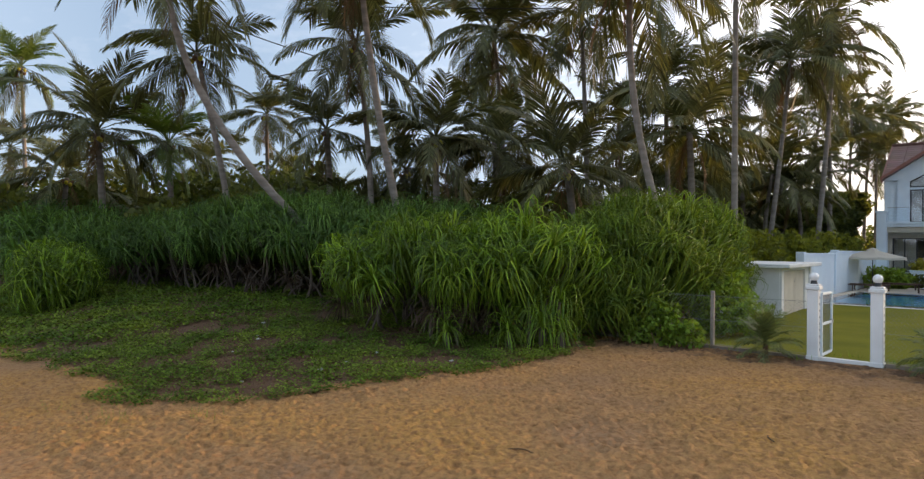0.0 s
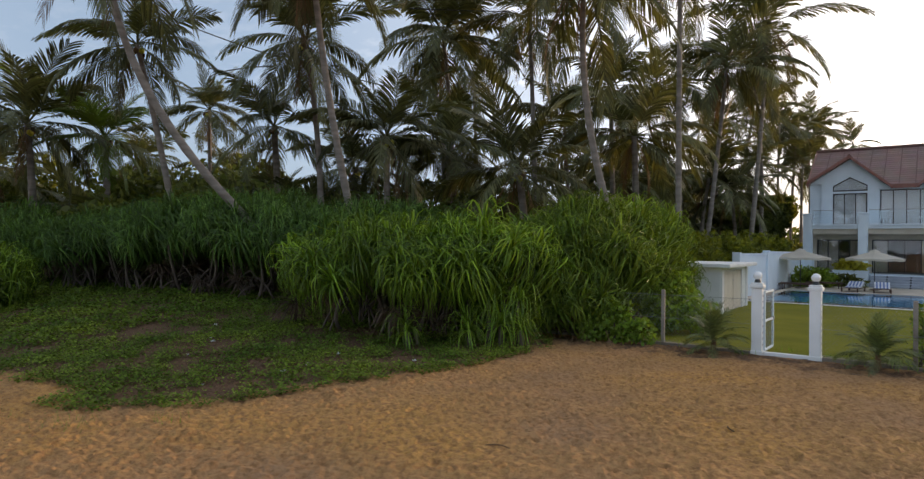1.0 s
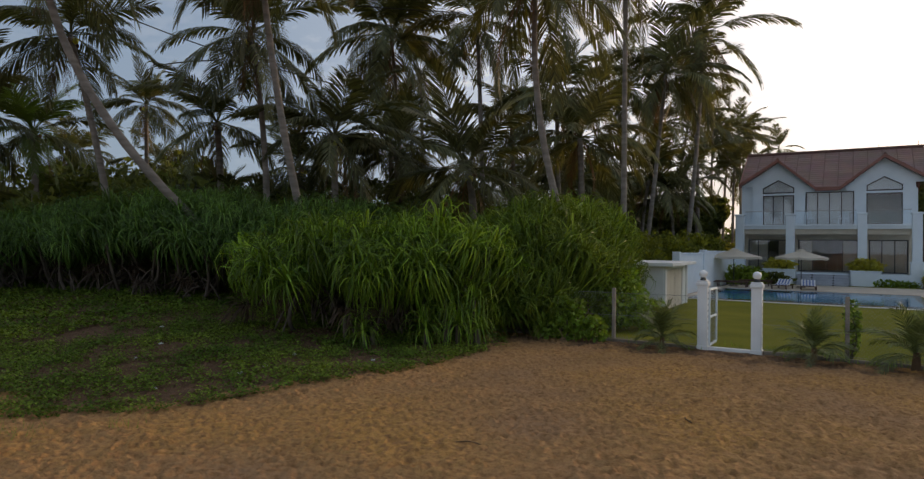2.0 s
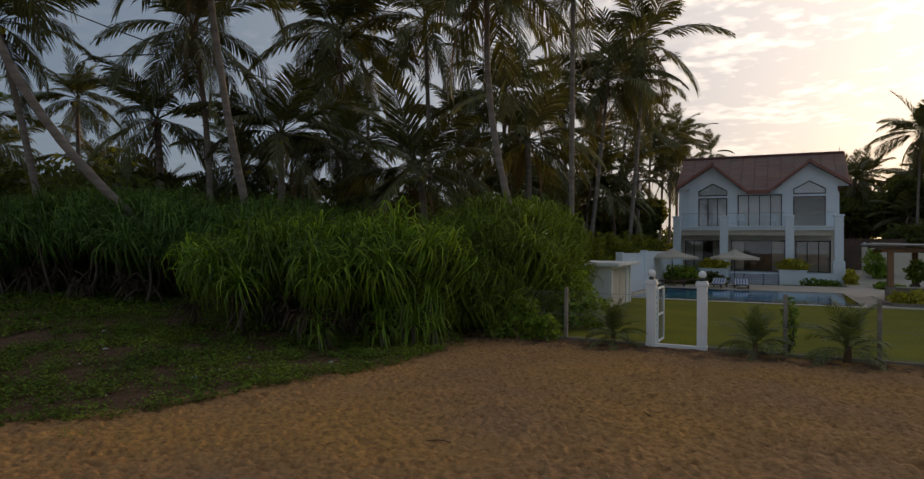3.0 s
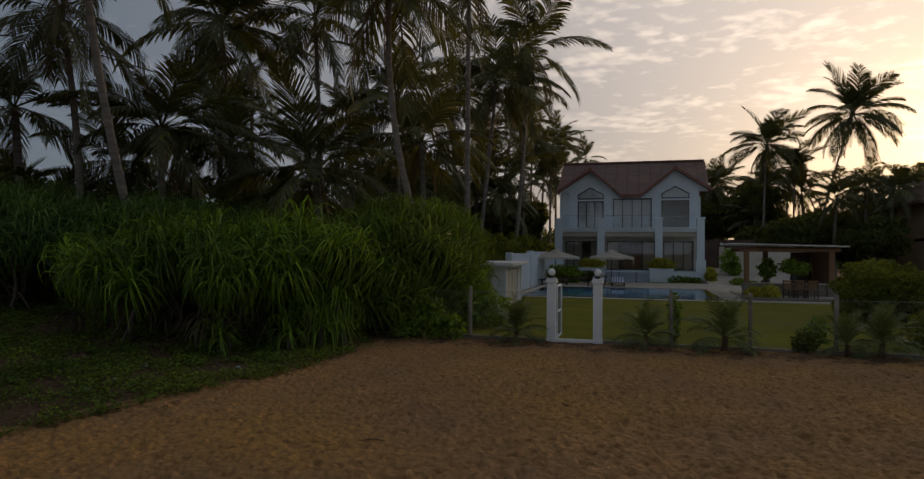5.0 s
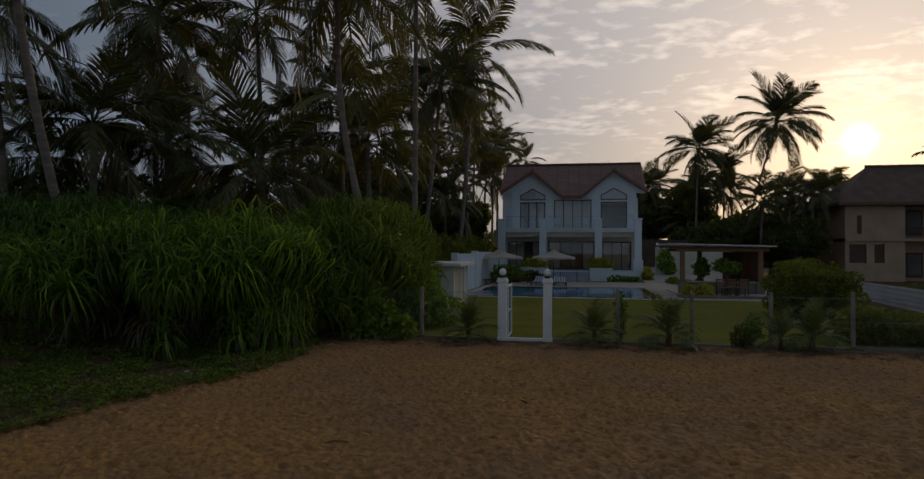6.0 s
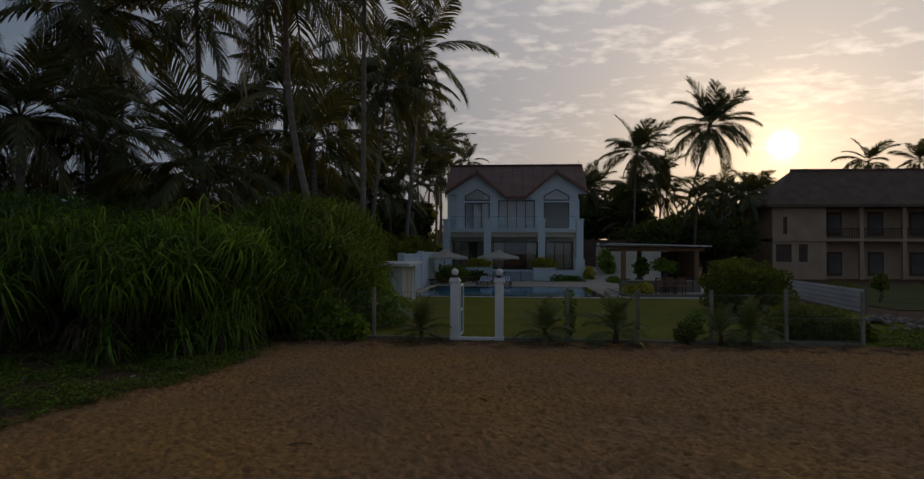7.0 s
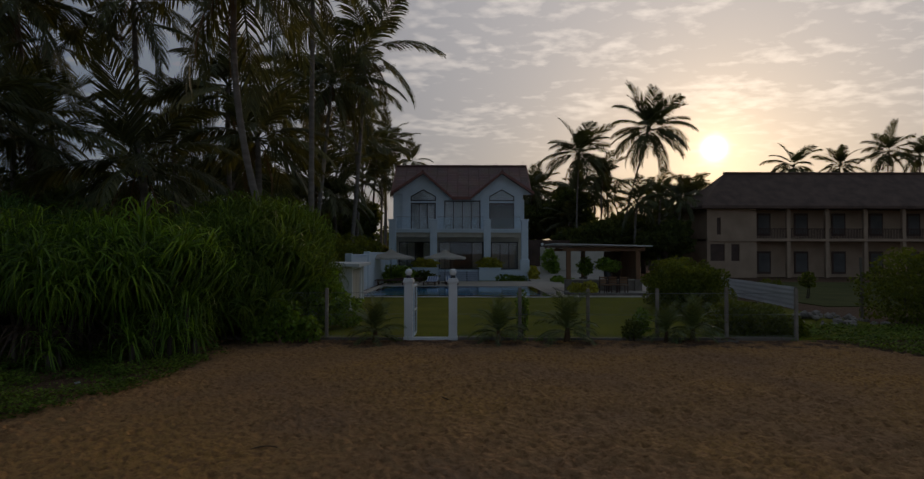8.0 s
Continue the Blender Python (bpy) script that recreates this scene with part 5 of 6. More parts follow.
def rosette_mesh(name, seed, mat, leaves, length, width, stand, fold):
    """A tuft of long strap leaves round one shoot, arching up and hanging over. stand: the steepest leaf in degrees; fold: how much they bend."""
    rng = random.Random(seed)
    verts, faces = [], []
    for i in range(leaves):
        u = (i + 0.5) / leaves
        turn = i * 2.39996 + rng.uniform(-0.25, 0.25)
        steep = radians(stand - (stand + 12) * u ** 0.85 + rng.uniform(-9, 9))
        size = length * rng.uniform(0.75, 1.12) * (0.72 + 0.28 * math.sin(math.pi * (0.2 + 0.7 * u)))
        end = radians(-fold * rng.uniform(0.8, 1.1))
        knee = rng.uniform(0.34, 0.62) - 0.25 * u
        out = Vector((math.cos(turn), math.sin(turn), 0))
        across = Vector((-out.y, out.x, 0))
        p = out * 0.03 + Vector((0, 0, 0.12 * (1 - u)))
        seg = 6
        start = len(verts)
        for k in range(seg + 1):
            s = k / seg
            f = min(1.0, max(0.0, (s - knee + 0.28) / 0.5))
            angle = steep + (end - steep) * f * f * (3 - 2 * f)
            w = width * (1.0 - 0.15 * s if s < 0.55 else (1 - s) / 0.45 * 0.92 + 0.02) * 0.5
            sag = Vector((0, 0, -0.35 * w))
            verts.extend((p + across * w - sag, p + sag, p - across * w - sag))
            p = p + (out * math.cos(angle) + Vector((0, 0, math.sin(angle)))) * size / seg
        for k in range(seg):
            a = start + 3 * k
            faces.append((a, a + 1, a + 4, a + 3)), faces.append((a + 1, a + 2, a + 5, a + 4))
    return from_arrays(name, [tuple(v) for v in verts], faces, mat)


ROSETTES = [rosette_mesh("leaf_rosette", 40 + i, M_PANDAN, 48, ln, 0.039, 88, f) for i, (ln, f) in enumerate(((1.45, 86), (1.7, 92), (1.2, 74), (1.6, 90)))]
# tufts for the bank, with its shade painted into the leaf colour
ROSETTES_BANK = [rosette_mesh("leaf_rosette", 50 + i, M_PANDAN_SHADED, 48, ln, 0.037, 88, f) for i, (ln, f) in enumerate(((1.4, 80), (1.6, 88), (1.2, 70)))]
TUFTS = [rosette_mesh("leaf_rosette", 80 + i, M_PANDAN, 66, ln, 0.028, 86, f) for i, (ln, f) in enumerate(((1.25, 70), (1.35, 80)))]
ROSETTES_FINE = [rosette_mesh("leaf_rosette", 60 + i, M_PANDAN_FINE, 44, ln, 0.034, 80, f) for i, (ln, f) in enumerate(((1.3, 92), (1.5, 98), (1.15, 88)))]
ROSETTES_DRY = [rosette_mesh("dry_rosette", 80 + i, M_SKIRT, 30, 0.95, 0.04, 10, 80) for i in range(2)]


# ---- coconut palms ----
def bezier(p0, mid, p2, n):
    p0, mid, p2 = Vector(p0), Vector(mid), Vector(p2)
    c = mid * 2 - (p0 + p2) * 0.5
    return [p0 * (1 - t) ** 2 + c * 2 * t * (1 - t) + p2 * t * t for t in (i / n for i in range(n + 1))]


def palm(base, mid, top, size, count, seed, label, thick=0.15, dry=2, pale=False, nuts=0, lowest=-50, spread=0.95, light=False):
    rng = random.Random(seed)
    foot = Vector((base[0], base[1], height_at(*base) - 0.15))
    tree = thing("coconut_palm", foot, label, "palm tree", "coconut palms")
    line = bezier(foot, mid, top, 26)
    radii = [thick * (1.0 + 0.7 * math.exp(-i * 0.9)) * (1 - 0.35 * i / 26) * (1.0 + (0.06 if i % 2 else -0.03)) for i in range(27)]
    bm = bmesh.new()
    tube(bm, line, radii, 9)
    part("trunk", bm, M_TRUNK, tree, smooth=True)
    head = Matrix.Translation(Vector(top) - foot)
    for i in range(count):
        u = (i + 0.5) / count
        lift = 82 - (82 - lowest) * u ** spread + rng.uniform(-12, 12)
        kind = min(range(len(LIFTS)), key=lambda k: abs(LIFTS[k] - lift))
        sort = FRONDS_LIGHT if light else (FRONDS_PALE if pale and rng.random() < 0.6 else FRONDS)
        long = size * rng.uniform(0.82, 1.1) * (0.72 if u < 0.1 else 1.0)
        m = head @ spin(0, 0, i * 137.5 + rng.uniform(-24, 24)) @ spin(rng.uniform(-14, 14), LIFTS[kind] - lift, 0) @ Matrix.Scale(long, 4)
        child("frond", sort[kind][rng.randrange(2)], tree, m)
    for i in range(dry):
        m = head @ spin(0, 0, rng.uniform(0, 360)) @ spin(0, rng.uniform(-8, 12), 0) @ Matrix.Scale(size * rng.uniform(0.55, 0.8), 4)
        child("dry_frond", FRONDS_DRY[i % 2], tree, m)
    for i in range(nuts):
        a = rng.uniform(0, 6.28)
        bm = bmesh.new()
        ball(bm, Vector(top) + Vector((0.24 * math.cos(a), 0.24 * math.sin(a), -0.2 - rng.uniform(0, 0.25))), 0.12, 1.2, 1)
        part("coconut", bm, M_LEAF_YELLOW if i % 2 else M_DEAD, tree, smooth=True)
    return tree


NEAR = "tall coconut palm with grey ringed trunk above the thicket"
LEAN = "leaning coconut palm with curved grey trunk and drooping fronds"
LOW = "young low coconut palm with broad arching fronds"
FAR = "distant coconut palm in dark silhouette against the sky"
# foot, a point half way up, crown, frond length, fronds, label, pale
PALMS = [
    ((-17.0, 13.8), (-21.4, 9.7, 6.2), (-22.95, 8.5, 12.4), 4.6, 17, LEAN, False),
    ((-26.1, 13.2), (-26.7, 12.6, 5.3), (-27.5, 11.8, 10.2), 3.6, 18, LEAN, False),
    ((-53.9, 12.4), (-54.0, 12.3, 8.0), (-54.2, 12.0, 14.4), 3.8, 20, NEAR, True),
    ((-33.7, 10.5), (-33.7, 10.4, 4.0), (-33.9, 10.2, 7.4), 4.3, 30, LOW, False),
    ((-33.3, 13.5), (-33.3, 13.4, 4.0), (-33.4, 13.3, 7.2), 3.7, 28, LOW, True),
    ((-35.0, 20.0), (-35.1, 19.9, 5.2), (-35.2, 19.8, 9.9), 3.0, 22, NEAR, False),
    ((-45.4, 21.4), (-45.4, 21.3, 5.1), (-45.5, 21.3, 8.0), 3.6, 18, NEAR, False),
    ((-25.7, 17.6), (-25.8, 17.5, 4.4), (-25.9, 17.3, 7.6), 3.9, 22, LOW, False),
    ((-17.4, 15.2), (-18.4, 14.2, 6.2), (-19.0, 13.5, 12.6), 4.0, 16, NEAR, False),
    ((-22.8, 17.5), (-22.9, 17.4, 5.8), (-23.3, 16.9, 11.0), 4.2, 20, NEAR, False),
    ((-23.3, 27.8), (-23.5, 27.6, 7.4), (-23.9, 27.1, 14.1), 5.5, 29, NEAR, False),
    ((-18.8, 29.1), (-19.0, 28.9, 8.0), (-19.2, 28.6, 14.6), 4.6, 20, NEAR, False),
    ((-7.9, 17.0), (-9.35, 15.85, 4.9), (-9.6, 15.6, 10.1), 3.9, 18, LEAN, False),
    ((-8.9, 21.9), (-8.9, 21.8, 6.1), (-8.9, 21.8, 12.9), 3.4, 15, NEAR, False),
    ((-14.1, 20.0), (-14.1, 19.9, 3.0), (-14.3, 19.7, 5.2), 4.2, 26, LOW, False),
    ((-14.7, 30.1), (-14.9, 29.9, 5.6), (-15.0, 29.8, 10.5), 4.2, 21, NEAR, False),
    ((-12.3, 26.9), (-12.4, 26.8, 4.0), (-12.5, 26.7, 7.3), 4.2, 28, LOW, False),
    ((-14.8, 40.8), (-14.9, 40.6, 6.9), (-15.2, 40.3, 13.0), 4.4, 20, NEAR, False),
    ((-12.6, 37.3), (-12.0, 37.9, 6.7), (-11.5, 38.2, 12.9), 4.5, 28, LEAN, False),
    ((-10.6, 39.2), (-10.0, 39.6, 7.9), (-9.6, 39.8, 15.5), 4.9, 26, LEAN, False),
    ((-11.0, 44.1), (-10.8, 44.2, 7.3), (-11.3, 43.8, 14.0), 4.4, 28, NEAR, False),
    ((-13.8, 65.8), (-13.8, 65.7, 7.4), (-13.7, 65.8, 14.2), 4.2, 24, FAR, False),
    ((-13.7, 84.7), (-13.6, 84.6, 8.9), (-13.4, 84.7, 16.4), 4.4, 24, FAR, False),
    ((-21.3, 20.2), (-21.4, 20.1, 3.8), (-21.4, 20.0, 7.1), 4.4, 28, LOW, False),
    ((-25.3, 22.0), (-25.3, 21.9, 3.4), (-25.4, 21.9, 6.1), 4.0, 26, LOW, False),
    ((-42.5, 26.7), (-42.6, 26.5, 3.9), (-42.8, 26.3, 7.2), 4.0, 24, LOW, False),
    ((-41.8, 11.3), (-41.8, 11.2, 3.2), (-41.7, 11.3, 5.8), 4.4, 26, LOW, False),
    ((-60.8, 13.1), (-60.8, 13.0, 5.0), (-60.7, 13.0, 9.5), 4.6, 24, LOW, False),
    ((-18.4, 32.2), (-18.5, 32.0, 5.0), (-18.7, 31.8, 9.5), 4.3, 21, NEAR, False),
    ((-27.0, 35.2), (-27.1, 35.0, 7.4), (-27.3, 34.8, 14.3), 4.4, 17, NEAR, False),
    ((-15.3, 51.1), (-15.4, 50.9, 6.4), (-15.4, 50.8, 12.5), 4.4, 26, NEAR, False),
    ((8.3, 62.8), (8.4, 62.7, 6.3), (8.6, 62.5, 12.2), 4.0, 32, FAR, False),
    ((11.6, 65.8), (11.5, 65.7, 5.3), (11.6, 65.6, 10.3), 3.3, 20, FAR, False),
    ((11.2, 59.7), (12.9, 59.6, 7.2), (14.8, 59.5, 14.1), 4.5, 36, "tall leaning coconut palm beside the low sun", False),
    ((6.4, 77.8), (6.4, 77.7, 5.8), (6.4, 77.6, 10.5), 3.2, 20, FAR, False),
    ((21.6, 82.8), (21.6, 82.7, 5.3), (21.5, 82.6, 9.4), 3.6, 20, FAR, False),
    ((28.0, 87.8), (28.0, 87.7, 6.3), (28.0, 87.6, 10.9), 3.4, 20, FAR, False),
    ((30.9, 89.8), (30.9, 89.7, 6.4), (30.7, 89.6, 10.6), 3.4, 20, FAR, False),
    ((10.2, 70.8), (10.3, 70.7, 5.0), (10.4, 70.6, 9.3), 3.4, 20, FAR, False),
    ((13.8, 72.8), (13.8, 72.7, 4.8), (13.7, 72.6, 8.9), 3.4, 20, FAR, False),
    ((4.6, 71.8), (4.6, 71.7, 5.0), (4.8, 71.6, 9.4), 3.3, 20, FAR, False),
    ((24.6, 85.8), (24.7, 85.7, 5.0), (24.8, 85.6, 9.6), 3.4, 20, FAR, False),
    ((-20.8, 24.2), (-20.9, 24.1, 3.6), (-21.0, 24.0, 6.8), 4.2, 28, LOW, False),
    ((-24.3, 28.2), (-24.4, 28.1, 4.3), (-24.5, 28.0, 8.2), 4.2, 28, LOW, False),
    ((-13.9, 54.6), (-13.9, 54.5, 4.8), (-13.8, 54.4, 9.0), 4.0, 24, NEAR, False),
    ((-11.6, 64.6), (-11.6, 64.5, 5.4), (-11.5, 64.4, 10.2), 3.8, 24, FAR, False),
    ((45.7, 92.8), (45.6, 92.7, 7.6), (45.8, 92.5, 15.1), 4.2, 22, FAR, False),
    ((52.9, 92.8), (52.7, 92.6, 8.0), (52.6, 92.4, 15.2), 3.7, 22, FAR, False),
    ((56.3, 87.8), (56.3, 87.6, 8.9), (56.5, 87.4, 16.4), 4.0, 22, FAR, False),
    ((60.8, 87.8), (60.8, 87.6, 8.9), (60.9, 87.4, 15.8), 4.0, 22, FAR, False),
    ((-11.5, 107.8), (-11.5, 107.7, 9.0), (-11.6, 107.4, 17.9), 4.0, 20, FAR, False),
    ((-12.1, 72.8), (-12.1, 72.7, 7.6), (-12.3, 72.5, 15.0), 4.2, 22, FAR, False),
    ((-13.1, 67.8), (-12.9, 67.7, 7.3), (-12.5, 67.5, 12.9), 4.0, 22, FAR, False),
    ((-15.5, 57.8), (-15.3, 57.7, 6.5), (-14.2, 57.5, 14.0), 4.2, 24, FAR, False),
]
for i, (foot, mid, crown, size, count, label, pale) in enumerate(PALMS):
    palm(foot, mid, crown, size * (0.96 if label == LOW else 1.03), count - 5 if label == LOW else count + (2 if foot[0] > 0 or crown[1] < 30 else (-9 if count > 25 else -4)), 100 + i, label, dry=3 if size > 4 else 2, pale=pale, nuts=6 if crown[1] < 24 else 0, spread=1.1 if foot[0] > 0 or i == 5 else 1.0, lowest=-38 if label == LOW else -52, light=label == FAR and foot[1] > 66, thick=0.12 if foot[0] > -9 else (0.15 if crown[2] > 9 else 0.19))

# a stand of palms behind the garden and beside the neighbouring house
stand = random.Random(17)
for k in range(22):
    x, y = stand.uniform(2.5, 24), stand.uniform(63, 84)
    if 0.215 < (x + 3.2) / (y + 2.2) < 0.285:
        continue
    h = stand.uniform(5.6, 9.2) * y / 72
    palm((x, y), (x + stand.uniform(-0.3, 0.3), y, h * 0.55), (x + stand.uniform(-0.6, 0.6), y, h), stand.uniform(3.2, 4.0), 20, 700 + k, FAR, dry=2, light=True)
for x, y, h in ((16.9, 57.4, 7.3), (15.4, 58.5, 7.6), (13.0, 58.0, 6.9)):
    palm((x, y), (x, y, h * 0.55), (x + 0.2, y, h), 2.9, 22, 760 + int(y), "dense low coconut palm beside the neighbouring house", dry=2, light=True)

# the grove behind: low palms with their crowns among the undergrowth
rng = random.Random(77)
for k in range(30):
    x, y = rng.uniform(-66, -13), rng.uniform(26, 62)
    if x > -18 and y < 30:
        continue
    h = rng.uniform(2.0, 4.2)
    palm((x, y), (x + rng.uniform(-0.4, 0.4), y, h * 0.55), (x + rng.uniform(-0.9, 0.9), y + rng.uniform(-0.5, 0.5), h), rng.uniform(3.6, 4.8), 20, 300 + k, "coconut palm standing deep in the dark grove", dry=1, pale=rng.random() < 0.2, lowest=-22, light=True)


# low palms close behind the bank, and a denser stand towards the white house
for k in range(24):
    if k > 20:
        x, y, h = rng.uniform(-26, -12.5), rng.uniform(22, 40), rng.uniform(3.0, 7.0)
    elif k < 13:
        x, y, h = rng.uniform(-48, -24), rng.uniform(15, 25), rng.uniform(1.6, 3.4)
    else:
        x, y, h = rng.uniform(-22, -11.6), rng.uniform(40, 66), rng.uniform(3.5, 7.0)
    palm((x, y), (x + rng.uniform(-0.3, 0.3), y, h * 0.55), (x + rng.uniform(-0.8, 0.8), y + rng.uniform(-0.5, 0.5), h), rng.uniform(3.6, 4.6), 22, 400 + k, "coconut palm standing deep in the dark grove", dry=3, pale=rng.random() < 0.25, lowest=-22, light=True)


# ---- screw pine thicket ----
def screw_pine(name_label, place, lobes, count, seed, meshes, size=(0.85, 1.2), stems=10, dry=10, low=0.25, under=-0.35):
    """A mound of leaf tufts over the upper surface of its lobes (centre x, y, z; radii), with bare stems and dry tufts below."""
    rng = random.Random(seed)
    foot = Vector((place[0], place[1], height_at(*place)))
    bush = thing("screw_pine", foot, name_label, "shrub", "screw pine thicket")
    weights = [l[3] * l[4] for l in lobes]
    made = 0
    while made < count:
        cx, cy, cz, rx, ry, rz = rng.choices(lobes, weights)[0]
        a, s = rng.uniform(0, 2 * math.pi), rng.uniform(under, 1.0)
        c = math.sqrt(max(0.0, 1 - s * s))
        n = Vector((c * math.cos(a), c * math.sin(a), s))
        deep = rng.uniform(0.74, 1.12)
        p = Vector((cx + n.x * rx * deep, cy + n.y * ry * deep, cz + n.z * rz * deep))
        if p.z < height_at(p.x, p.y) + low:
            continue
        if any(((p.x - l[0]) / l[3]) ** 2 + ((p.y - l[1]) / l[4]) ** 2 + ((p.z - l[2]) / l[5]) ** 2 < 0.5 for l in lobes):
            continue
        tilt = (Vector((n.x / rx, n.y / ry, max(0.25, n.z) / rz * 1.3))).normalized()
        lean = Vector((0, 0, 1)).rotation_difference((tilt + Vector((rng.uniform(-0.3, 0.3), rng.uniform(-0.3, 0.3), rng.uniform(0.2, 0.9)))).normalized()).to_matrix().to_4x4()
        m = Matrix.Translation(p - foot) @ lean @ spin(0, 0, rng.uniform(0, 360)) @ Matrix.Scale(rng.uniform(*size) , 4)
        child("leaf_rosette", rng.choice(meshes), bush, m)
        made += 1
    for k in range(stems):
        cx, cy, cz, rx, ry, rz = rng.choices(lobes, weights)[0]
        a = rng.uniform(0, 2 * math.pi)
        x, y = cx + rx * 0.55 * math.cos(a), cy + ry * 0.55 * math.sin(a)
        g = height_at(x, y)
        top = Vector((cx + rx * 0.85 * math.cos(a + 0.2), cy + ry * 0.85 * math.sin(a + 0.2), max(cz + 0.3 * rz, g + 0.8)))
        bm = bmesh.new()
        bends = [Vector((x, y, g - 0.1)), Vector((x + rng.uniform(-0.6, 0.6), y + rng.uniform(-0.6, 0.6), g + 0.4 * (top.z - g))), top]
        tube(bm, bezier(*bends, 10), [0.058 - 0.0024 * i for i in range(11)], 7)
        part("stem", bm, M_ROOT, bush, smooth=True)
        for j in range(3):
            b = rng.uniform(0, 2 * math.pi)
            r = rng.uniform(0.35, 0.8)
            start = Vector((x, y, g + rng.uniform(0.4, 0.9)))
            end = Vector((x + r * math.cos(b), y + r * math.sin(b), 0))
            end.z = height_at(end.x, end.y) - 0.05
            bm = bmesh.new()
            tube(bm, bezier(start, (start + end) / 2 + Vector((0, 0, 0.15)), end, 6), [0.028] * 7, 5)
            part("prop_root", bm, M_ROOT, bush, smooth=True)
    for k in range(dry):
        cx, cy, cz, rx, ry, rz = rng.choices(lobes, weights)[0]
        a = rng.uniform(0, 2 * math.pi)
        p = Vector((cx + rx * 0.8 * math.cos(a), cy + ry * 0.8 * math.sin(a), 0))
        p.z = height_at(p.x, p.y) + rng.uniform(0.4, 0.95)
        child("dry_rosette", rng.choice(ROSETTES_DRY), bush, Matrix.Translation(p - foot) @ spin(rng.uniform(-45, 45), rng.uniform(-45, 45), rng.uniform(0, 360)) @ Matrix.Scale(rng.uniform(0.5, 1.0), 4))
    return bush


screw_pine("broad screw pine bush with long arching strap leaves", (-11.6, 11.2), [(-12.3, 11.0, 1.35, 2.2, 1.9, 1.1), (-10.3, 11.7, 1.65, 1.45, 1.5, 0.95), (-13.8, 12.6, 0.95, 2.2, 2.0, 1.0), (-12.2, 13.4, 1.2, 2.0, 1.8, 1.0), (-13.9, 9.9, 1.25, 1.1, 1.0, 0.85)], 235, 1, ROSETTES, (0.68, 1.0), stems=20, dry=18, low=1.2, under=-0.1)


def tuft(place, heads, label):
    """A low screw pine of one or a few upright leaf heads: x, y, height and size of each."""
    foot = Vector((place[0], place[1], height_at(*place)))
    bush = thing("screw_pine", foot, label, "shrub", "screw pine thicket")
    for k, (x, y, z, size) in enumerate(heads):
        head = Vector((x, y, height_at(x, y) + z))
        bm = bmesh.new()
        tube(bm, [Vector((x, y, height_at(x, y) - 0.05)), head], [0.06, 0.045], 7)
        part("stem", bm, M_ROOT, bush, smooth=True)
        child("leaf_rosette", TUFTS[k % 2], bush, Matrix.Translation(head - foot) @ spin(10, -6, 70 * k) @ Matrix.Scale(size, 4))


tuft((-10.9, 9.7), [(-10.9, 9.7, 0.34, 0.80)], "low screw pine tuft with drooping leaves beside the big bush")
tuft((-9.4, 10.5), [(-9.7, 10.35, 0.40, 0.80), (-9.15, 10.75, 0.50, 0.85), (-9.5, 10.8, 0.95, 0.90), (-9.0, 11.2, 1.0, 0.88), (-8.7, 10.9, 0.40, 0.7)], "low screw pine tuft with drooping leaves at the sand edge")
screw_pine("dense fine-leaved bush with hanging yellowish leaves", (-9.6, 16.0), [(-9.3, 15.4, 1.85, 1.9, 2.1, 1.45), (-9.2, 17.9, 1.85, 1.7, 1.9, 1.4), (-10.2, 13.7, 1.2, 1.3, 1.4, 1.0), (-8.9, 13.7, 1.0, 1.0, 0.9, 0.9)], 300, 4, ROSETTES_FINE, (0.8, 1.15), 8, 6, under=-0.62)
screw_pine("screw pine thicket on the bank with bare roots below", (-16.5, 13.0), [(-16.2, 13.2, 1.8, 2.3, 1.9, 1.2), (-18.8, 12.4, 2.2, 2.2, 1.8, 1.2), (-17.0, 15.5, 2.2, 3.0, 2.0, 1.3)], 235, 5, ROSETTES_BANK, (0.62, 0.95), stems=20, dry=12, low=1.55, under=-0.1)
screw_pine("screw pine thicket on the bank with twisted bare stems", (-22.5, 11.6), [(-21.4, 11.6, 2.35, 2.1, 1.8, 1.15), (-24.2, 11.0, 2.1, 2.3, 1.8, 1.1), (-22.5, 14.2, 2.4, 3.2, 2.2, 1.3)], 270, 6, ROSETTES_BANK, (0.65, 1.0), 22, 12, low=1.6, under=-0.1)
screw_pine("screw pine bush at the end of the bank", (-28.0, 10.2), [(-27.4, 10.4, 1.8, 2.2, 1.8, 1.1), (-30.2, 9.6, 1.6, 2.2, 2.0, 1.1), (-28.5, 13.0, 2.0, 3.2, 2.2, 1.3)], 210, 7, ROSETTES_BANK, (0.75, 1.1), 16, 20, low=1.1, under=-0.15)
screw_pine("low rounded screw pine bush in front of the thicket", (-24.2, 6.9), [(-25.1, 6.1, 0.7, 1.0, 0.9, 0.85), (-26.6, 6.6, 0.85, 1.0, 0.9, 0.9)], 62, 8, ROSETTES, (0.85, 1.15), 3, 0, 0.15)
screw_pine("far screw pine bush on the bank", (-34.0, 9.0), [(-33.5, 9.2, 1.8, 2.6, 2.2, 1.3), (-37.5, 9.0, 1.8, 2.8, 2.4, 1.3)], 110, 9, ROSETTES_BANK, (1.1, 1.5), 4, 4)


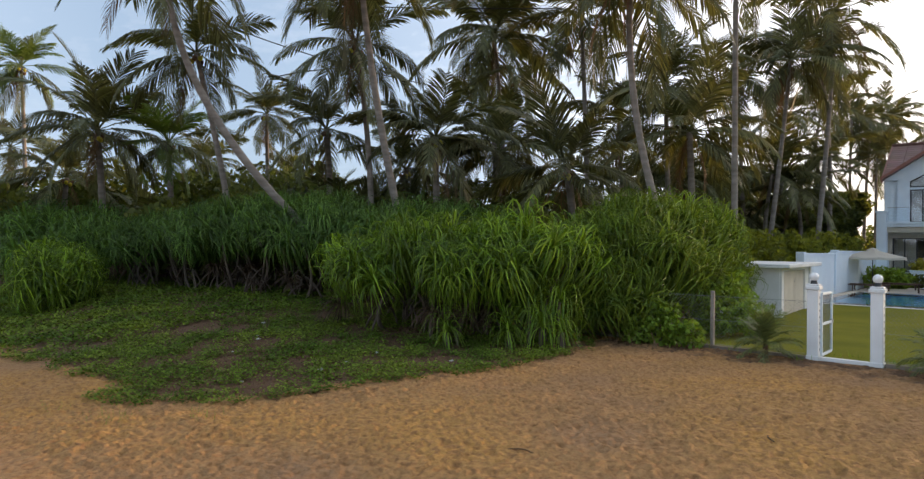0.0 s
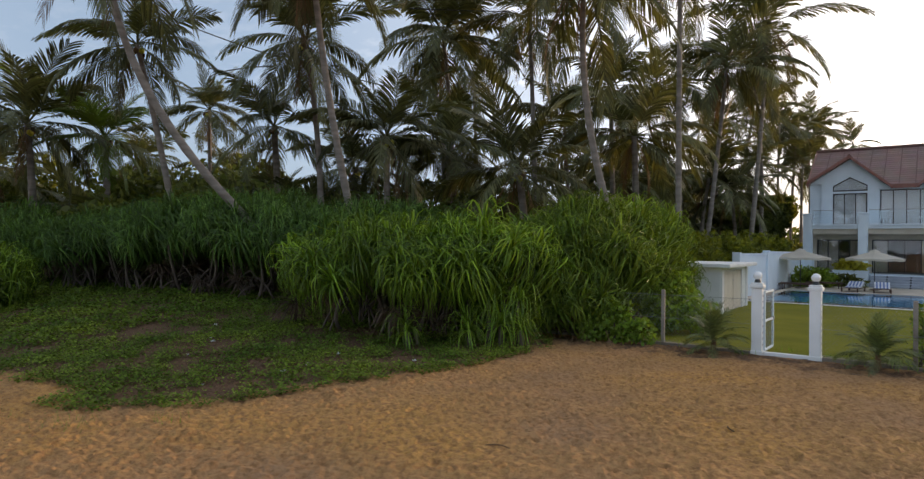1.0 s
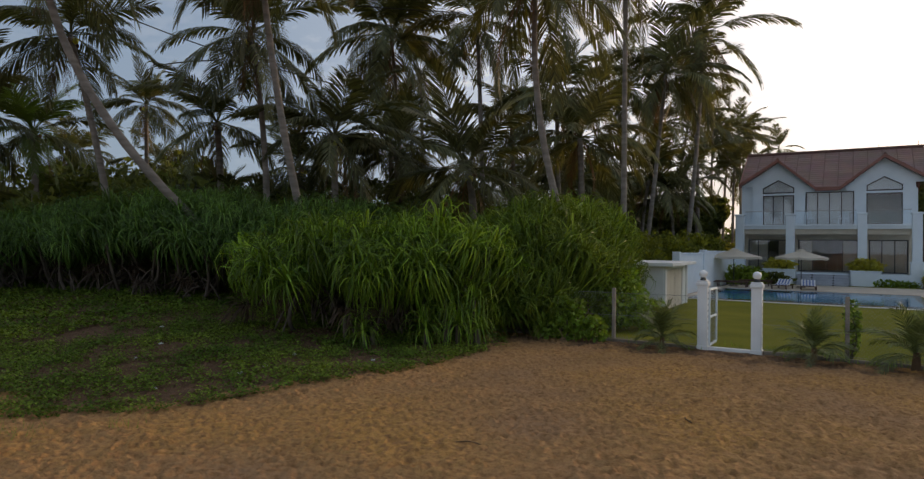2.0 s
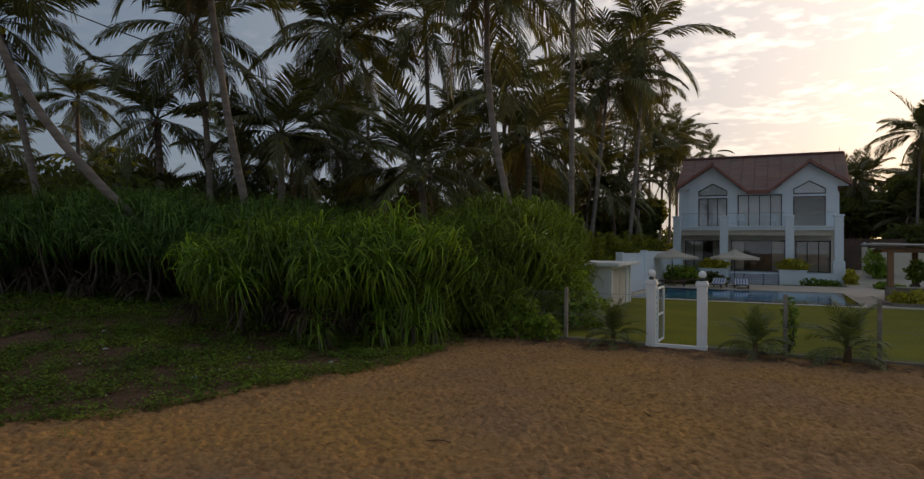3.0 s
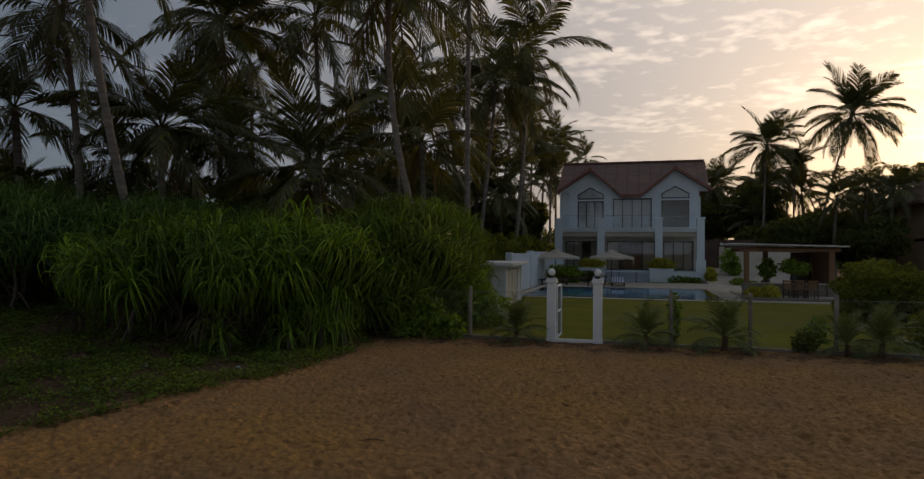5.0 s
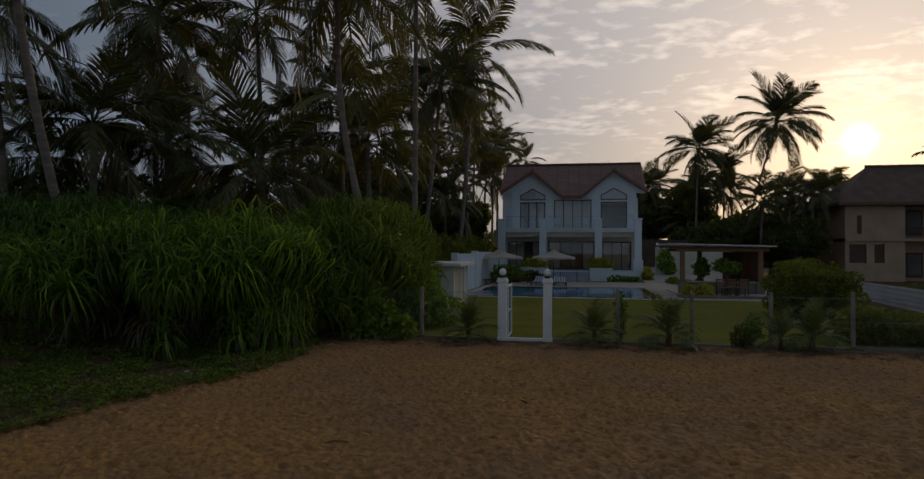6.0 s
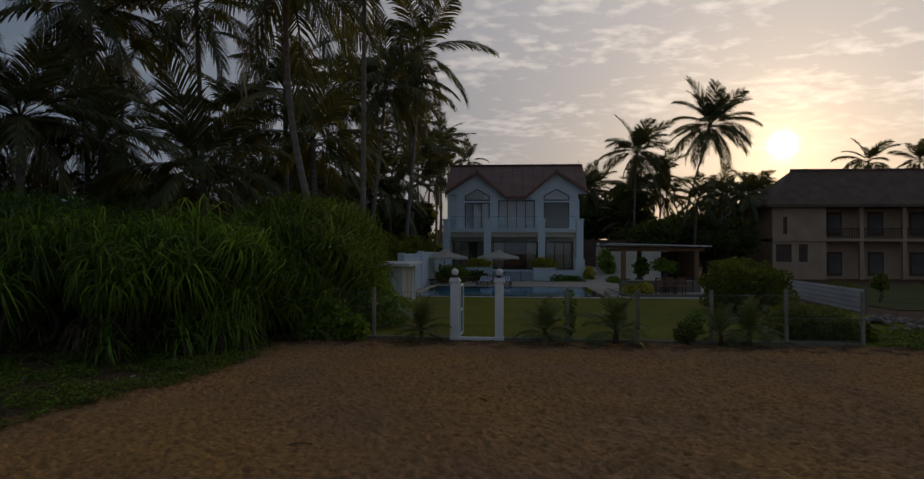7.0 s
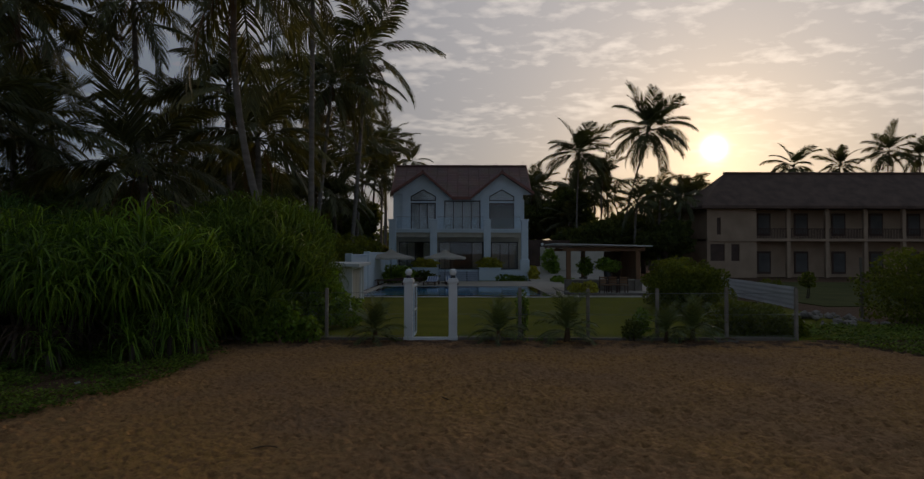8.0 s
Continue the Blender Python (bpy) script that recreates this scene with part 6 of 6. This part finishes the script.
# ---- leafy bushes ----
def leaf_mass(name, lobes, count, size, mat, seed, long=1.6):
    """Loose small leaves through the outer half of rounded lobes, thinning unevenly."""
    g = np.random.default_rng(seed)
    lobes = np.array(lobes, float)
    weight = lobes[:, 3] * lobes[:, 4] + lobes[:, 3] * lobes[:, 5]
    pick = g.choice(len(lobes), count, p=weight / weight.sum())
    way = g.normal(size=(count, 3))
    way /= np.linalg.norm(way, axis=1)[:, None]
    lump = 1 + 0.16 * np.sin(way[:, 0] * 5 + pick) * np.sin(way[:, 1] * 6 + 2 * pick) + 0.12 * np.sin(way[:, 2] * 9 + pick * 3)
    deep = (1 - 0.5 * g.random(count) ** 2) * lump
    centre = lobes[pick, :3] + way * lobes[pick, 3:6] * deep[:, None]
    floor = rise(centre[:, 0], centre[:, 1]) + 0.04
    keep = centre[:, 2] > floor
    centre, way = centre[keep], way[keep]
    n = len(centre)
    along = way * 0.6 + g.normal(size=(n, 3)) * 0.6 + np.array((0, 0, -0.15))
    along /= np.linalg.norm(along, axis=1)[:, None]
    across = np.cross(along, g.normal(size=(n, 3)))
    across /= np.linalg.norm(across, axis=1)[:, None]
    s = size * g.uniform(0.6, 1.3, n)[:, None]
    a, b = along * s * long * 0.5, across * s * 0.5
    verts = np.stack([centre - a, centre + b * 0.9 - a * 0.1, centre + a, centre - b * 0.9 - a * 0.1], 1).reshape(-1, 3)
    return from_arrays(name, verts, np.arange(4 * n).reshape(n, 4), mat)


def shrub(place, lobes, count, size, mat, seed, label, name="shrub", category="shrub", group="", stems=3):
    foot = Vector((place[0], place[1], place[2] if len(place) > 2 else height_at(*place)))
    s = thing(name, foot, label, category, group)
    leaves = new("foliage", leaf_mass("foliage", lobes, count, size, mat, seed))
    leaves.parent, leaves.matrix_parent_inverse = s, Matrix.Translation(-foot)
    rng = random.Random(seed)
    for k in range(stems):
        l = rng.choice(lobes)
        bm = bmesh.new()
        tube(bm, bezier(foot + Vector((rng.uniform(-0.1, 0.1), rng.uniform(-0.1, 0.1), -0.05)), (foot + Vector(l[:3])) / 2 + Vector((rng.uniform(-0.1, 0.1), 0, 0)), l[:3], 6), [0.03 * (1 - 0.1 * i) for i in range(7)], 5)
        part("branch", bm, M_ROOT, s, smooth=True)
    return s


# undergrowth that closes the grove behind the thicket
def make_undergrowth():
    g = random.Random(31)
    lobes = []
    for k in range(120):
        x, y = g.uniform(-75, -10.5), g.uniform(17, 66)
        if x > -13 and y < 24:
            continue
        r = g.uniform(1.6, 3.4)
        lobes.append((x, y, g.uniform(0.5, 1.6), r, r, g.uniform(1.2, 2.6)))
    for k in range(34):
        x = -33 + 21.5 * k / 33
        r = g.uniform(1.0, 1.5)
        lobes.append((x + g.uniform(-0.4, 0.4), 14.6 + 0.11 * (x + 12) * -0.5 + g.uniform(-0.5, 0.8), g.uniform(0.8, 1.5), r, r, 1.3))
    for k in range(26):
        x, r = g.uniform(-46, -27), g.uniform(1.2, 2.0)
        lobes.append((x, -0.3 * x + g.uniform(2.5, 7.5), g.uniform(1.4, 3.3), r, r, g.uniform(1.2, 2.0)))
    for k in range(34):
        r = g.uniform(1.2, 2.1)
        lobes.append((g.uniform(-31, -12.5), g.uniform(17.5, 30), g.uniform(0.9, 2.5), r, r, g.uniform(1.2, 2.0)))
    for k in range(16):
        r = g.uniform(2.4, 3.6)
        lobes.append((g.uniform(-26, -12.5), g.uniform(50, 76), g.uniform(0.6, 1.8), r, r, g.uniform(1.6, 2.4)))
    for k in range(30):
        r = g.uniform(1.5, 2.4)
        lobes.append((g.uniform(-52, -25), g.uniform(15, 25), g.uniform(1.2, 3.0), r, r, g.uniform(1.4, 2.2)))
    for k in range(22):
        r = g.uniform(1.8, 2.8)
        lobes.append((g.uniform(-60, -33), g.uniform(13, 27), g.uniform(2.5, 5.2), r, r, g.uniform(1.6, 2.4)))
    for k in range(30):
        way, far, r = radians(g.uniform(56, 84)), g.uniform(40, 56), g.uniform(1.8, 2.8)
        lobes.append((-1.5 - far * math.sin(way), far * math.cos(way), g.uniform(3.2, 5.0), r, r, g.uniform(1.5, 2.2)))
    for k in range(24):
        way, far, r = radians(g.uniform(34, 58)), g.uniform(28, 44), g.uniform(1.6, 2.4)
        lobes.append((-1.5 - far * math.sin(way), far * math.cos(way), g.uniform(2.2, 3.6), r, r, g.uniform(1.3, 1.9)))
    tagged(new("undergrowth", leaf_mass("undergrowth", lobes, 245000, 0.26, M_LEAF, 32)), "dark leafy undergrowth filling the palm grove", "undergrowth", kind="stuff")
    lobes = []
    for k in range(70):
        x, y = g.uniform(-90, 110), g.uniform(95, 135)
        r = g.uniform(4, 8)
        lobes.append((x, y, g.uniform(1, 3), r, r, g.uniform(3, 6.0)))
    tagged(new("far_woods", leaf_mass("far_woods", lobes, 60000, 0.75, M_LEAF, 33)), "far dark line of trees behind the houses", "woods", kind="stuff")


make_undergrowth()


def broad_tree(place, height, spread, seed, label, leaves=19000):
    g = random.Random(seed)
    foot = Vector((place[0], place[1], -0.1))
    tree = thing("tree", foot, label, "tree", "broad-leaved trees")
    fork = foot + Vector((g.uniform(-0.3, 0.3), 0, height * 0.35))
    bm = bmesh.new()
    tube(bm, bezier(foot, (foot + fork) / 2 + Vector((0.1, 0, 0)), fork, 8), [0.3 - 0.012 * i for i in range(9)], 8)
    part("trunk", bm, M_ROOT, tree, smooth=True)
    lobes = []
    for k in range(9):
        a, r = k * 2.4, spread * g.uniform(0.2, 0.75)
        c = Vector((foot.x + r * math.cos(a), foot.y + r * math.sin(a), height * g.uniform(0.5, 0.85)))
        size = spread * g.uniform(0.3, 0.5)
        lobes.append((c.x, c.y, c.z, size, size, size * 0.75))
        bm = bmesh.new()
        tube(bm, bezier(fork, (fork + c) / 2 + Vector((0, 0, 0.2)), c, 6), [0.14 - 0.017 * i for i in range(7)], 6)
        part("limb", bm, M_ROOT, tree, smooth=True)
    crown = new("crown", leaf_mass("crown", lobes, leaves, 0.21, M_LEAF, seed))
    crown.parent, crown.matrix_parent_inverse = tree, Matrix.Translation(-foot)
    return tree


g = random.Random(5)
for k, (x, y, h) in enumerate(((3.6, 70, 8.2), (8.0, 69, 9.0), (12.5, 71, 5.8), (16.6, 68, 6.0), (21.5, 72, 7.6), (26, 74, 8.6), (6, 76, 9.0), (18, 78, 5.6), (31, 78, 8.4), (13.4, 62, 3.9), (9.8, 61, 5.2), (15.4, 56.0, 4.9), (19.6, 74, 6.6), (-13.6, 57.5, 7.4), (-16.5, 62, 6.0), (-14.2, 52.5, 5.6), (-23, 60, 6.0), (-33, 62, 6.5))):
    broad_tree((x, y), h * (1.06 if x > 0 else 1.0), g.uniform(3.0, 4.0), 500 + k, "dark broad-leaved tree behind the garden")


# ---- shrubs along the boundary and in the garden ----
SEA_SHRUB = "bright green broad-leaved shrub by the fence"
shrub((-7.6, 13.2), [(-7.5, 13.3, 0.42, 0.5, 0.35, 0.5), (-6.95, 13.4, 0.3, 0.32, 0.28, 0.36), (-8.1, 13.2, 0.3, 0.4, 0.35, 0.36), (-7.8, 13.5, 0.7, 0.35, 0.3, 0.4)], 1700, 0.085, M_LEAF_BRIGHT, 41, SEA_SHRUB, group="fence shrubs")
shrub((-7.5, 16.2), [(-7.2, 15.8, 0.75, 0.7, 0.8, 0.8), (-6.5, 16.3, 0.45, 0.45, 0.6, 0.5), (-7.6, 17.2, 0.8, 0.8, 1.0, 0.85), (-7.4, 16.4, 1.25, 0.55, 0.7, 0.5)], 5600, 0.085, M_LEAF_BRIGHT, 42, "leafy green garden shrub with a few orange leaves", group="fence shrubs")
shrub((-1.75, 14.05), [(-1.72, 14.1, 0.85, 0.16, 0.16, 0.35), (-1.7, 14.1, 0.45, 0.14, 0.14, 0.3)], 620, 0.06, M_LEAF_BRIGHT, 43, "thin green shrub beside a fence post", group="fence shrubs")
shrub((1.35, 14.2), [(1.35, 14.2, 0.42, 0.22, 0.18, 0.34)], 520, 0.06, M_LEAF_BRIGHT, 44, "small upright leafy shrub behind the wire", group="fence shrubs")
shrub((0.95, 13.6), [(0.95, 13.65, 0.26, 0.22, 0.16, 0.26)], 420, 0.06, M_LEAF, 45, "small bushy green plant in the sand by the kerb", group="fence shrubs")


# small arching fronds, from the upright to the hanging ones
SPIKY_FRONDS = [frond_mesh("frond", lift, bend, hang, 200 + i, M_SPIKY, 16, 0.03, 0.015) for i, (lift, bend, hang) in enumerate(((84, 30, 0.15), (72, 45, 0.25), (58, 60, 0.3), (44, 70, 0.4), (28, 70, 0.5), (8, 60, 0.6)))]


def young_palm(place, size, seed, count, label):
    g = random.Random(seed)
    foot = Vector((place[0], place[1], height_at(*place)))
    p = thing("young_palm", foot, label, "plant", "young palms along the fence")
    bm = bmesh.new()
    line = [foot + Vector((0, 0, -0.05)), foot + Vector((0.01, 0, 0.12 * size)), foot + Vector((0.02, 0.01, 0.30 * size))]
    tube(bm, line, [0.075 * size, 0.06 * size, 0.045 * size], 8)
    part("stem", bm, M_DEAD, p)
    for k in range(count):
        u = (k + 0.5) / count
        m = Matrix.Translation((g.uniform(-0.03, 0.03), g.uniform(-0.03, 0.03), size * (0.34 - 0.16 * u))) @ spin(0, 0, 137.5 * k + g.uniform(-20, 20)) @ spin(g.uniform(-12, 12), g.uniform(-9, 9), 0) @ Matrix.Scale(size * g.uniform(0.62, 0.9), 4)
        child("frond", SPIKY_FRONDS[min(int(u * 6), 5)], p, m)


SPIKY = "young palm with narrow arching fronds at the fence"
for k, (x, y, s, n) in enumerate(((-5.35, 13.25, 1.0, 38), (-2.38, 13.3, 1.0, 38), (-0.7, 13.35, 1.2, 32), (1.75, 13.5, 0.85, 26), (2.4, 13.5, 1.05, 36))):
    young_palm((x, y), s, 600 + k, n, SPIKY)

# pool side and house shrubs
shrub((-8.0, 43.4, 0.07), [(-8.1, 43.4, 0.6, 0.8, 0.6, 0.65), (-7.1, 43.8, 0.45, 0.5, 0.5, 0.5), (-7.6, 44.6, 0.6, 1.1, 0.6, 0.6)], 1500, 0.17, M_LEAF_BRIGHT, 51, "rounded yellow-green shrub beside the pool", group="garden shrubs")
shrub((-6.0, 45.6, 0.07), [(-6.4, 45.6, 0.4, 1.3, 0.4, 0.42)], 900, 0.15, M_LEAF, 52, "low dark clipped hedge below the terrace", group="garden shrubs")
shrub((-6.1, 47.95, 1.06), [(-6.1, 47.95, 1.32, 0.95, 0.35, 0.42)], 800, 0.16, M_LEAF_YELLOW, 53, "yellow-green grassy shrub in a white planter", group="planter shrubs")
shrub((-1.05, 47.95, 1.06), [(-1.05, 47.95, 1.34, 0.95, 0.35, 0.45)], 800, 0.16, M_LEAF_YELLOW, 54, "yellow-green grassy shrub in a white planter", group="planter shrubs")
shrub((2.35, 47.9, 0.07), [(2.35, 47.9, 0.55, 0.4, 0.4, 0.55)], 420, 0.15, M_LEAF_YELLOW, 55, "small yellow shrub at the corner of the terrace", group="garden shrubs")
shrub((0.6, 47.7, 0.05), [(0.2, 47.7, 0.25, 1.0, 0.25, 0.28), (1.2, 47.7, 0.22, 0.6, 0.25, 0.24)], 520, 0.13, M_LEAF_BRIGHT, 56, "low flower bed planting below the white terrace", group="garden shrubs")
shrub((3.95, 50.6, 0.55), [(3.95, 50.6, 1.6, 0.65, 0.5, 0.95), (4.3, 50.5, 1.0, 0.5, 0.5, 0.6)], 1300, 0.14, M_LEAF_BRIGHT, 57, "tall leafy shrub beside the drive lamp", group="garden shrubs")
shrub((3.0, 30.7, 0.07), [(2.6, 30.6, 0.3, 0.4, 0.5, 0.34), (3.25, 30.6, 0.36, 0.45, 0.5, 0.4)], 1200, 0.1, M_LEAF_YELLOW, 58, "yellow-green plants filling the bed before the pavilion", group="garden shrubs")
shrub((4.1, 43.5, 0.07), [(3.9, 45.5, 0.22, 0.45, 1.5, 0.26), (4.2, 42.0, 0.22, 0.45, 1.6, 0.28)], 1500, 0.11, M_LEAF_BRIGHT, 59, "low green planting along the edge of the drive", group="garden shrubs")
shrub((3.8, 34.4, 0.55), [(3.8, 34.4, 1.4, 0.42, 0.42, 0.5)], 800, 0.1, M_LEAF_BRIGHT, 68, "clipped leafy plant in a dark pot", group="pavilion plants")
shrub((4.77, 33.03, 1.18), [(4.6, 33.03, 1.55, 0.5, 0.45, 0.36), (5.05, 33.03, 1.5, 0.45, 0.4, 0.32)], 1000, 0.1, M_LEAF_BRIGHT, 60, "spreading leafy plant in a dark pot", group="pavilion plants", stems=2)
# big clipped hedge towards the neighbouring plot
shrub((5.0, 21.4, 0.03), [(4.55, 21.3, 0.85, 0.75, 1.2, 0.92), (5.6, 21.5, 0.9, 0.85, 1.3, 0.95), (5.1, 22.9, 0.92, 1.15, 1.3, 0.98)], 22000, 0.07, M_HEDGE, 61, "large rounded olive-green hedge on the lawn", name="hedge", category="hedge")
shrub((4.5, 14.7, 0.03), [(3.95, 14.9, 0.42, 0.55, 0.6, 0.5), (4.6, 14.75, 0.36, 0.6, 0.65, 0.46), (5.25, 14.5, 0.22, 0.5, 0.5, 0.32), (5.0, 16.4, 0.35, 1.1, 0.9, 0.45)], 8000, 0.07, M_HEDGE, 62, "low olive-green bush beside the wire fence", name="hedge", category="hedge")
shrub((10.6, 17.8), [(10.6, 17.8, 1.0, 1.3, 1.2, 1.2), (12.2, 18.4, 1.2, 1.5, 1.4, 1.3), (14.0, 18.4, 1.1, 1.6, 1.4, 1.2)], 11000, 0.085, M_HEDGE, 63, "dark wild bush on the neighbouring plot")
shrub((13.3, 28.5), [(13.3, 28.5, 0.9, 0.35, 0.35, 0.4)], 420, 0.09, M_HEDGE, 64, "small yellow-topped bush on the neighbouring grass", group="neighbour bushes")
shrub((16.6, 28.0), [(16.6, 28.0, 0.95, 0.6, 0.5, 0.55), (17.3, 28.4, 0.6, 0.5, 0.4, 0.4)], 900, 0.09, M_HEDGE, 66, "small yellow-topped bush on the neighbouring grass", group="neighbour bushes")
shrub((12.0, 29.5), [(12.0, 29.5, 0.35, 0.9, 0.6, 0.5)], 700, 0.10, M_HEDGE, 67, "low olive bush behind the sheet fence", group="neighbour bushes")
shrub((-10.0, 33.0), [(-10.6, 30, 1.6, 1.2, 2.6, 1.4), (-10.6, 35, 1.7, 1.2, 2.8, 1.5), (-10.4, 40, 1.8, 1.2, 2.8, 1.4), (-10.4, 45, 1.9, 1.2, 2.8, 1.5), (-10.6, 26, 1.3, 1.1, 1.9, 1.1)], 16000, 0.16, M_HEDGE, 65, "green shrubs leaning over the white boundary wall", stems=6)


# ---- creeper and litter on the sand ----
def creeper_leaves(name, outline, count, seed, sizes, mat, label="", bare=1.0):
    g = np.random.default_rng(seed)
    xs, ys = [p[0] for p in outline], [p[1] for p in outline]
    x, y = g.uniform(min(xs) - 0.3, max(xs) + 0.3, count), g.uniform(min(ys) - 0.3, max(ys) + 0.3, count)
    gap = 0.5 * np.sin(1.3 * x + 0.6 * y) * np.sin(1.1 * y - 0.7 * x + 1.0) + 0.55 * np.sin(3.1 * x) * np.sin(2.7 * y + 0.8 * x) + 0.5 * np.sin(6.3 * x + 2.0 * y) * np.sin(5.7 * y - 1.3 * x) + 0.15
    d = edge_distance(x, y, outline)
    wavy = d + 0.13 * np.sin(2.3 * x + y) + 0.1 * np.sin(5.1 * y) + 0.08 * np.sin(11.0 * x + 7.0 * y)
    ok = inside(x, y, outline) & (wavy > 0.08) & (g.random(count) < np.clip(0.75 - bare * (gap - 0.1), 0.05, 1.0))
    x, y = x[ok], y[ok]
    n = len(x)
    size = g.uniform(*sizes, n)
    z = rise(x, y) + g.uniform(0.01, 0.12, n)
    turn, tip = g.uniform(0, 6.283, n), g.uniform(-0.5, 0.8, n)
    lx, ly = np.cos(turn) * size, np.sin(turn) * size
    wx, wy = -ly * 0.5, lx * 0.5
    roll = g.uniform(-0.5, 0.5, n) * size
    base = np.stack([x, y, z], 1)
    tipv = np.stack([x + lx, y + ly, z + tip * size], 1)
    left = np.stack([x + lx * 0.45 + wx, y + ly * 0.45 + wy, z + tip * size * 0.5 + roll * 0.5], 1)
    right = np.stack([x + lx * 0.45 - wx, y + ly * 0.45 - wy, z + tip * size * 0.5 - roll * 0.5], 1)
    verts = np.stack([base, right, tipv, left], 1).reshape(-1, 3)
    return tagged(new(name, from_arrays(name, verts, np.arange(4 * n).reshape(n, 4), mat)), label, "ground cover", kind="stuff")


NEAR_PATCH = CREEPER[1:18] + [(-17.1, 14)]
FAR_PATCH = [(-34, 2.8), (-17.1, 2.9), (-17.1, 13), (-34, 12)]
creeper_leaves("creeper", NEAR_PATCH, 150000, 71, (0.026, 0.056), M_CREEPER, label="green creeping vine matting the sand edge with bare patches", bare=1.25)
creeper_leaves("creeper", FAR_PATCH, 110000, 72, (0.042, 0.088), M_CREEPER, label="green creeping vine over the bank below the thicket", bare=0.6)
creeper_leaves("creeper", EAST_PATCH, 60000, 73, (0.035, 0.075), M_CREEPER, label="green creeping vine on the sand beyond the fence", bare=0.3)


def grass_tufts():
    g = np.random.default_rng(81)
    verts, faces = [], []
    spots = [(-10.9, 2.6, 26, 0.28), (-10.6, 2.9, 10, 0.2), (-9.65, 3.55, 14, 0.2), (-12.0, 2.3, 12, 0.2)]
    spots += [(x, 13.62 + g.uniform(-0.1, 0.1), 7, 0.14) for x in g.uniform(-7.5, 6.5, 26) if not -4.7 < x < -3.3]
    spots += [(g.uniform(-8.4, 9), g.uniform(13.95, 14.6), 8, 0.12) for k in range(60)]
    for x, y, n, spread in spots:
        for k in range(n):
            px, py = x + g.normal() * spread, y + g.normal() * spread * 0.5
            pz, h, a = height_at(px, py), g.uniform(0.06, 0.2), g.uniform(0, 6.28)
            o = len(verts)
            verts.extend([(px - 0.006, py, pz), (px + 0.006, py, pz), (px + 0.4 * h * math.cos(a), py + 0.4 * h * math.sin(a), pz + h)])
            faces.append((o, o + 1, o + 2))
    tagged(new("grass", from_arrays("grass", verts, faces, M_LEAF_BRIGHT)), "thin green grass tufts at the sand edge and fence", "grass", kind="stuff")


grass_tufts()


def litter():
    g = random.Random(91)
    for x, y in ((-11.25, 4.95), (-11.2, 7.9), (-9.6, 8.4), (-10.8, 6.8), (-10.75, 6.2), (-13.5, 6.0), (-14.6, 7.2), (-14.2, 7.0), (-12.2, 8.1), (-16.0, 8.2)):
        bm = bmesh.new()
        ball(bm, (0, 0, 0), g.uniform(0.03, 0.06), 0.5, 2)
        for v in bm.verts:
            v.co *= g.uniform(0.6, 1.3)
        ob = part("litter", bm, M_LITTER)
        ob.location = (x, y, height_at(x, y) + 0.02)
        tagged(ob, "crumpled pale plastic scrap lying among the creeper", "litter", "scattered scraps")
    for x, y, a, n in ((-7.0, 2.0, 40, 0.5), (-5.5, 5.1, 15, 0.3), (-8.2, 1.4, 70, 0.5), (-3.5, 7.3, 120, 0.25)):
        bm = bmesh.new()
        tube(bm, bezier((-n / 2, 0, 0), (0, 0.04, 0.015), (n / 2, 0, 0), 6), [0.009] * 7, 5)
        ob = part("twig", bm, M_DEAD)
        ob.matrix_basis = Matrix.Translation((x, y, height_at(x, y) + 0.012)) @ spin(0, 0, a)
        tagged(ob, "thin dry twig lying on the sand", "twig", "twigs on the sand")
    plank = thing("driftwood", (3.25, 13.45, 0), "small greyish driftwood plank lying against the fence kerb", "driftwood")
    bm = bmesh.new()
    box(bm, 2.98, 3.5, 13.4, 13.47, 0.0, 0.04, 0.01)
    part("plank", bm, M_CONCRETE, plank)
    bm = bmesh.new()
    tube(bm, bezier((3.1, 13.5, 0.05), (3.25, 13.47, 0.1), (3.42, 13.42, 0.05), 6), [0.018] * 7, 6)
    part("branch", bm, M_DEAD, plank)
    heap = thing("dry_leaf_heap", (-8.1, 12.7, 0), "heap of dry brown fallen fronds against the bush", "dry leaves")
    for k in range(7):
        child("dry_frond", FRONDS_DRY[k % 2], heap, Matrix.Translation((g.uniform(-0.7, 0.5), g.uniform(-0.15, 0.25), 0.1 + 0.04 * k)) @ spin(g.uniform(-20, 20), 0, g.uniform(0, 360)) @ Matrix.Scale(g.uniform(0.7, 1.1), 4))


litter()


# ---- overhead cables ----
def cable(points, label):
    bm = bmesh.new()
    tube(bm, bezier(*points, 24), [0.03] * 25, 5)
    tagged(part("cable", bm, M_BLACK), label, "cable", "overhead cables")


cable(((-36.2, 12.0, 16.2), (-30.1, 17.5, 12.4), (-23.6, 27.3, 10.5)), "thin black overhead cable slung through the palms")
cable(((-35.2, 19.8, 11.6), (-30.3, 17.4, 10.8), (-25.9, 17.3, 10.4)), "thin black overhead cable slung through the palms")
cable(((-28.0, 19.4, 14.6), (-25.0, 22.0, 14.4), (-20.0, 28.0, 14.9)), "thin black overhead cable slung through the palms")
